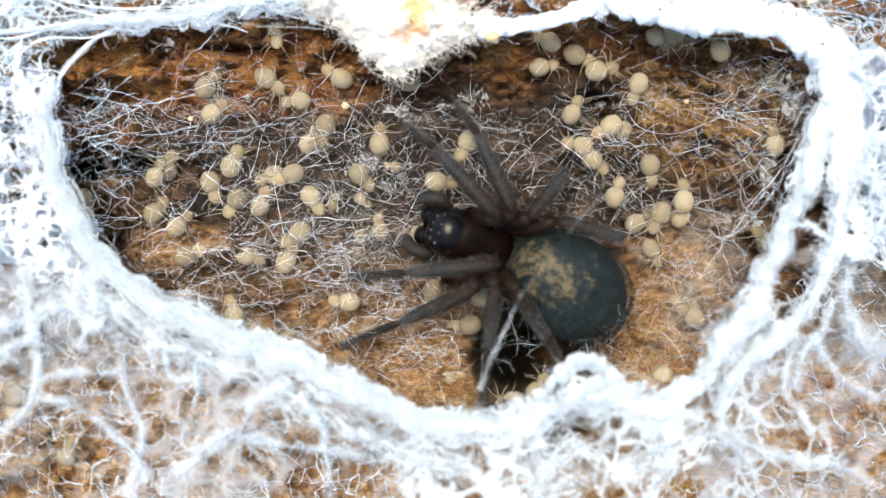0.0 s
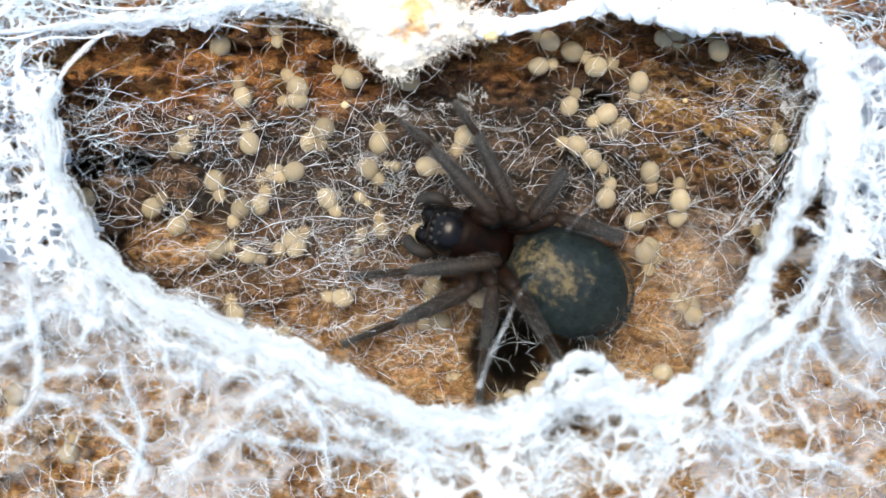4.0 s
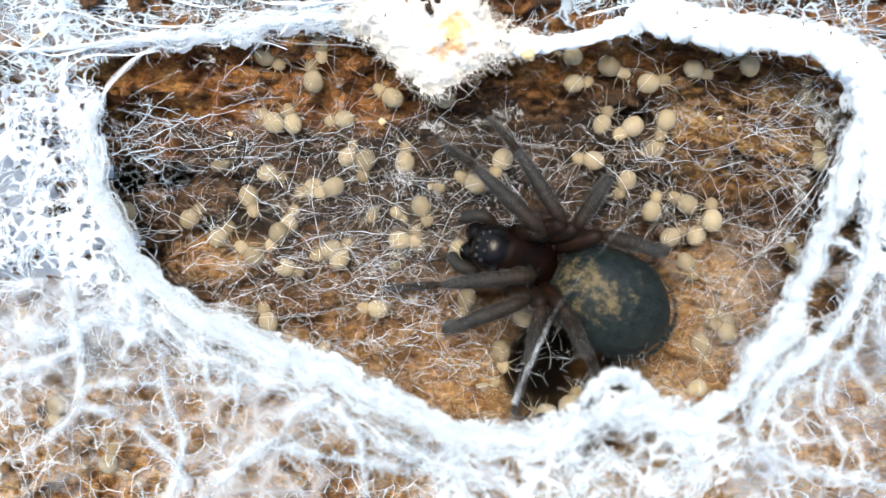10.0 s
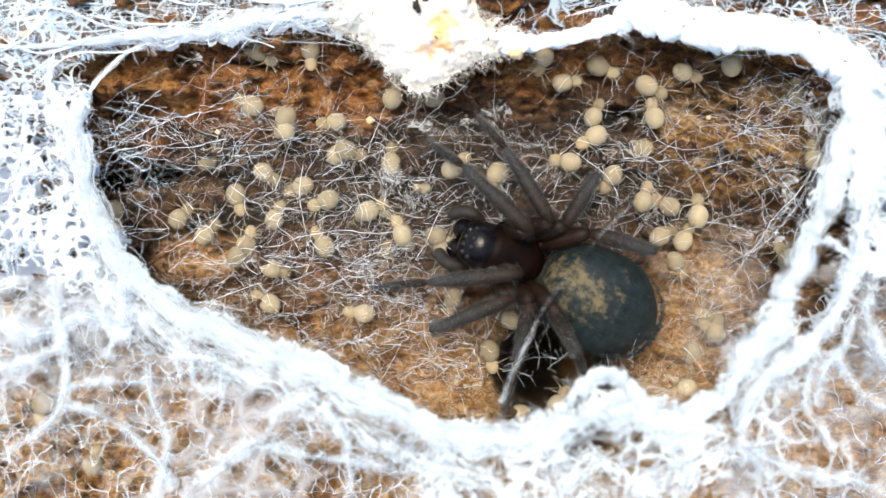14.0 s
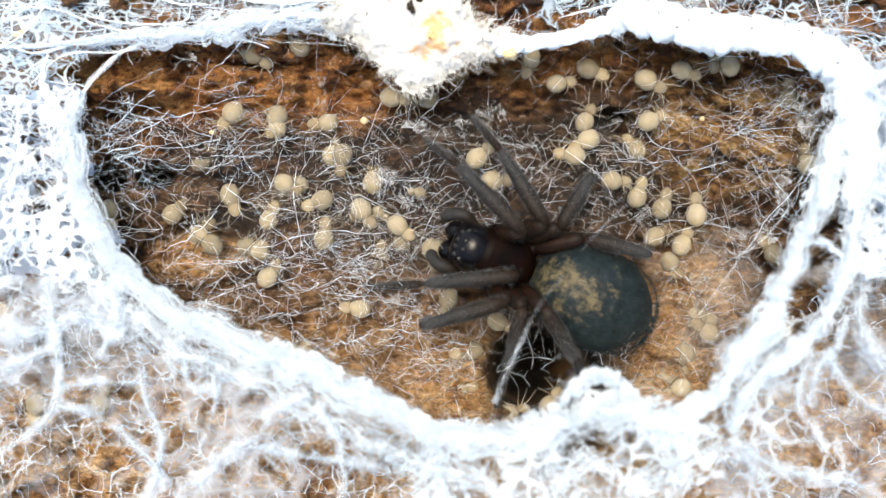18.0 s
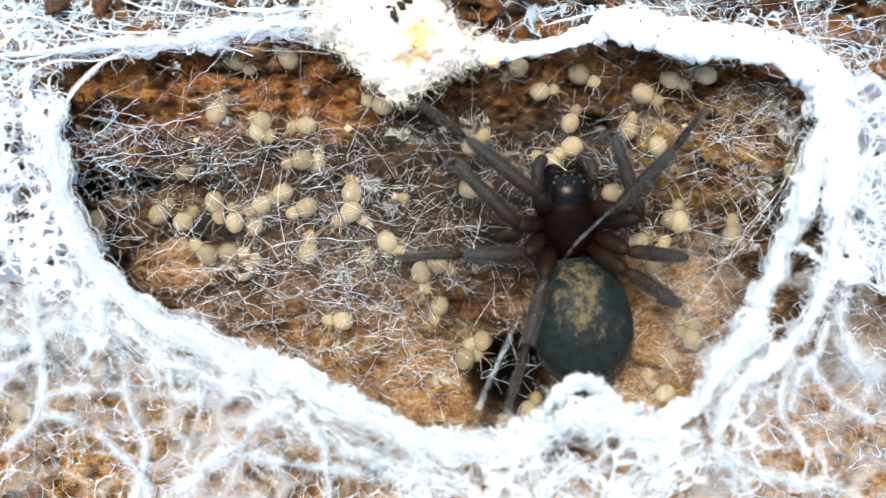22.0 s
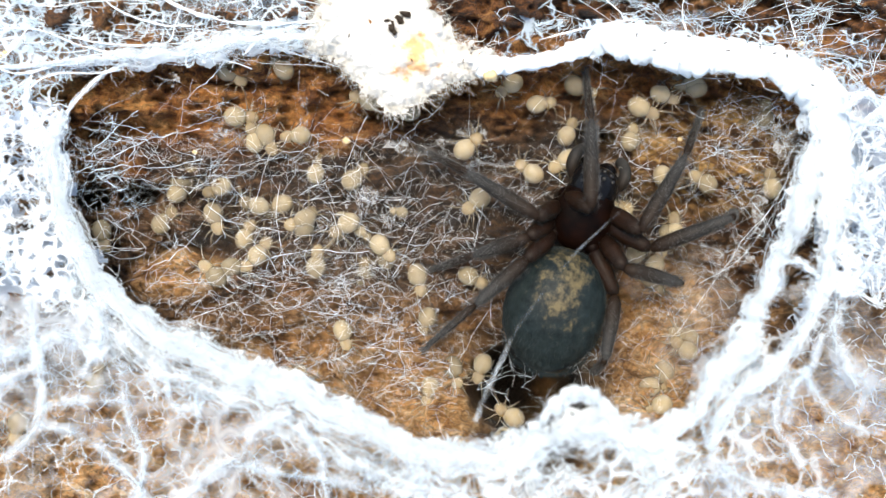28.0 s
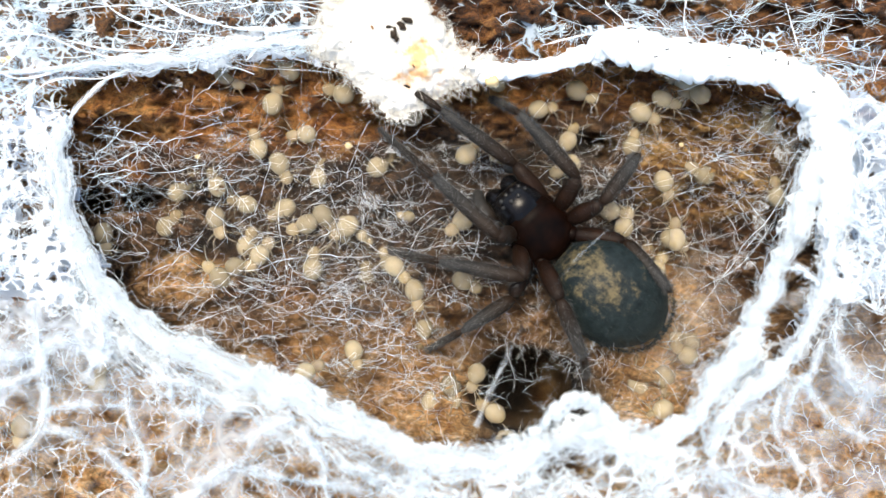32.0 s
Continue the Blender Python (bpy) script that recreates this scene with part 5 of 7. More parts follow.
def build_mother():
    mother = new("spider")
    tagged(mother, "dark brown spider with a grey-green patterned hairy abdomen", "spider")
    sections = ((0.0, 0.35, 0.25, 0.5), (0.3, 0.95, 0.55, 0.6), (0.8, 1.4, 0.8, 0.7), (1.5, 1.55, 0.92, 0.76), (2.2, 1.42, 0.98, 0.86), (2.8, 1.25, 1.0, 0.92))
    part("thorax", loft(sections + ((2.9, 0.7, 0.7, 0.9),), 24), CARAPACE, mother, "dark reddish-brown thorax")
    head = part("head", loft(((2.4, 0.8, 0.7, 0.9), (2.65, 1.22, 0.99, 0.92), (3.2, 1.2, 1.02, 0.96), (3.7, 1.13, 0.94, 0.92), (4.05, 0.98, 0.72, 0.85), (4.25, 0.55, 0.4, 0.75)), 24), HEAD, mother, "glossy black head")
    for x, y, z, r in ((3.98, 0.18, 1.55, 0.13), (3.98, -0.18, 1.55, 0.13), (3.9, 0.55, 1.5, 0.14), (3.9, -0.55, 1.5, 0.14),
                       (3.6, 0.22, 1.86, 0.12), (3.6, -0.22, 1.86, 0.12), (3.62, 0.7, 1.68, 0.12), (3.62, -0.7, 1.68, 0.12)):
        part("eye", blob((r, r, r), (x, y, z), 2), EYE_GLASS, head)
    for s in (1, -1):
        part("chelicera", blob((0.62, 0.56, 0.95), (4.12, 0.5 * s, -0.35), 3, 0.06), HEAD, mother, "swollen glossy black jaw")
        pts = smooth_line([(3.3, 0.9 * s, 0.1), (3.9, 1.3 * s, 0.4), (4.5, 1.3 * s, 0.35), (4.9, 1.05 * s, -0.2), (4.95, 0.9 * s, -0.6)], 18) * MM
        rad = np.interp(np.arange(18), (0, 4, 9, 14, 17), (0.24, 0.32, 0.3, 0.3, 0.1)) * MM
        tubes("palp", [(pts, rad)], LEG, 10, mother, "short bent brown palp")
    belly = loft(((0.0, 0.3, 0.3, 0.45), (0.25, 1.05, 0.95, 0.5), (0.8, 1.75, 1.5, 0.55), (1.6, 2.2, 1.9, 0.55), (2.6, 2.46, 2.1, 0.5), (3.5, 2.5, 2.1, 0.45),
                  (4.4, 2.3, 1.9, 0.4), (5.2, 1.8, 1.5, 0.3), (5.8, 1.15, 0.95, 0.2), (6.1, 0.6, 0.5, 0.1), (6.2, 0.2, 0.15, 0.1)), 40, -1)
    belly = part("abdomen", belly, ABDOMEN, mother, "grey-green velvety abdomen with ochre blotches")
    for s in (1, -1):
        part("spinneret", loft(((5.9, 0.2, 0.2, -0.1), (6.3, 0.16, 0.16, -0.15), (6.55, 0.06, 0.06, -0.2)), 8, -1), HAIR, belly).location.y = 0.25 * s * MM
    rng = np.random.default_rng(71)

    def place(g):
        f, a = g.uniform(0.02, 0.98), g.uniform(-0.3, math.pi + 0.3)
        x = 3.1 * (1 - math.cos(f * math.pi))
        r = math.sin(f * math.pi) ** 0.75
        p = np.array([-x, 2.46 * r * math.cos(a), 0.48 + 2.08 * r * math.sin(a)])
        d = np.array([-0.95, 0.28 * math.cos(a), 0.28 * math.sin(a)])
        return p, d
    v, f = hairs(rng, 3800, 0.2, place)
    mesh_object("hair", v.tolist(), f, HAIR, belly, "short grey bristles")
    legs = []
    for side in (-1, 1):
        for k in range(4):
            hip = Vector((HIPS[k][0], HIPS[k][1] * side, HIP_Z)) * MM
            leg = part("leg", blob((0.42, 0.42, 0.4), (0, 0, 0), 2), CARAPACE, mother)
            leg.location = hip
            fe, ti, me = LEG_SIZE[k]
            seed = 80 + 10 * k + side
            segs = (leg_segment("femur", fe, 0.34, 0.47, 0.33, leg, seed), leg_segment("tibia", ti, 0.34, 0.38, 0.22, leg, seed + 3), leg_segment("tarsus", me, 0.2, 0.19, 0.07, leg, seed + 6))
            legs.append((leg, k, side, segs))
    return mother, belly, legs


MOTHER, BELLY, LEGS = build_mother()


# ---------------------------------------------------------------- spiderlings
def build_baby(seed):
    rng = np.random.default_rng(seed)
    baby = new("spiderling")
    tagged(baby, "tiny cream spiderling with a round abdomen on silk threads", "spiderling", group="brood of spiderlings")
    part("abdomen", blob((0.56, 0.48, 0.47), (0, 0, 0), 3, 0.04, 1.2, seed), BABY, baby, "round cream abdomen")
    part("head", blob((0.40, 0.33, 0.26), (0.70, 0, -0.04), 3, 0.04, 1.2, seed), BABY_PALE, baby, "pale tan translucent head")
    for side in (-1, 1):
        for k in range(4):
            a = radians((28, 62, 102, 142)[k] + rng.normal(0, 9)) * side
            n = (0.95, 0.85, 0.75, 0.95)[k] * rng.uniform(0.85, 1.1)
            root = np.array([0.78 - 0.09 * k, 0.16 * side, -0.05])
            d = np.array([math.cos(a), math.sin(a), 0])
            b = a + side * rng.normal(0.1, 0.3)
            e = np.array([math.cos(b), math.sin(b), 0])
            pts = smooth_line([root, root + d * 0.4 * n + (0, 0, 0.2), root + d * 0.5 * n + e * 0.28 * n + (0, 0, 0.05), root + d * 0.55 * n + e * 0.52 * n + (0, 0, -0.3)], 9) * MM
            tubes("leg", [(pts, np.linspace(0.05, 0.02, 9) * MM)], BABY_LEG, 5, baby)
    return baby


NURSERY = [build_baby(s) for s in (101, 102, 103, 104, 105)]
POOL = NURSERY + [copy_thing(NURSERY[k % 5], Matrix()) for k in range(72)]
BROOD = []


# ---------------------------------------------------------------- what moves
STANCES = []


def stance(t, x, y, heading, tail, reach, *legs):
    """One pose of the mother: the waist, her heading, the abdomen's heading, and knee and tip (with its height, if raised) of each leg (right first to fourth, then left)."""
    STANCES.append((t, x, y, heading, tail, legs))


def bone(a, b):
    d = (b - a).normalized()
    y = Vector((0, 0, 1)).cross(d)
    y = y.normalized() if y.length > 1e-6 else Vector((0, 1, 0))
    z = d.cross(y)
    m = Matrix((d, y, z)).transposed().to_4x4()
    m.translation = a
    return m


def leg_bones(hip, knee, tip, sizes):
    """Femur, tibia and tarsus from hip over the knee to the tip, with fixed lengths; places in millimetres in the body's space."""
    fe, ti, me = sizes
    flat = Vector((knee.x - hip.x, knee.y - hip.y, 0))
    d = min(flat.length, fe * 0.99)
    flat = flat.normalized() * d if flat.length > 1e-6 else Vector((0.01, 0, 0))
    k = hip + flat + Vector((0, 0, math.sqrt(fe * fe - d * d)))
    k = hip + (k - hip).normalized() * fe
    chord = tip - k
    reach = ti + me
    flat = math.hypot(chord.x, chord.y)
    drop = math.sqrt(max((reach * 0.99) ** 2 - flat * flat, 0.0))
    if -chord.z > drop:
        chord.z = -drop
    if chord.length > reach * 0.995:
        chord = chord.normalized() * reach * 0.995
    n = chord.length
    f = (ti * ti - me * me + n * n) / (2 * n)
    h = math.sqrt(max(ti * ti - f * f, 0.0))
    c = chord.normalized()
    up = Vector((0, 0, 1)) - c * c.z
    up = up.normalized() if up.length > 1e-6 else Vector((1, 0, 0))
    m = k + c * f + up * h
    return k, m, k + chord


def brood(z, size, rows):
    """One spiderling: height and size, then rows of seconds, place in millimetres and heading."""
    k = len(BROOD)
    ob = POOL[k]
    ob.scale = (size, size, size)
    BROOD.append(ob)
    g = random.Random(k)
    tip, lean = g.uniform(-14, 14), g.uniform(-14, 14)
    walk(ob, [(t, pose(x * MM, y * MM, (z + 0.15 * math.sin(k * 1.7)) * MM, lean, tip, a)) for t, x, y, a in rows])


def motions():
    stance(0, 4.38, -0.90, 161.2, 149.8, 3.28,
           (3.67, 0.70, -0.75, 5.65), (4.36, 0.91, 1.87, 6.62), (5.07, 0.69, 6.90, 2.88), (6.38, 0.57, 9.33, -0.18),
           (3.73, -1.41, -3.48, -1.98), (2.49, -2.55, -3.93, -5.46), (3.46, -2.38, 2.88, -8.00), (4.44, -2.57, 7.11, -6.63))
    stance(6, 4.46, -0.91, 161.6, 151.0, 3.19,
           (3.56, 0.62, -0.81, 5.64), (4.44, 0.87, 1.87, 6.52), (5.15, 0.60, 6.92, 2.83), (6.47, 0.72, 9.45, -0.22),
           (3.81, -1.37, -3.56, -2.08), (2.42, -2.63, -3.96, -5.51), (3.40, -2.42, 2.74, -8.07), (4.41, -2.56, 7.13, -6.70))
    stance(6.5, 4.46, -0.91, 161.6, 151.0, 3.19,
           (3.56, 0.62, -0.81, 5.64), (4.44, 0.87, 1.87, 6.52), (5.15, 0.60, 6.92, 2.83), (6.47, 0.72, 9.45, -0.22),
           (3.81, -1.37, -3.56, -2.08), (2.42, -2.63, -3.96, -5.51), (3.40, -2.42, 2.74, -8.07), (4.41, -2.56, 7.13, -6.70))
    stance(7, 5.16, -0.98, 162.1, 151.3, 3.32,
           (4.03, 0.82, -0.66, 5.47), (5.09, 1.21, 1.79, 6.57), (5.61, 0.94, 7.03, 2.88), (6.92, 0.58, 9.88, -0.23),
           (3.70, -1.28, -3.54, -2.02), (3.4, -2.3, 0.1, -4.7), (4.00, -2.73, 2.64, -8.18), (4.92, -2.74, 7.29, -6.53))
    stance(8, 4.92, -1.08, 162.1, 151.3, 3.32,
           (4.03, 0.82, -0.66, 5.47), (5.09, 1.21, 1.79, 6.57), (5.61, 0.94, 7.03, 2.88), (6.92, 0.58, 9.88, -0.23),
           (3.70, -1.28, -3.54, -2.02), (3.34, -2.46, -0.13, -3.57), (4.00, -2.73, 2.64, -8.18), (4.92, -2.74, 7.29, -6.53))
    stance(9, 4.92, -1.08, 162.1, 151.3, 3.32,
           (4.03, 0.82, -0.66, 5.47), (5.09, 1.21, 1.79, 6.57), (5.61, 0.94, 7.03, 2.88), (6.92, 0.58, 9.88, -0.23),
           (3.70, -1.28, -3.54, -2.02), (3.34, -2.46, -0.13, -3.57), (4.00, -2.73, 2.64, -8.18), (4.92, -2.74, 7.29, -6.53))
    stance(11, 4.84, -0.92, 160.6, 148.7, 3.40,
           (4.13, 0.77, -0.76, 5.45), (5.05, 1.22, 1.81, 6.61), (5.71, 1.08, 7.00, 2.99), (6.90, 0.77, 9.91, -0.11),
           (3.60, -1.16, -3.64, -1.89), (3.28, -2.22, -0.11, -3.70), (4.07, -2.49, 2.99, -7.88), (5.05, -2.62, 7.28, -6.80))
    stance(13, 4.84, -0.92, 160.6, 148.7, 3.40,
           (4.13, 0.77, -0.76, 5.45), (5.05, 1.22, 1.81, 6.61), (5.71, 1.08, 7.00, 2.99), (6.90, 0.77, 9.91, -0.11),
           (3.60, -1.16, -3.64, -1.89), (3.28, -2.22, -0.11, -3.70), (4.07, -2.49, 2.99, -7.88), (5.05, -2.62, 7.28, -6.80))
    stance(17, 4.70, -1.10, 159.2, 155.6, 3.46,
           (4.05, 0.73, -0.52, 5.50), (5.11, 1.13, 1.82, 6.64), (5.78, 1.00, 7.02, 2.94), (6.98, 0.52, 9.87, -0.20),
           (3.78, -1.26, -3.36, -1.89), (3.24, -2.46, -0.24, -3.46), (4.04, -2.73, 2.83, -7.95), (4.98, -2.73, 7.30, -6.31))
    stance(20, 4.70, -1.10, 159.2, 155.6, 3.46,
           (4.05, 0.73, -0.52, 5.50), (5.11, 1.13, 1.82, 6.64), (5.78, 1.00, 7.02, 2.94), (6.98, 0.52, 9.87, -0.20),
           (3.78, -1.26, -3.36, -1.89), (3.24, -2.46, -0.24, -3.46), (4.04, -2.73, 2.83, -7.95), (4.98, -2.73, 7.30, -6.31))
    stance(20.5, 5.38, -0.73, 147.1, 144.9, 3.42,
           (4.70, 2.03, -0.94, 6.03), (6.03, 1.76, 9.57, 7.76), (6.96, 1.23, 7.86, 3.50), (8.96, 0.30, 11.57, -1.39),
           (1.72, -0.90, -4.00, 3.99), (3.24, -1.57, -0.93, -3.38), (3.90, -2.10, 2.82, -7.98), (4.83, -2.23, 6.74, -5.79))
    stance(21, 6.04, -0.67, 112.5, 128.7, 3.15,
           (7.39, 2.00, 9.74, 9.08), (8.19, 1.60, 9.59, 5.54), (8.45, 1.07, 9.45, 3.13), (9.52, -0.12, 12.01, -1.84),
           (3.54, 1.34, -1.46, 8.08), (3.54, -0.25, 0.37, 0.44), (4.07, -2.64, 2.86, -8.06), (5.26, -2.38, 6.47, -5.66))
    stance(21.5, 6.44, -0.32, 107.0, 123.9, 3.19,
           (7.59, 1.95, 10.80, 8.32), (8.79, 1.81, 10.52, 4.63), (9.45, 0.49, 12.36, 0.52), (9.32, -0.71, 11.74, -2.17),
           (3.34, 2.21, -1.53, 8.30), (3.34, 0.40, 0.17, 0.23), (4.01, -2.30, 2.66, -8.26), (5.47, -0.98, 5.13, -5.15))
    stance(22, 7.24, -0.14, 92.7, 100.1, 3.40,
           (9.12, 2.08, 14.39, 7.36), (10.46, 1.81, 9.00, 5.79), (9.79, 0.20, 12.56, -0.07), (9.65, -0.73, 12.06, -2.20),
           (5.51, 2.75, -1.12, 8.23), (4.57, 1.41, 1.29, 4.66), (4.97, 0.08, -1.28, -0.04), (5.77, -0.99, 3.82, -8.01))
    stance(23, 7.55, 0.40, 75.0, 81.4, 3.42,
           (10.47, 1.64, 14.48, 8.35), (11.81, 0.56, 16.39, 0.54), (10.46, -0.37, 12.65, -0.90), (9.92, -1.71, 9.05, -5.66),
           (5.92, 4.20, -2.19, 8.28), (5.38, 1.92, -0.76, 7.79), (4.97, 0.98, 0.79, -0.07), (5.10, -0.49, 3.47, -8.20))
    stance(24, 7.34, 0.27, 68.0, 79.1, 3.42,
           (10.66, 1.46, 14.36, 8.00), (10.92, 0.12, 15.62, 1.98), (9.71, -0.41, 12.31, -1.22), (9.84, -2.42, 8.99, -5.78),
           (7.98, 2.27, 8.58, 10.31), (5.57, 2.14, 0.31, 6.30), (5.29, 0.94, 0.44, 0.01), (4.89, -0.27, 3.13, -7.84))
    stance(25, 7.34, 0.27, 68.0, 79.1, 3.42,
           (10.66, 1.46, 14.36, 8.00), (10.92, 0.12, 15.62, 1.98), (9.71, -0.41, 12.31, -1.22), (9.84, -2.42, 8.99, -5.78),
           (7.98, 2.27, 8.58, 10.31), (5.57, 2.14, 0.31, 6.30), (5.29, 0.94, 0.44, 0.01), (4.89, -0.27, 3.13, -7.84))
    stance(25.5, 7.34, 0.27, 68.0, 79.1, 3.42,
           (10.66, 1.46, 14.36, 8.00), (10.92, 0.12, 15.62, 1.98), (9.71, -0.41, 12.31, -1.22), (9.84, -2.42, 8.99, -5.78),
           (7.98, 2.27, 8.58, 10.31), (5.57, 2.14, 0.31, 6.30), (5.29, 0.94, 0.44, 0.01), (4.89, -0.27, 3.13, -7.84))
    stance(27.5, 7.41, 0.94, 69.4, 76.1, 3.47,
           (10.51, 1.73, 14.48, 8.04), (11.19, 0.92, 16.10, 2.85), (9.83, -0.02, 12.39, -0.66), (9.83, -1.90, 8.73, -5.47),
           (8.09, 2.81, 8.47, 10.24), (5.66, 2.40, -0.01, 6.14), (5.25, 1.46, 0.56, -0.11), (5.12, 0.38, -0.44, -4.46))
    stance(28, 7.41, 0.94, 69.4, 76.1, 3.47,
           (10.51, 1.73, 14.48, 8.04), (11.19, 0.92, 16.10, 2.85), (9.83, -0.02, 12.39, -0.66), (9.83, -1.90, 8.73, -5.47),
           (8.09, 2.81, 8.47, 10.24), (5.66, 2.40, -0.01, 6.14), (5.25, 1.46, 0.56, -0.11), (5.12, 0.38, -0.44, -4.46))
    stance(30.05, 7.41, 0.94, 69.4, 76.1, 3.47,
           (10.51, 1.73, 14.48, 8.04), (11.19, 0.92, 16.10, 2.85), (9.83, -0.02, 12.39, -0.66), (9.83, -1.90, 8.73, -5.47),
           (8.09, 2.81, 8.47, 10.24), (5.66, 2.40, -0.01, 6.14), (5.25, 1.46, 0.56, -0.11), (5.12, 0.38, -0.44, -4.46))
    stance(30.6, 6.50, 1.49, 98.4, 94.3, 3.68,
           (7.88, 4.83, 8.46, 10.31, 2.6), (9.23, 2.41, 11.10, 5.54), (9.90, 1.33, 12.10, 0.23), (10.97, -1.62, 10.80, -3.35),
           (2.91, 3.48, -2.38, 7.81), (3.71, 1.60, 0.91, 5.09), (3.98, 0.25, 0.35, -3.64), (4.38, -1.09, -0.51, -4.49))
    stance(31, 6.12, 1.82, 108.0, 114.8, 3.29,
           (5.85, 6.41, 2.74, 12.15, 5), (8.27, 3.18, 10.52, 6.55), (9.08, 2.64, 10.95, 5.11), (10.42, 0.49, 10.21, -2.36),
           (2.34, 3.71, -2.07, 7.62), (3.15, 2.10, 1.31, 4.23), (3.82, 0.08, 0.40, -3.93), (4.89, -0.73, -0.46, -4.42))
    stance(31.4, 6.32, 1.59, 117.6, 127.7, 3.08,
           (3.95, 6.47, 0.44, 9.99, 4), (8.00, 4.05, 9.95, 7.03), (8.81, 3.51, 10.53, 5.44), (10.70, 0.81, 10.65, -2.32),
           (2.33, 3.50, -2.08, 7.58), (2.87, 1.61, 0.74, 3.99), (3.68, -0.27, 0.37, -4.04), (4.89, -2.15, 3.32, -4.61))
    stance(32, 6.99, 0.93, 132.5, 142.1, 2.92,
           (4.6, 5.3, -2.9, 10.6, 1.5), (7.49, 4.57, 3.62, 8.85), (8.70, 3.36, 10.69, 5.85), (10.74, 1.47, 12.00, -0.78),
           (3.71, 1.73, -2.07, 7.24), (4.92, -0.21, -1.54, 1.06), (4.25, -2.05, 0.34, -3.96), (6.68, -1.23, 8.54, -5.53))
    rows = [(t, pose(x * MM, y * MM, 0, 0, 0, a)) for t, x, y, a, _, _ in STANCES]
    walk(MOTHER, rows)
    walk(BELLY, [(t, pose(0, 0, 0, 0, 0, tail - a)) for t, _, _, a, tail, _ in STANCES])
    for i, (leg, k, side, segs) in enumerate(LEGS):
        hip = Vector((HIPS[k][0], HIPS[k][1] * side, HIP_Z))
        keys = ([], [], [])
        for t, x, y, a, _, legs in STANCES:
            kx, ky, tx, ty, tz = (*legs[i], -1.5)[:5]
            back = pose(x, y, 0, 0, 0, a).inverted()
            joints = leg_bones(hip, back @ Vector((kx, ky, 2.0)), back @ Vector((tx, ty, tz)), LEG_SIZE[k])
            chain = (hip, *joints)
            for q in range(3):
                m = bone((chain[q] - hip) * MM, (chain[q + 1] - hip) * MM)
                keys[q].append((t, m))
        for q in range(3):
            walk(segs[q], keys[q])
    brood(-0.9, 1.06, [(0, -10.43, 7.33, 54), (1, -9.87, 8.10, 54), (2, -9.96, 8.38, 64), (3, -9.62, 9.09, 64), (3.5, -9.74, 9.33, 64), (5.5, -9.55, 9.18, 64), (6, -9.84, 9.61, 64), (7, -9.56, 9.21, 64), (8, -9.37, 9.56, 64), (9, -9.46, 9.67, -16), (11, -9.38, 9.70, -33), (12, -9.17, 9.71, -33), (14, -9.20, 9.84, -33), (16.5, -9.08, 9.82, -33), (18, -9.17, 9.73, -33), (23, -9.25, 9.89, -33), (25, -9.54, 10.06, -33), (27.5, -9.48, 10.06, -33), (28, -9.61, 9.88, -33), (29, -9.85, 10.05, -33), (32, -9.84, 9.95, -33)])
    brood(-0.9, 1.00, [(0, -6.97, 10.23, -86), (6, -6.90, 10.27, -86), (7, -6.79, 10.38, -86), (8, -7.05, 10.36, -86), (9, -6.65, 10.32, -86), (12, -6.64, 10.22, -86), (14, -6.57, 9.87, -86), (14.5, -6.43, 9.83, -86), (16.5, -6.50, 9.87, -166), (17, -6.95, 10.25, -221), (19, -6.62, 9.72, -221), (20, -6.55, 9.64, -221), (21, -6.51, 9.94, -221), (22, -6.57, 9.82, -221), (23, -6.87, 9.89, -221), (25.5, -6.74, 9.93, -221), (30, -6.75, 9.94, -221), (32, -6.58, 10.14, -221)])
    brood(-0.9, 1.07, [(0, -9.24, 3.47, 69), (1, -9.66, 3.48, 69), (2, -9.46, 3.37, 69), (3, -8.99, 4.62, -11), (3.5, -8.26, 4.48, 69), (5.5, -8.66, 4.87, 135), (6, -8.53, 4.88, 55), (7, -8.16, 5.33, 135), (8, -9.19, 6.12, 143), (9, -9.12, 6.10, 143), (10, -9.00, 6.34, 143), (11, -8.99, 6.77, 98), (12, -9.25, 7.05, 98), (13, -9.59, 7.11, 98), (14, -9.46, 7.12, 155), (14.5, -9.43, 7.17, 155), (16.5, -9.94, 7.41, 227), (17, -10.35, 6.98, 227), (18, -10.15, 6.79, 227), (19, -10.19, 7.17, 227), (20, -10.20, 7.18, 227), (21, -10.23, 6.89, 147), (22, -10.18, 7.19, 67), (23, -9.86, 7.38, 50), (24, -10.05, 6.97, 50), (25, -9.58, 7.54, 50), (27.5, -9.56, 7.53, -0), (28, -9.18, 7.58, -0), (29, -7.72, 7.57, -0), (30, -7.31, 7.55, 73), (31, -7.04, 8.44, 73), (32, -7.44, 8.48, 73)])
    brood(-0.9, 0.94, [(0, -5.82, 6.67, -174), (5.5, -5.96, 6.69, -174), (6, -5.87, 6.78, -174), (7, -5.38, 6.76, -174), (8, -5.50, 6.52, -174), (9, -5.42, 6.45, -174), (10, -5.50, 6.50, -174), (11, -5.12, 6.21, -174), (17, -5.49, 6.42, -174), (19, -5.37, 6.18, -174), (20, -5.51, 6.46, -174), (22, -5.70, 6.54, -174), (23, -6.01, 6.76, -174), (28, -5.93, 6.67, -174), (29, -5.59, 6.84, -174), (30, -5.62, 6.77, -174), (31, -5.87, 6.87, -174), (32, -5.74, 6.96, -174)])
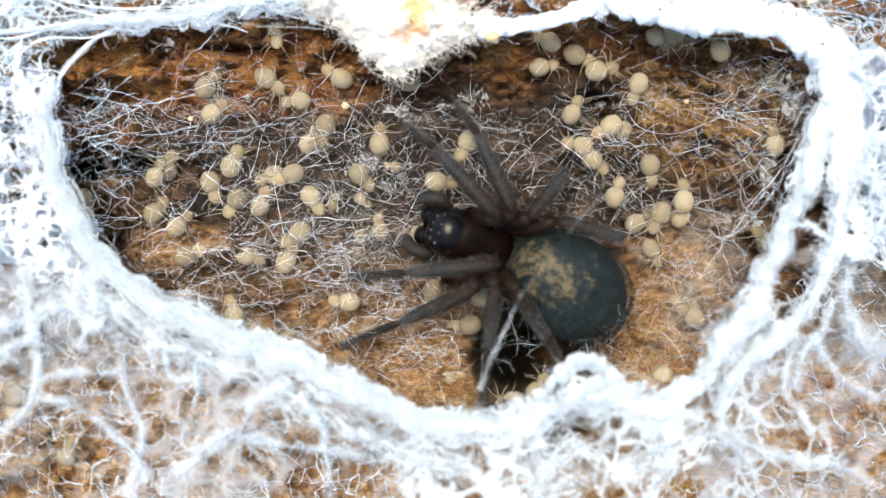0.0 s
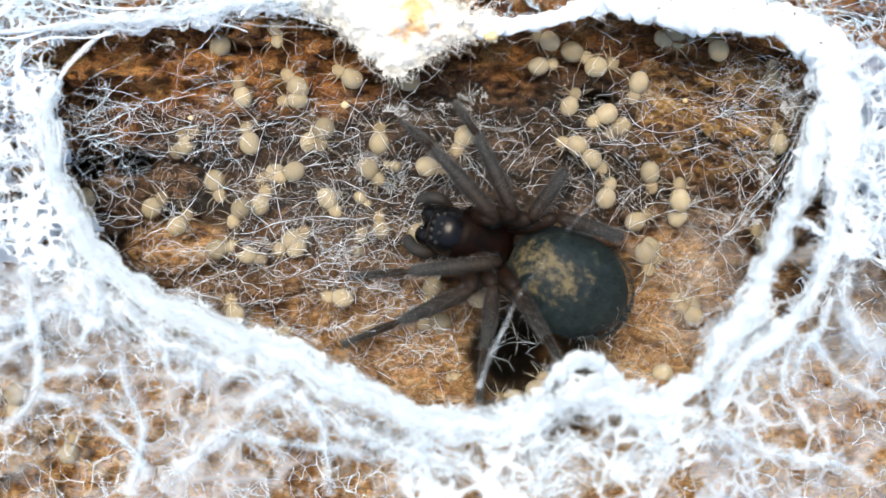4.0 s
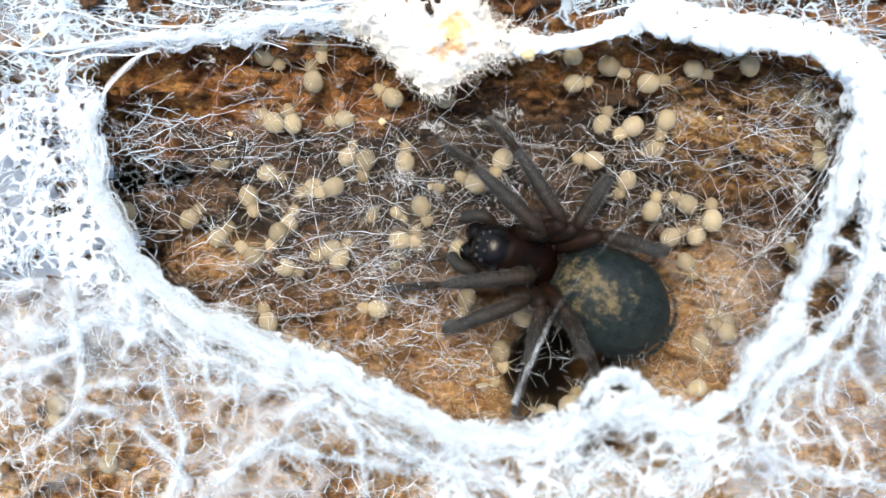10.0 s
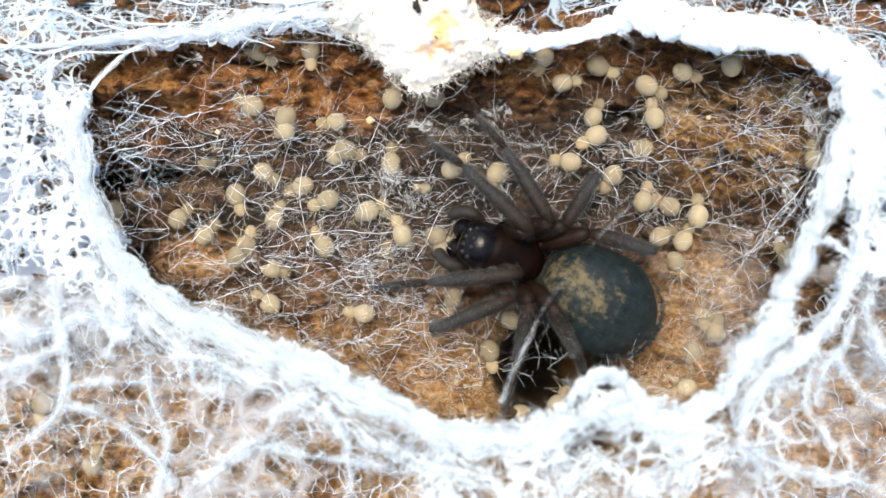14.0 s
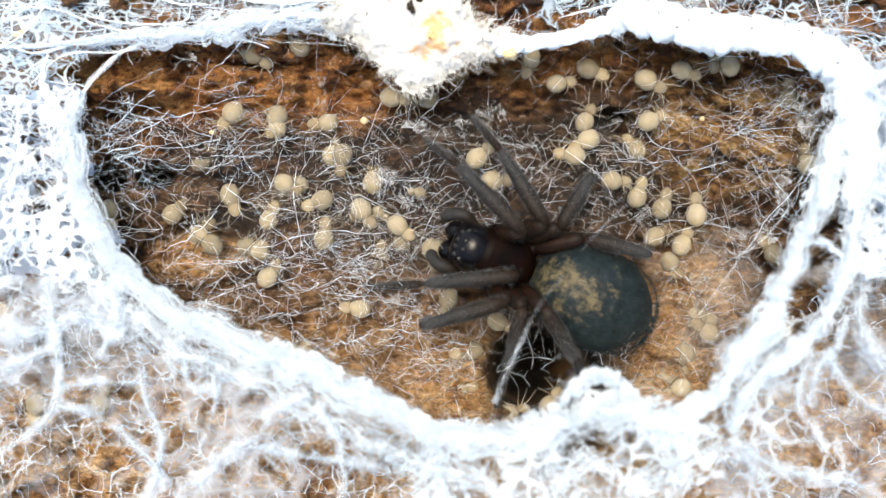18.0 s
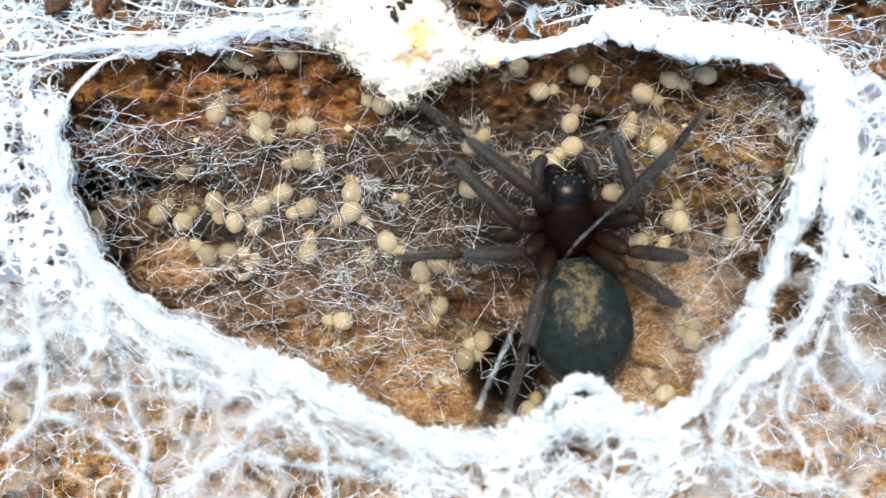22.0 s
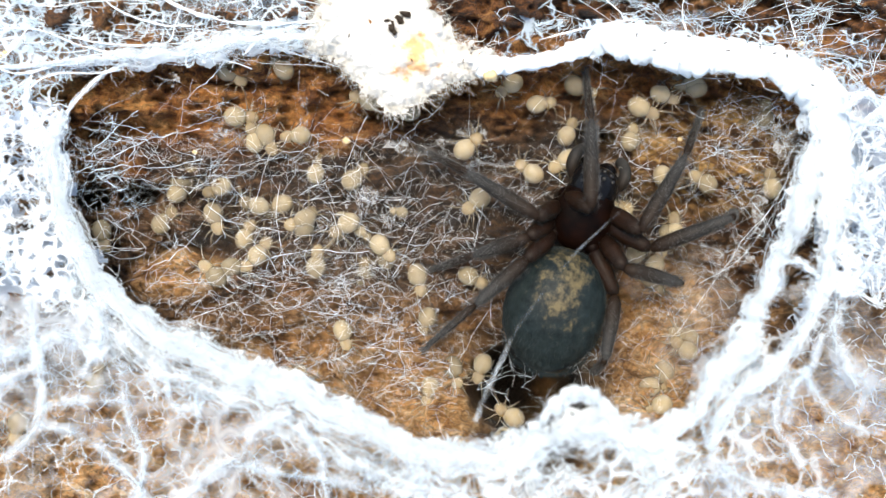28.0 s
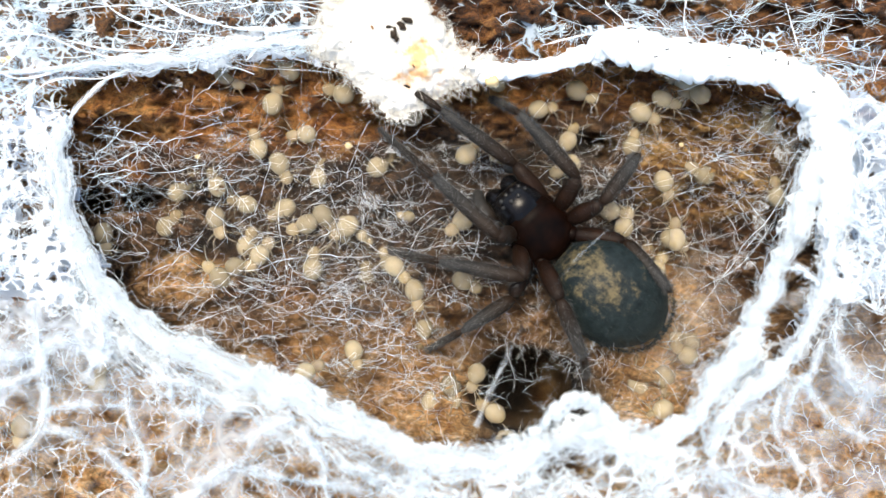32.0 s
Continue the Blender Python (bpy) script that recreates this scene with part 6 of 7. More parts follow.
    brood(-0.9, 1.02, [(0, -3.78, 7.72, 150), (1, -3.51, 7.90, 150), (3, -3.64, 7.65, 150), (3.5, -3.34, 7.68, 150), (5.5, -3.18, 7.57, 150), (7, -3.29, 7.64, 150), (8, -3.08, 7.58, 150), (13, -3.08, 7.54, 150), (14, -2.49, 7.46, 70), (14.5, -2.41, 7.73, -8), (16.5, -2.54, 7.54, -8), (18, -2.28, 7.53, -8), (19, -2.27, 7.56, 72), (20, -2.24, 7.54, 152), (21, -2.22, 7.71, 164), (22, -1.91, 7.53, 164), (23, -2.55, 7.71, 85), (24, -2.49, 8.43, 85), (27.5, -2.39, 8.38, 85), (28, -2.41, 8.37, 163), (29, -2.42, 8.41, 163), (31, -3.00, 8.71, 163), (32, -3.87, 8.97, 163)])
    brood(-1.6, 0.98, [(0, -0.43, 7.59, -173), (20, -0.44, 7.55, -173), (23, -0.45, 7.90, -173), (32, -0.45, 7.90, -173)])
    brood(-0.9, 1.04, [(0, -4.60, 5.43, -105), (1, -4.59, 5.23, -105), (2, -4.69, 5.42, -105), (3, -4.39, 5.36, -105), (3.5, -4.68, 5.21, -105), (6, -4.52, 5.28, -105), (7, -4.76, 4.37, -105), (8, -4.66, 4.41, -105), (9, -4.33, 4.53, -105), (12, -4.79, 4.26, -90), (13, -4.45, 4.67, -90), (14, -4.81, 4.88, -18), (14.5, -4.08, 4.65, -18), (16.5, -4.31, 4.87, -18), (17, -4.76, 5.09, -18), (18, -4.69, 4.69, -98), (19, -4.64, 4.93, -144), (20, -4.26, 5.25, -144), (21, -5.31, 4.49, -207), (22, -5.92, 4.81, -168), (23, -6.70, 4.64, -168), (24, -6.79, 4.20, -88), (25.5, -6.26, 3.04, -65), (27.5, -5.55, 1.50, 15), (28, -5.74, 2.06, 64), (29, -5.23, 3.09, -16), (30, -4.79, 2.51, -52), (31, -4.77, 2.60, -52), (32, -4.90, 2.86, -52)])
    brood(-0.9, 0.95, [(0, -12.97, 2.94, 66), (1, -12.59, 3.80, 66), (3.5, -11.53, 4.50, 66), (5.5, -11.30, 4.47, -14), (6, -10.96, 4.34, -15), (7, -9.62, 3.98, -15), (8, -9.38, 3.81, -15), (9, -9.40, 3.81, -15), (11, -9.12, 3.80, -13), (12, -8.61, 3.92, -13), (13, -8.69, 4.07, -13), (14, -8.94, 3.81, -31), (14.5, -8.92, 3.88, -31), (16.5, -7.88, 3.24, -31), (17, -7.77, 3.36, -31), (18, -7.61, 3.27, -27), (19, -7.23, 3.33, -27), (20, -6.50, 2.97, -107), (21, -7.11, 2.99, -153), (22, -7.95, 2.57, -153), (23, -7.74, 2.18, -153), (24, -7.68, 2.04, -153), (25, -7.93, 2.41, -153), (27.5, -7.98, 2.84, -195), (28, -8.00, 3.11, -195), (29, -8.01, 3.31, -195), (30, -8.77, 3.51, -195), (31, -8.89, 3.30, -195), (32, -8.73, 3.42, -195)])
    brood(-1.6, 1.05, [(0, -10.36, 2.71, -72), (1, -10.15, 2.58, -72), (2, -10.15, 2.57, -72), (3.5, -10.12, 2.74, -72), (5.5, -10.39, 2.70, -72), (32, -10.38, 2.75, -72)])
    brood(-0.9, 1.01, [(0, -6.19, 3.06, -158), (1, -6.18, 3.28, -158), (2, -6.32, 3.39, -158), (3.5, -6.15, 3.14, -158), (5.5, -6.16, 3.11, -158), (7, -5.88, 3.23, -158), (8, -6.09, 2.79, -158), (9, -6.43, 2.89, -158), (10, -6.03, 3.13, -158), (11, -6.20, 2.94, -158), (12, -5.74, 2.89, -158), (13, -6.08, 2.70, -158), (14, -5.69, 2.43, -158), (32, -5.69, 2.43, -158)])
    brood(-0.9, 1.06, [(0, -6.61, -1.27, 63), (1, -6.52, -1.14, 63), (2, -6.40, -0.69, 63), (3, -6.11, -0.68, 63), (3.5, -6.10, -0.61, 63), (5.5, -6.15, -0.53, 63), (7, -6.26, -0.31, 63), (9, -5.87, -0.30, 63), (10, -5.78, -0.45, 63), (11, -5.98, -0.38, 63), (12, -5.56, -0.02, 63), (13, -4.88, 1.33, 90), (14, -3.74, 1.87, 25), (14.5, -3.78, 1.99, 25), (16.5, -3.97, 1.82, 25), (17, -3.77, 2.07, 25), (18, -3.78, 1.98, -55), (19, -3.39, 2.17, -135), (20, -3.35, 2.33, -145), (21, -3.81, 2.00, -145), (22, -3.51, 2.22, -145), (23, -3.34, 2.21, -145), (24, -3.49, 2.24, -145), (31, -3.56, 2.26, -145), (32, -3.64, 2.34, -145)])
    brood(-0.9, 1.00, [(0, -5.35, 1.95, -58), (1, -5.30, 2.09, -58), (2, -5.06, 2.28, -58), (3, -5.06, 2.12, -58), (3.5, -4.75, 1.98, -58), (5.5, -4.38, 1.38, -58), (6, -4.39, 1.48, -32), (7, -3.81, 1.13, -32), (8, -4.22, 0.80, -32), (9, -4.37, 0.54, -3), (10, -2.76, 0.45, -3), (11, -2.89, 0.10, -3), (12, -2.95, 0.23, 44), (13, -2.53, 0.64, 112), (14, -2.02, 0.66, 112), (14.5, -2.12, 1.05, 112), (16.5, -2.03, 1.13, 112), (17, -2.00, 1.15, 32), (18, -1.96, 1.19, -40), (20, -1.87, 1.26, -40), (21, -1.36, 0.84, -40), (22, -1.66, 0.70, -40), (23, -1.53, 0.65, -40), (25, -1.65, 0.57, -40), (27.5, -1.81, 0.85, -49), (28, -1.93, 1.16, -49), (29, -1.80, 1.31, -49), (30, -1.88, 1.17, -49), (31, -1.47, 0.69, -49), (32, -1.28, 0.30, -49)])
    brood(-0.9, 0.99, [(0, -2.97, 3.00, -47), (1, -2.61, 3.05, -47), (2, -2.58, 3.16, -47), (3, -2.62, 3.09, -47), (5.5, -2.23, 3.51, -47), (6, -2.41, 3.47, -47), (7, -2.00, 3.03, -47), (8, -2.23, 2.58, -47), (10, -1.67, 2.13, -67), (11, -1.30, 1.25, -67), (12, -0.85, 1.00, -67), (13, -1.07, 1.03, -72), (14, -0.30, 0.62, -28), (14.5, -0.27, 0.49, -28), (27.5, 2.40, -0.54, -28), (28, 2.50, -0.41, -28), (29, 2.16, -0.34, -28), (32, 2.15, -0.40, -28)])
    brood(-0.9, 1.04, [(0, 0.82, 2.63, -6), (1, 0.88, 2.90, -6), (2, 0.70, 3.26, -6), (3, 0.32, 3.32, -6), (3.5, 0.29, 3.34, -6), (5.5, 1.02, 3.27, -6), (7, 0.90, 3.39, -6), (8, 0.96, 3.33, -6), (9, 1.02, 3.25, 74), (10, 1.01, 3.28, 154), (11, 0.86, 3.31, 172), (12, 0.18, 3.40, 172), (13, 0.13, 3.90, 92), (14, 0.48, 3.97, 41), (23, 2.60, 5.80, 41), (24, 2.35, 5.95, 41), (25, 2.31, 5.95, 41), (32, 2.33, 5.96, 41)])
    brood(-0.9, 1.07, [(0, 2.45, 4.62, -121), (2, 2.37, 4.66, -121), (3, 2.26, 4.80, -121), (7, 2.36, 4.75, -121), (8, 2.26, 4.60, -121), (9, 2.39, 4.47, -121), (10, 2.39, 4.48, -121), (12, 2.67, 4.09, -121), (13, 2.61, 4.03, -121), (14, 2.72, 3.75, -121), (14.5, 2.60, 3.58, -121), (16.5, 2.66, 3.53, -121), (17, 2.69, 3.53, -41), (18, 2.76, 3.40, 3), (19, 2.73, 3.46, 3), (20, 2.51, 3.33, 3), (21, 3.27, 3.36, 83), (22, 2.48, 3.38, 6), (23, 3.18, 3.45, 6), (25.5, 3.04, 3.47, 6), (27.5, 3.09, 3.51, -74), (28, 3.10, 3.50, -139), (29, 3.06, 3.50, -139), (30, 3.02, 3.47, -139), (31, 2.03, 2.60, -139), (32, 2.18, 2.65, -139)])
    brood(-1.6, 0.98, [(0, 6.04, 8.33, 11), (32, 6.04, 8.33, 11)])
    brood(-1.6, 1.07, [(0, 7.79, 8.92, -24), (1, 7.77, 8.81, -24), (2, 7.76, 8.97, -24), (6, 7.65, 9.07, -24), (7, 7.78, 9.18, -24), (14, 7.80, 9.16, -24), (16.5, 8.06, 8.99, -24), (17, 7.83, 9.17, -24), (18, 7.59, 9.08, -24), (20, 8.04, 9.23, -24), (21, 8.03, 9.13, -24), (24, 8.01, 9.29, -24), (32, 8.01, 9.29, -24)])
    brood(-0.9, 1.06, [(0, 8.79, 8.03, 12), (3.5, 8.79, 8.15, 12), (6, 9.05, 8.26, 12), (7, 9.01, 8.11, 12), (8, 9.61, 8.24, 12), (10, 9.68, 8.25, 12), (11, 10.15, 8.29, -26), (12, 10.33, 8.20, -26), (13, 10.15, 8.10, -26), (14, 10.15, 8.09, -26), (14.5, 10.30, 8.24, -26), (17, 10.18, 8.53, -26), (20, 11.14, 8.13, -26), (32, 11.14, 8.13, -26)])
    brood(-0.9, 0.95, [(0, 11.75, 9.72, -22), (1, 11.74, 9.65, -22), (2, 11.94, 9.46, -22), (3.5, 12.19, 9.57, -22), (8, 12.34, 9.34, -22), (9, 12.09, 8.98, -22), (11, 11.92, 8.93, -22), (14.5, 11.97, 8.75, -22), (16.5, 12.17, 8.91, -22), (19, 12.21, 8.90, -22), (20, 12.22, 8.74, -22), (21, 12.49, 8.80, -22), (22, 12.53, 8.83, -22), (23, 12.23, 8.74, -22), (32, 12.26, 8.82, -22)])
    brood(-0.9, 1.02, [(0, 12.57, 9.75, -16), (3.5, 12.66, 9.83, -16), (7, 13.13, 9.84, -16), (8, 13.43, 9.93, -16), (9, 13.63, 9.82, -16), (12, 13.89, 9.78, -16), (17, 13.89, 9.73, -16), (18, 13.87, 9.83, -96), (19, 13.90, 9.77, -176), (21, 13.92, 9.84, -190), (22, 13.23, 9.96, -190), (23, 13.41, 9.87, -190), (24, 13.55, 9.44, -190), (30, 14.09, 9.03, -190), (32, 14.10, 9.00, -190)])
    brood(-0.9, 1.03, [(0, 14.88, 8.98, 112), (8, 14.84, 8.93, 112), (9, 14.82, 9.09, 112), (10, 14.67, 9.09, 112), (11, 14.71, 9.15, 112), (13, 14.26, 9.04, 112), (16.5, 14.54, 9.12, 112), (19, 14.55, 9.16, 112), (21, 14.31, 9.23, 112), (22, 14.27, 9.05, 162), (23, 14.06, 9.00, 162), (24, 14.07, 8.96, 162), (25, 13.85, 9.20, 162), (29, 13.93, 9.29, 162), (30, 13.96, 9.47, 162), (31, 13.38, 9.66, 162), (32, 13.40, 9.66, 162)])
    brood(-0.9, 1.06, [(0, 9.50, 5.34, -151), (1, 9.71, 5.57, -151), (2, 9.39, 5.81, -151), (3.5, 9.33, 5.88, -151), (6, 9.29, 5.65, -151), (7, 9.34, 5.72, -151), (8, 8.94, 5.88, -151), (9, 8.87, 6.12, -151), (10, 8.90, 6.10, -151), (12, 8.02, 6.01, -151), (13, 7.92, 6.04, -151), (14.5, 7.56, 5.46, -151), (32, 7.56, 5.46, -151)])
    brood(-0.9, 1.02, [(0, 10.84, 7.38, -108), (5.5, 10.92, 7.40, -108), (7, 10.85, 7.34, -108), (8, 10.63, 6.68, -108), (9, 10.54, 6.36, -108), (10, 10.54, 6.40, -108), (11, 10.41, 6.31, -188), (12, 10.55, 6.48, -260), (16.5, 10.53, 6.45, -260), (17, 10.57, 6.41, -335), (20, 10.45, 6.32, -335), (21, 11.07, 6.60, -415), (22, 11.86, 5.49, -426), (23, 12.16, 4.82, -426), (24, 12.35, 4.62, -426), (32, 12.30, 4.64, -426)])
    brood(-1.6, 0.95, [(0, 10.10, 5.15, -151), (1, 10.13, 5.40, -151), (2, 10.12, 5.24, -151), (7, 10.10, 5.37, -151), (8, 10.05, 5.00, -151), (17, 10.05, 4.98, -151), (18, 10.04, 4.98, -231), (19, 10.08, 4.95, -287), (20, 10.02, 5.00, -287), (21, 10.12, 5.03, -287), (22, 10.52, 6.36, -287), (23, 10.73, 6.43, -287), (32, 10.77, 6.45, -287)])
    brood(-0.9, 1.00, [(0, 8.08, 4.32, 168), (3.5, 7.95, 4.31, 168), (5.5, 7.29, 4.44, 168), (10, 6.92, 4.40, 171), (12, 6.52, 4.40, 171), (14.5, 6.32, 4.27, 171), (17, 6.52, 4.61, 171), (18, 6.85, 4.65, 171), (19, 6.79, 4.80, 171), (20, 7.22, 4.45, 171), (23, 6.03, 4.71, 145), (24, 5.85, 4.73, 145), (30, 5.73, 4.74, 145), (31, 3.93, 6.01, 145), (32, 3.93, 6.01, 145)])
    brood(-0.9, 1.00, [(0, 9.65, 1.80, 72), (1, 9.26, 1.81, 72), (2, 9.19, 1.88, 72), (5.5, 9.59, 1.58, 72), (6, 9.91, 1.66, 72), (7, 9.75, 1.71, 72), (8, 9.85, 1.70, 72), (9, 9.86, 1.86, 72), (11, 9.79, 1.88, 72), (13, 9.89, 2.06, 72), (14, 9.97, 2.33, 72), (16.5, 10.10, 2.32, 72), (18, 9.99, 2.59, 72), (19, 9.86, 2.25, 72), (20, 9.81, 2.39, 72), (21, 10.25, 2.22, 72), (22, 10.32, 2.30, 72), (32, 10.32, 2.30, 72)])
    brood(-0.9, 1.00, [(0, 11.37, 3.36, -81), (1, 11.49, 2.57, -81), (2, 11.43, 2.93, -81), (6, 11.42, 2.94, -81), (7, 11.29, 2.76, -81), (8, 11.58, 2.32, -161), (9, 11.70, 2.22, -209), (10, 11.56, 2.21, -209), (11, 11.25, 2.27, -209), (12, 11.40, 2.24, -209), (13, 11.14, 2.06, -209), (14, 11.26, 2.07, -209), (17, 11.25, 2.02, -209), (18, 11.20, 2.03, -289), (19, 11.20, 2.03, -369), (20, 11.20, 2.13, -388), (21, 11.54, 2.30, -388), (22, 12.59, 1.76, -388), (32, 12.64, 1.71, -388)])
    brood(-0.9, 1.06, [(0, 12.99, 1.56, 90), (6, 12.83, 1.55, 90), (9, 12.80, 1.40, 90), (14, 12.64, 1.59, 90), (14.5, 12.87, 1.69, 90), (32, 12.87, 1.69, 90)])
    brood(-0.9, 0.98, [(0, 17.60, 4.30, 101), (3.5, 17.87, 4.32, 101), (7, 17.78, 4.30, 101), (8, 17.99, 4.25, 101), (10, 18.19, 4.35, 101), (11, 18.35, 4.23, 101), (13, 18.42, 4.41, 101), (17, 18.41, 4.17, 101), (18, 18.44, 4.23, 101), (19, 18.66, 4.15, 101), (22, 18.64, 4.18, 101), (23, 18.43, 4.12, 101), (25.5, 18.41, 4.15, 101), (27.5, 17.97, 4.01, 101), (29, 17.82, 4.04, 101), (30, 17.93, 4.01, 101), (31, 17.87, 3.88, 101), (32, 18.06, 3.89, 101)])
    brood(-1.6, 0.96, [(0, 17.81, 7.63, 90), (32, 17.81, 7.63, 90)])
    brood(-0.9, 1.00, [(0, -16.39, 1.87, -80), (14.5, -16.33, 1.87, -80), (17, -16.41, 1.95, -80), (19, -16.12, 1.83, -80), (23, -16.02, 1.77, -80), (25.5, -15.83, 1.84, -80), (28, -15.80, 1.85, -80), (30, -16.01, 1.95, -80), (32, -15.87, 1.93, -80)])
    brood(-1.6, 1.02, [(0, -13.20, 1.18, 45), (10, -13.38, 1.57, 45), (16.5, -13.25, 1.46, 45), (17, -13.36, 1.59, 45), (18, -13.29, 1.74, 45), (19, -13.03, 2.03, 45), (22, -13.19, 2.13, 45), (24, -13.12, 2.04, 45), (28, -13.00, 2.22, 45), (30, -12.91, 2.15, 45), (32, -12.88, 2.30, 45)])
    brood(-0.9, 1.06, [(0, -5.92, 0.21, -143), (1, -5.91, 0.21, -143), (2, -6.44, -0.18, -143), (3.5, -6.31, -0.23, -143), (7, -6.24, -0.11, -143), (10, -6.17, -0.02, -160), (11, -6.28, 0.01, -160), (12, -6.03, 0.15, -160), (13, -5.95, 0.22, -160), (14, -5.89, 0.11, -240), (14.5, -5.58, 0.11, -276), (16.5, -5.51, 0.83, -276), (17, -5.40, 0.40, -276), (18, -5.63, 0.51, -276), (19, -5.42, 0.53, -276), (20, -5.16, 0.34, -276), (21, -5.66, 0.16, -276), (22, -5.63, 0.19, -276), (23, -5.42, 0.14, -276), (25, -5.42, 0.11, -276), (25.5, -5.30, 0.17, -276), (27.5, -5.41, -0.02, -276), (28, -5.13, 0.03, -276), (30, -5.39, -0.22, -276), (31, -5.42, -0.22, -276), (32, -5.41, 0.17, -276)])
    brood(-0.9, 1.01, [(0, -9.14, -3.88, 108), (1, -9.14, -3.94, 108), (2, -9.10, -3.82, 108), (6, -9.18, -3.98, 108), (8, -9.46, -3.79, 108), (10, -9.34, -3.64, 108), (11, -9.21, -3.89, 108), (12, -9.34, -3.58, 108), (13, -9.25, -3.04, 108), (14, -8.60, -2.73, 151), (14.5, -9.10, -2.46, 71), (16.5, -8.52, -1.57, 57), (17, -8.37, -1.49, 57), (18, -8.42, -1.42, 57), (19, -8.65, -1.23, 93), (20, -8.82, -1.30, 93), (21, -8.78, -1.30, 93), (22, -8.81, -0.71, 48), (23, -8.39, -0.24, 48), (24, -8.24, -0.08, 48), (25.5, -8.33, -0.08, 54), (27.5, -7.97, 0.41, 54), (28, -8.08, 0.63, 54), (29, -8.39, 0.53, 54), (30, -8.03, 0.82, 54), (31, -8.28, 0.74, 54), (32, -8.07, 0.86, 54)])
    brood(-0.9, 0.97, [(0, -3.49, -3.25, 175), (2, -3.57, -3.01, 175), (3, -3.83, -3.14, 175), (5.5, -3.78, -2.98, 175), (6, -3.79, -2.71, 175), (7, -4.07, -3.01, 175), (8, -3.87, -3.12, 175), (9, -3.85, -3.13, 175), (10, -3.84, -2.96, 175), (11, -3.92, -2.95, 175), (12, -3.89, -3.19, 175), (13, -4.07, -3.04, 175), (14, -3.91, -3.21, 175), (16.5, -3.88, -2.91, 175), (17, -3.60, -2.87, 175), (18, -3.82, -2.97, 175), (19, -4.08, -2.83, 175), (20, -3.99, -2.85, 175), (21, -4.03, -3.32, 175), (22, -3.90, -3.22, 175), (23, -3.74, -3.37, 255), (24, -3.81, -3.24, 286), (25, -3.78, -3.32, 286), (28, -3.79, -3.14, 286), (29, -3.48, -3.16, 286), (30, -3.36, -2.99, 286), (31, -3.51, -3.26, 286), (32, -3.32, -3.92, 286)])
    brood(-0.9, 1.06, [(0, 2.42, -4.42, -175), (1, 1.00, -4.54, -175), (2, 0.85, -4.50, -175), (3, 0.94, -4.29, -175), (5.5, 1.04, -4.83, -175), (6, 1.45, -4.90, -175), (7, 1.73, -5.08, -175), (8, 1.91, -5.02, -95), (9, 2.13, -5.23, -79), (10, 2.24, -5.09, -79), (11, 2.09, -5.07, -79), (12, 1.85, -4.82, -79), (13, 2.23, -5.18, -79), (14.5, 2.30, -5.03, -79), (16.5, 2.26, -4.85, -159), (17, 2.29, -4.98, -171), (18, 1.73, -5.08, -171), (19, 1.78, -5.08, -171), (20, 1.87, -4.92, -91), (21, 1.60, -5.09, -11), (22, 2.17, -5.13, 69), (23, 1.53, -4.94, 149), (24, 1.58, -4.89, 163), (25.5, 1.47, -4.95, 163), (27.5, 1.58, -4.80, 243), (28, 1.72, -5.01, 286), (29, 1.51, -4.94, 286), (30, 1.54, -4.95, 286), (31, 1.40, -5.12, 286), (32, 1.56, -5.70, 286)])
    brood(-0.9, 1.00, [(0, 1.16, -7.01, 7), (1, 1.02, -7.36, 7), (2, 1.00, -7.37, 7), (3.5, 1.00, -7.26, 7), (6, 1.26, -6.96, 7), (7, 1.54, -6.88, 7), (8, 1.33, -6.74, 7), (9, 1.39, -6.72, 7), (10, 1.20, -6.73, 7), (11, 1.18, -6.74, 7), (12, 1.51, -6.62, 7), (14, 0.94, -6.86, 7), (16.5, 0.89, -6.83, 7), (17, 1.04, -6.96, 7), (19, 1.00, -6.89, 7), (20, 1.01, -6.77, 7), (21, 1.25, -6.46, 7), (22, 1.05, -6.29, 7), (23, 0.97, -5.80, -73), (24, 1.06, -5.92, -101), (25, 1.02, -6.10, -101), (27.5, 0.54, -6.27, -101), (28, 0.59, -6.00, -101), (30, 0.59, -5.95, -101), (31, 0.70, -5.82, -101), (32, 0.56, -6.53, -101)])
    brood(-1.6, 1.00, [(0, 13.02, 0.80, 63), (3, 12.99, 0.80, 63), (6, 12.73, 0.67, 63), (8, 12.50, 0.75, 63), (12, 12.02, 0.49, 63), (19, 12.35, 0.14, 63), (20, 12.31, 0.10, 63), (21, 12.05, 0.11, 63), (32, 12.05, 0.11, 63)])
    brood(1.0, 1.03, [(0, -19.13, -7.40, -102), (32, -19.13, -7.40, -102)])
    brood(1.0, 1.04, [(0, -11.95, -4.21, -176), (1, -12.62, -4.26, -176), (2, -12.74, -4.19, -176), (3, -12.96, -4.06, -96), (3.5, -11.85, -4.36, -16), (5.5, -11.79, -4.26, -16), (6, -11.55, -4.32, -16), (7, -11.73, -4.29, -16), (8, -11.83, -3.99, -96), (9, -11.86, -4.04, -176), (10, -11.85, -4.20, -189), (12, -11.81, -4.16, -189), (13, -12.80, -4.01, -189), (14.5, -12.82, -4.07, -189), (17, -12.96, -3.77, -189), (18, -12.76, -3.96, -189), (19, -12.73, -3.97, -189), (23, -13.03, -3.84, -189), (25, -12.87, -4.01, -189), (27.5, -12.87, -4.03, -189), (29, -13.06, -3.87, -189), (31, -13.00, -3.88, -189), (32, -12.77, -4.02, -189)])
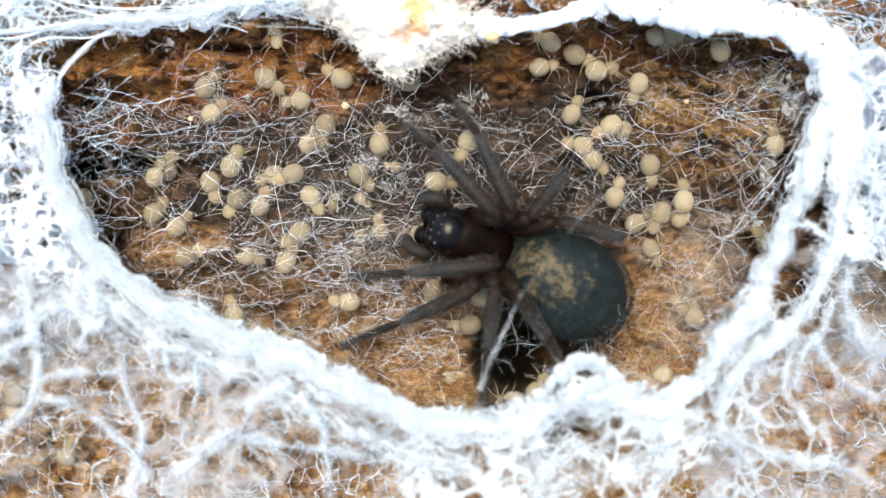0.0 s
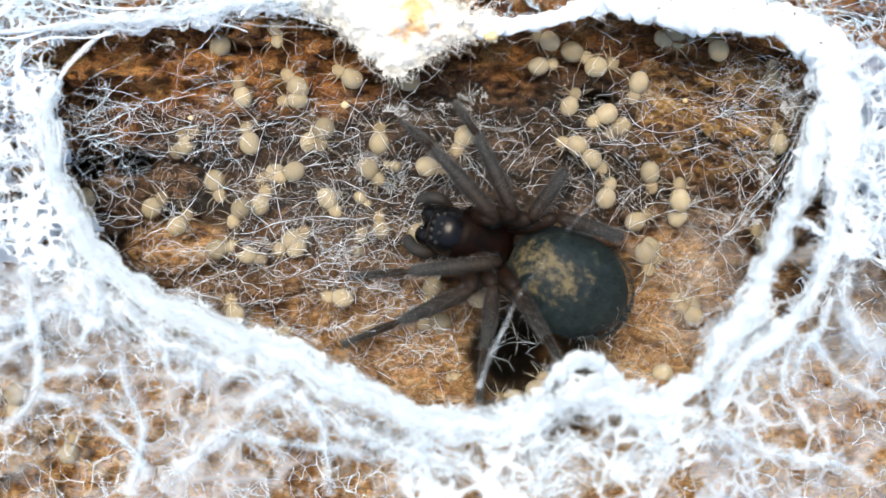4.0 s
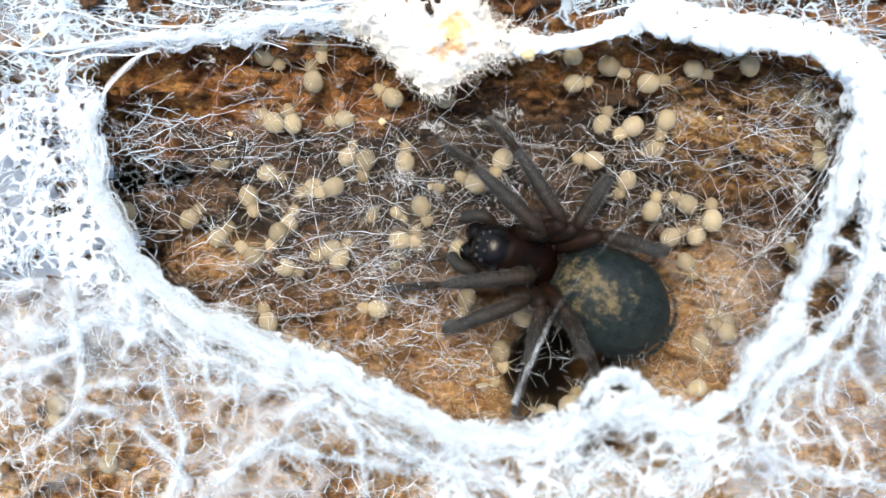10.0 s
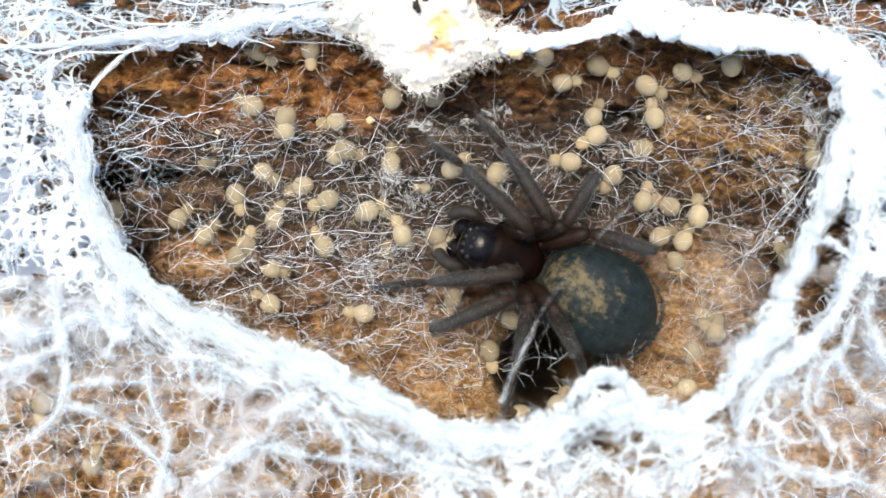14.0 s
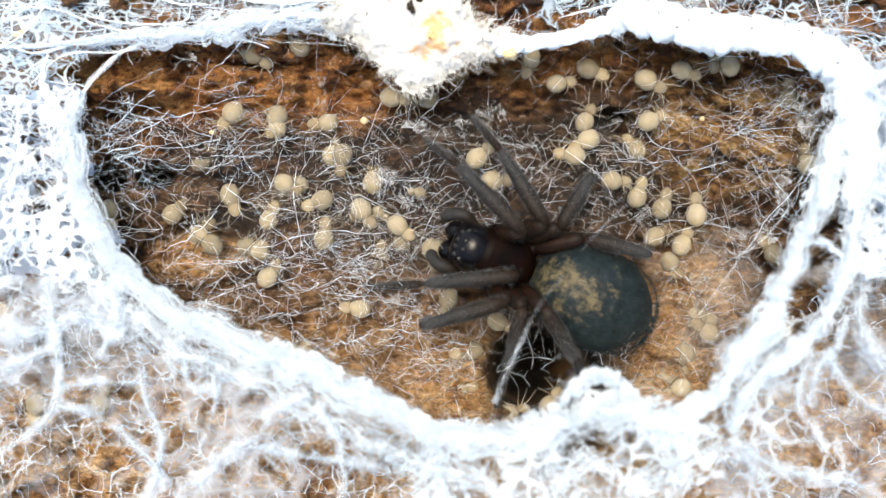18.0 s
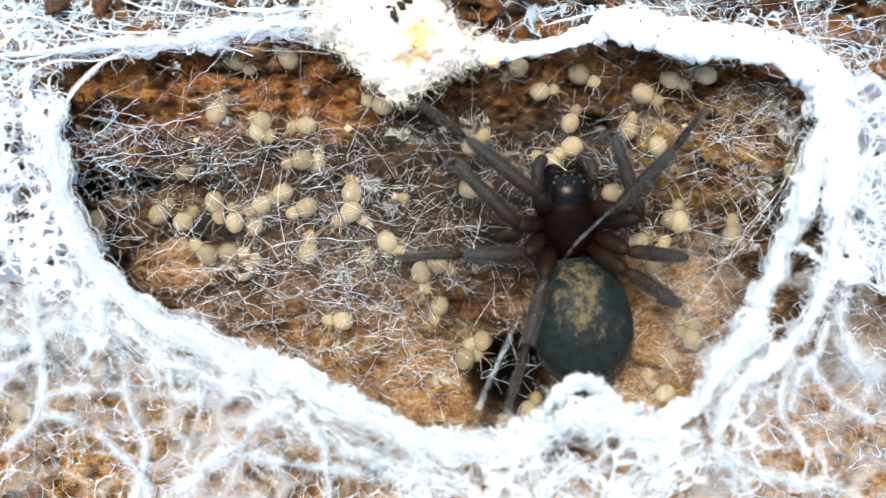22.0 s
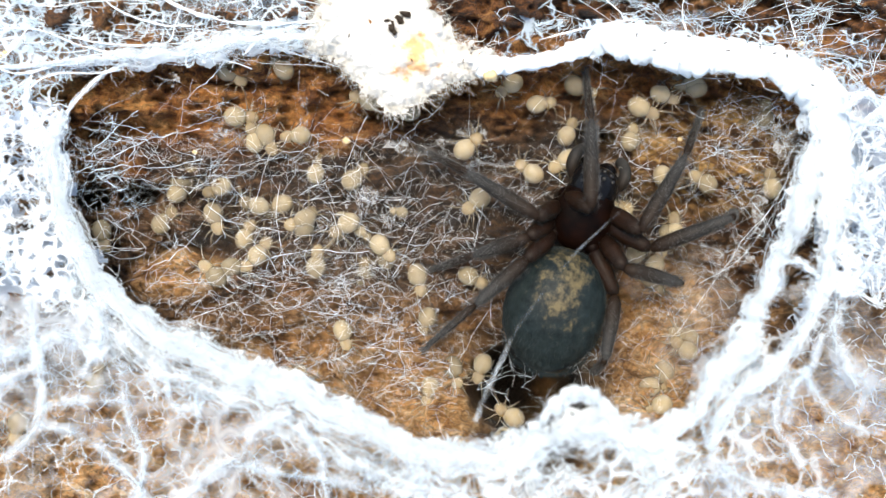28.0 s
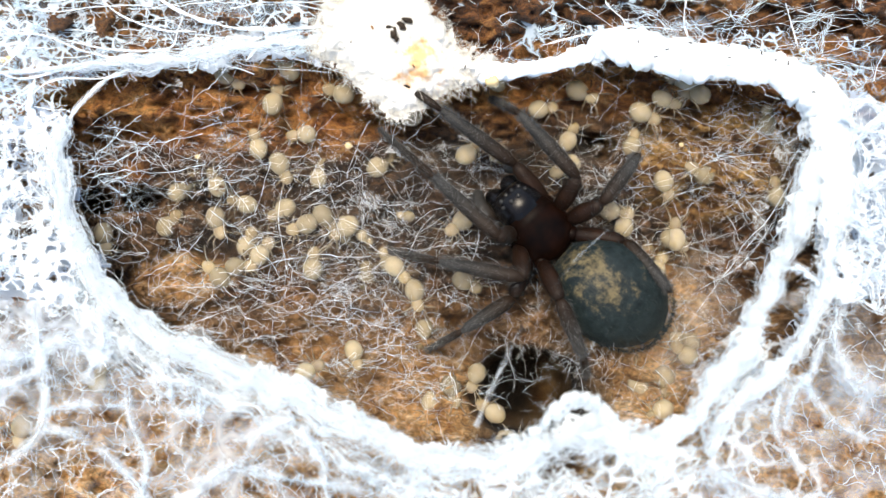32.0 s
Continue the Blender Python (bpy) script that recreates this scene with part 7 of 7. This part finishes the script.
    brood(-1.6, 0.99, [(0, 0.60, -2.73, -111), (3, 0.53, -2.65, -111), (3.5, 0.62, -2.67, -111), (7, 0.42, -2.61, -111), (9, 0.58, -2.51, -111), (13, 0.61, -2.52, -111), (14, 0.52, -2.55, -111), (14.5, 0.33, -2.54, -111), (16.5, 0.29, -2.56, -111), (17, 0.54, -2.56, -111), (19, 0.62, -2.52, -111), (20, 1.06, -2.54, -111), (27.5, 0.32, -2.44, -111), (28, 0.46, -2.53, -111), (29, 0.33, -2.85, -111), (32, 0.17, -2.94, -111)])
    brood(-0.9, 0.98, [(0, -8.96, 1.85, -121), (1, -8.71, 1.60, -121), (3, -8.81, 1.30, -121), (5.5, -8.35, 1.37, -121), (6, -8.10, 1.30, -121), (7, -8.46, 1.16, -121), (8, -8.56, 0.75, -121), (9, -8.75, 0.96, -121), (10, -8.80, 0.85, -121), (11, -9.12, 0.83, -121), (12, -9.04, 0.79, -121), (13, -9.34, 0.30, -201), (14, -9.68, 0.11, -281), (14.5, -9.78, 0.03, -357), (16.5, -9.17, 0.06, -357), (18, -9.42, 0.12, -357), (22, -9.54, 0.16, -357), (23, -9.34, 0.11, -357), (25, -9.32, 0.03, -357), (29, -9.34, 0.05, -357), (30, -9.20, 0.22, -357), (32, -9.25, 0.27, -357)])
    brood(1.0, 0.95, [(0, -6.90, -5.08, 28), (3, -7.03, -4.90, 28), (9, -6.91, -5.03, 28), (18, -6.91, -5.03, 28), (20, -6.88, -5.15, 28), (22, -7.07, -5.22, 28), (24, -6.63, -5.11, 28), (25.5, -6.71, -5.14, 28), (27.5, -6.45, -5.08, 28), (28, -6.31, -5.27, 28), (29, -5.81, -5.00, 28), (30, -5.77, -5.17, 28), (32, -5.53, -4.81, 28)])
    brood(-0.9, 0.96, [(0, -10.19, 6.06, 37), (1, -9.55, 6.53, -11), (2, -8.75, 6.38, -11), (3, -8.51, 6.24, 69), (3.5, -8.66, 6.82, 105), (14, -7.82, 5.91, 105), (14.5, -7.89, 5.89, 105), (16.5, -7.66, 5.91, 105), (18, -7.96, 6.06, 105), (19, -7.78, 6.01, 105), (20, -7.88, 6.20, 105), (22, -8.12, 6.24, 105), (25, -8.23, 6.32, 105), (32, -8.16, 6.23, 105)])
    brood(-0.9, 1.06, [(0, -7.50, 7.78, -39), (1, -7.25, 7.49, -39), (2, -6.75, 7.09, 10), (3, -5.90, 7.24, 10), (3.5, -5.85, 7.27, 90), (5.5, -6.55, 7.33, 170), (6, -6.73, 7.34, 141), (7, -7.33, 7.83, 97), (8, -7.41, 8.51, 97), (9, -7.05, 8.42, 97), (10, -7.05, 8.40, 97), (11, -6.93, 7.93, 177), (12, -7.28, 7.91, 257), (13, -7.45, 7.54, 265), (14, -7.82, 6.56, 249), (21, -7.97, 6.64, 249), (22, -7.95, 6.71, 297), (23, -8.00, 6.60, 297), (27.5, -7.91, 6.62, 297), (28, -7.70, 6.67, 297), (29, -7.10, 5.48, 297), (32, -7.10, 5.48, 297)])
    brood(-0.9, 1.05, [(0, -11.48, -0.93, 23), (1, -10.81, -0.64, 23), (2, -10.30, -0.53, 23), (3, -10.02, -0.73, 23), (5.5, -9.86, -0.58, -17), (7, -9.71, -0.83, -17), (8, -10.11, -0.52, -17), (9, -9.40, -0.74, 63), (10, -10.01, -0.32, 143), (11, -10.20, -0.38, 146), (12, -10.16, -0.45, 66), (13, -10.15, -0.43, -14), (14, -10.20, -0.41, 66), (14.5, -10.17, -0.41, 143), (16.5, -10.67, -0.03, 137), (17, -11.08, 0.36, 137), (18, -11.13, 0.21, 137), (19, -10.75, -0.03, 137), (21, -10.58, -0.18, 137), (22, -10.61, 0.07, 137), (23, -10.38, -0.02, 137), (24, -10.44, -0.07, 137), (25.5, -10.15, -0.25, 137), (29, -9.98, -0.47, 137), (30, -9.84, -0.22, 137), (31, -9.97, -0.35, 137), (32, -10.01, -0.28, 137)])
    brood(1.0, 1.03, [(0, -16.37, -2.99, -42), (1, -16.40, -2.75, -42), (6, -16.32, -2.55, -42), (8, -16.19, -2.25, -42), (9, -16.10, -2.40, -42), (11, -16.22, -2.25, -42), (14, -16.05, -2.26, -42), (16.5, -16.10, -2.27, -42), (18, -15.95, -2.17, -42), (22, -15.97, -2.20, -42), (25.5, -15.77, -2.28, -42), (29, -15.77, -2.37, -42), (32, -15.74, -2.26, -42)])
    brood(-0.9, 0.94, [(0, 7.54, 5.91, 65), (2, 7.51, 5.90, 65), (3, 7.45, 6.22, 65), (5.5, 7.52, 6.27, 65), (7, 7.42, 6.46, 65), (9, 7.39, 6.22, 65), (11, 7.27, 6.19, 65), (12, 7.16, 5.84, 65), (13, 7.50, 6.55, 65), (19, 7.36, 6.31, 65), (20, 7.38, 6.35, 65), (21, 7.50, 6.56, 65), (23, 7.47, 6.66, 65), (32, 7.47, 6.66, 65)])
    brood(-0.9, 1.06, [(0, 11.91, 1.01, -116), (1, 11.87, 0.51, -116), (2, 11.59, -0.06, -116), (3, 11.57, -0.02, -135), (3.5, 11.13, -0.47, -76), (10, 12.20, -4.77, -76), (11, 12.31, -5.21, -76), (32, 12.32, -5.25, -76)])
    brood(-1.6, 1.01, [(0, -12.49, 3.32, 67), (1, -12.20, 4.00, 67), (2, -11.82, 4.36, 67), (3, -11.99, 4.37, 67), (7, -11.81, 4.40, 67), (8, -11.85, 4.41, 31), (9, -11.80, 4.41, 31), (18, -11.86, 4.40, 31), (21, -11.67, 4.38, 31), (22, -11.85, 4.35, 31), (24, -11.86, 4.35, 31), (25.5, -12.01, 4.41, 31), (32, -12.03, 4.42, 31)])
    brood(-0.9, 1.04, [(0, -0.02, -0.09, -76), (6, -0.05, -0.01, -76), (7, 0.23, -0.14, -76), (13, 0.09, 0.00, -76), (18, -0.25, -0.04, -76), (19, -0.03, -0.03, -76), (20, -0.20, -0.04, -76), (21, 0.01, -0.87, -76), (27.5, -0.08, -0.37, -76), (29, 0.03, -0.38, -76), (30, -0.02, -0.44, -76), (31, -0.43, -0.61, -76), (32, -0.28, -0.91, -76)])
    brood(-0.9, 0.97, [(0, 3.03, -3.14, -22), (3, 2.87, -3.24, -22), (6, 2.87, -3.24, -22), (7, 3.84, -3.64, -22), (8, 3.39, -3.49, -22), (9, 3.42, -3.41, -22), (12, 3.35, -3.58, -22), (14.5, 3.41, -3.58, -22), (16.5, 2.95, -3.65, -22), (19, 3.07, -3.57, -22), (20, 3.04, -3.45, -102), (21, 2.93, -3.80, -110), (22, 3.04, -4.27, -110), (23, 3.09, -4.21, -110), (24, 3.01, -4.30, -110), (25, 3.06, -4.50, -110), (25.5, 2.99, -4.48, -110), (27.5, 3.45, -4.54, -110), (28, 3.24, -4.84, -110), (30, 3.10, -4.74, -110), (31, 3.09, -4.48, -110), (32, 2.87, -5.09, -110)])
    brood(-0.9, 0.98, [(0, 8.53, 3.64, -38), (5.5, 8.53, 3.64, -38), (6, 8.97, 3.30, -38), (7, 9.11, 3.51, -38), (9, 8.51, 3.40, -38), (10, 8.55, 3.39, -118), (11, 8.46, 3.47, -121), (12, 8.57, 3.61, -121), (14.5, 8.42, 3.62, -121), (16.5, 8.55, 3.18, -121), (17, 8.54, 3.23, -41), (18, 8.70, 3.40, -2), (19, 8.48, 3.15, -2), (20, 8.43, 3.16, -2), (21, 9.56, 3.12, -2), (32, 9.56, 3.12, -2)])
    brood(-1.6, 0.98, [(0, -12.05, 0.51, 48), (5.5, -12.05, 0.51, 48), (8, -11.93, 0.72, 48), (9, -11.88, 0.58, 48), (12, -11.98, 0.72, 48), (16.5, -11.94, 0.63, 48), (29, -12.29, 3.97, 48), (30, -12.36, 4.07, 48), (32, -12.29, 4.06, 48)])
    brood(-0.9, 0.59, [(0, -1.17, 3.36, 170), (6, -1.17, 3.36, 170), (7, -1.11, 3.32, 170), (8, -1.02, 3.09, 170), (9, -0.77, 3.06, 170), (13, -0.77, 3.08, 170), (14, -0.90, 2.98, 170), (16.5, -0.87, 2.76, 170), (21, -0.85, 2.90, 170), (22, -0.88, 2.90, 170), (23, -0.74, 2.81, 170), (29, -0.84, 2.79, 170), (32, -0.59, 2.83, 170)])
    brood(-1.6, 1.00, [(0, -7.97, 1.52, 66), (7, -7.97, 1.52, 66), (9, -8.35, 1.32, 66), (11, -8.41, 1.28, 66), (12, -8.33, 1.32, 66), (14, -8.50, 1.46, 66), (17, -8.52, 1.45, 66), (21, -8.29, 1.51, 66), (22, -8.41, 1.55, 66), (23, -8.82, 1.34, 66), (24, -8.93, 1.41, 66), (28, -8.84, 1.47, 66), (29, -8.85, 1.24, 66), (32, -8.88, 1.34, 66)])
    brood(-1.6, 1.06, [(0, -1.98, 4.54, 88), (7, -1.98, 4.54, 88), (8, -2.29, 4.54, 88), (9, -2.42, 4.37, 88), (10, -2.51, 4.38, 88), (12, -2.42, 4.32, 88), (14, -2.61, 4.25, 88), (14.5, -2.70, 4.10, 88), (23, -3.51, 3.16, 88), (25, -3.38, 4.44, 80), (28, -3.36, 4.45, 46), (29, -2.37, 5.49, 43), (30, -1.93, 5.90, 43), (31, -1.91, 5.52, 43), (32, -2.17, 5.36, 43)])
    brood(-0.9, 0.99, [(0, 13.51, -4.16, 145), (32, 13.51, -4.16, 145)])
    brood(-0.9, 0.97, [(0, 6.52, 9.47, 155), (8, 6.52, 9.47, 155), (9, 6.01, 9.71, 155), (10, 5.89, 9.64, 155), (11, 5.38, 9.55, 155), (12, 5.07, 9.57, 235), (17, 5.06, 9.52, 252), (18, 4.70, 9.52, 252), (19, 4.90, 9.46, 252), (20, 4.75, 9.45, 252), (21, 4.87, 9.39, 252), (22, 4.89, 9.44, 216), (24, 4.79, 9.29, 216), (27.5, 4.80, 9.32, 216), (29, 4.69, 9.26, 216), (30, 4.82, 9.32, 216), (31, 4.36, 8.98, 136), (32, 3.85, 9.66, 127)])
    brood(-0.9, 1.04, [(0, 4.58, -8.22, 176), (8, 4.58, -8.22, 176), (9, 4.32, -8.28, 176), (10, 4.56, -8.20, 176), (11, 4.40, -8.20, 176), (12, 3.82, -8.16, 176), (14.5, 3.88, -8.25, 176), (16.5, 3.72, -8.20, 176), (17, 3.67, -8.21, 96), (18, 3.54, -8.17, 16), (19, 3.54, -8.19, 1), (20, 3.52, -8.33, 1), (21, 3.14, -8.31, 1), (22, 4.24, -8.29, 1), (23, 4.16, -8.36, 1), (24, 4.24, -8.35, 1), (25, 4.00, -8.48, 1), (27.5, 4.19, -8.53, 1), (29, 4.54, -8.37, 1), (32, 4.36, -8.40, 1)])
    brood(-0.9, 0.95, [(0, -8.53, -0.95, -16), (10, -8.46, -0.88, -16), (11, -8.82, -0.71, -16), (12, -8.57, -0.75, -16), (14.5, -8.49, -1.00, -16), (16.5, -8.14, -0.63, 64), (17, -8.24, -0.38, 144), (18, -8.81, -0.13, 157), (19, -8.95, -0.05, 98), (24, -9.38, 3.06, 98), (25, -9.32, 3.37, 84), (25.5, -9.33, 3.39, 84), (27.5, -9.24, 4.31, 164), (28, -9.82, 4.06, 204), (29, -9.96, 3.87, 124), (30, -10.24, 4.55, 113), (31, -9.98, 4.25, 113), (32, -10.16, 4.29, 113)])
    brood(-1.6, 0.63, [(0, -2.95, 1.86, -39), (32, -2.95, 1.86, -39)])
    brood(-0.9, 1.06, [(0, 12.95, -5.94, -158), (11, 12.95, -5.94, -158), (13, 11.35, -6.51, -162), (14, 11.25, -6.61, -162), (21, 11.41, -6.24, -162), (22, 11.44, -6.20, -242), (29, 11.69, -5.91, -242), (30, 11.64, -5.97, -242), (31, 11.36, -5.44, -242), (32, 11.04, -5.61, -242)])
    brood(-0.9, 0.96, [(0, 19.86, -5.04, -158), (11, 19.86, -5.04, -158), (13, 19.87, -5.27, -158), (14, 18.67, -5.76, -158), (32, 18.67, -5.76, -158)])
    brood(1.0, 0.94, [(0, -16.69, -10.24, 74), (13, -16.69, -10.24, 74), (14, -16.76, -10.31, 74), (20, -15.50, -5.81, 74), (21, -15.32, -5.46, 74), (22, -15.43, -5.31, 74), (24, -15.72, -5.41, 74), (25, -15.62, -5.50, 74), (29, -15.46, -5.41, 74), (31, -15.41, -5.29, 74), (32, -15.51, -5.32, 74)])
    brood(-0.9, 1.04, [(0, 5.66, -7.82, 59), (16.5, 5.66, -7.82, 59), (17, 5.65, -7.96, 59), (19, 5.57, -7.71, 59), (20, 5.81, -8.16, 59), (21, 5.55, -8.06, 59), (22, 5.32, -7.77, 59), (23, 5.63, -7.25, 139), (24, 4.98, -7.83, 219), (25.5, 4.89, -7.82, 222), (27.5, 4.93, -7.75, 147), (28, 4.80, -7.53, 147), (29, 4.29, -7.20, 147), (30, 4.15, -6.91, 147), (31, 3.87, -7.12, 147), (32, 3.79, -7.09, 147)])
    brood(-0.9, 1.02, [(0, 17.15, -0.52, 128), (16.5, 17.15, -0.52, 128), (18, 16.80, -0.25, 128), (19, 16.26, 0.43, 140), (20, 15.57, 1.01, 140), (21, 15.64, 1.10, 140), (22, 15.58, 1.02, 90), (23, 15.58, 1.60, 81), (24, 15.67, 2.19, 104), (25, 15.38, 3.32, 104), (25.5, 15.65, 3.63, 150), (27.5, 14.64, 4.23, 150), (29, 14.57, 4.25, 150), (30, 14.51, 4.57, 150), (31, 14.41, 4.63, 150), (32, 14.36, 4.97, 150)])
    brood(-1.7, 0.95, [(0, -5.52, 4.61, 60), (13, -5.37, 4.71, 60), (32, -5.17, 4.81, 72)])
    brood(-1.8, 1.0, [(0, -7.23, 3.06, 200), (13, -7.08, 3.16, 200), (32, -6.88, 3.26, 212)])
    brood(-1.7, 0.95, [(0, -3.10, -0.64, 80), (13, -2.95, -0.54, 80), (32, -2.75, -0.44, 92)])
    brood(-1.6, 1.0, [(0, 10.79, 0.50, 30), (13, 10.94, 0.60, 30), (32, 11.14, 0.70, 42)])
    brood(0.2, 1.0, [(0, 11.66, -6.92, 200), (13, 11.81, -6.82, 200), (32, 12.01, -6.72, 212)])
    brood(1.2, 1.05, [(0, -20.68, -3.83, 100), (13, -20.53, -3.73, 100), (32, -20.33, -3.63, 112)])
    brood(-1.8, 0.9, [(0, -4.25, 2.20, 260), (13, -4.10, 2.30, 260), (32, -3.90, 2.40, 272)])
    brood(-1.8, 0.9, [(0, -1.97, 0.21, 100), (13, -1.82, 0.31, 100), (32, -1.62, 0.41, 112)])
    brood(-1.5, 0.95, [(0, 11.48, -0.78, 300), (13, 11.63, -0.68, 300), (32, 11.83, -0.58, 312)])
    brood(-1.4, 1.0, [(0, 13.43, -3.74, 150), (13, 13.58, -3.64, 150), (32, 13.78, -3.54, 162)])


motions()
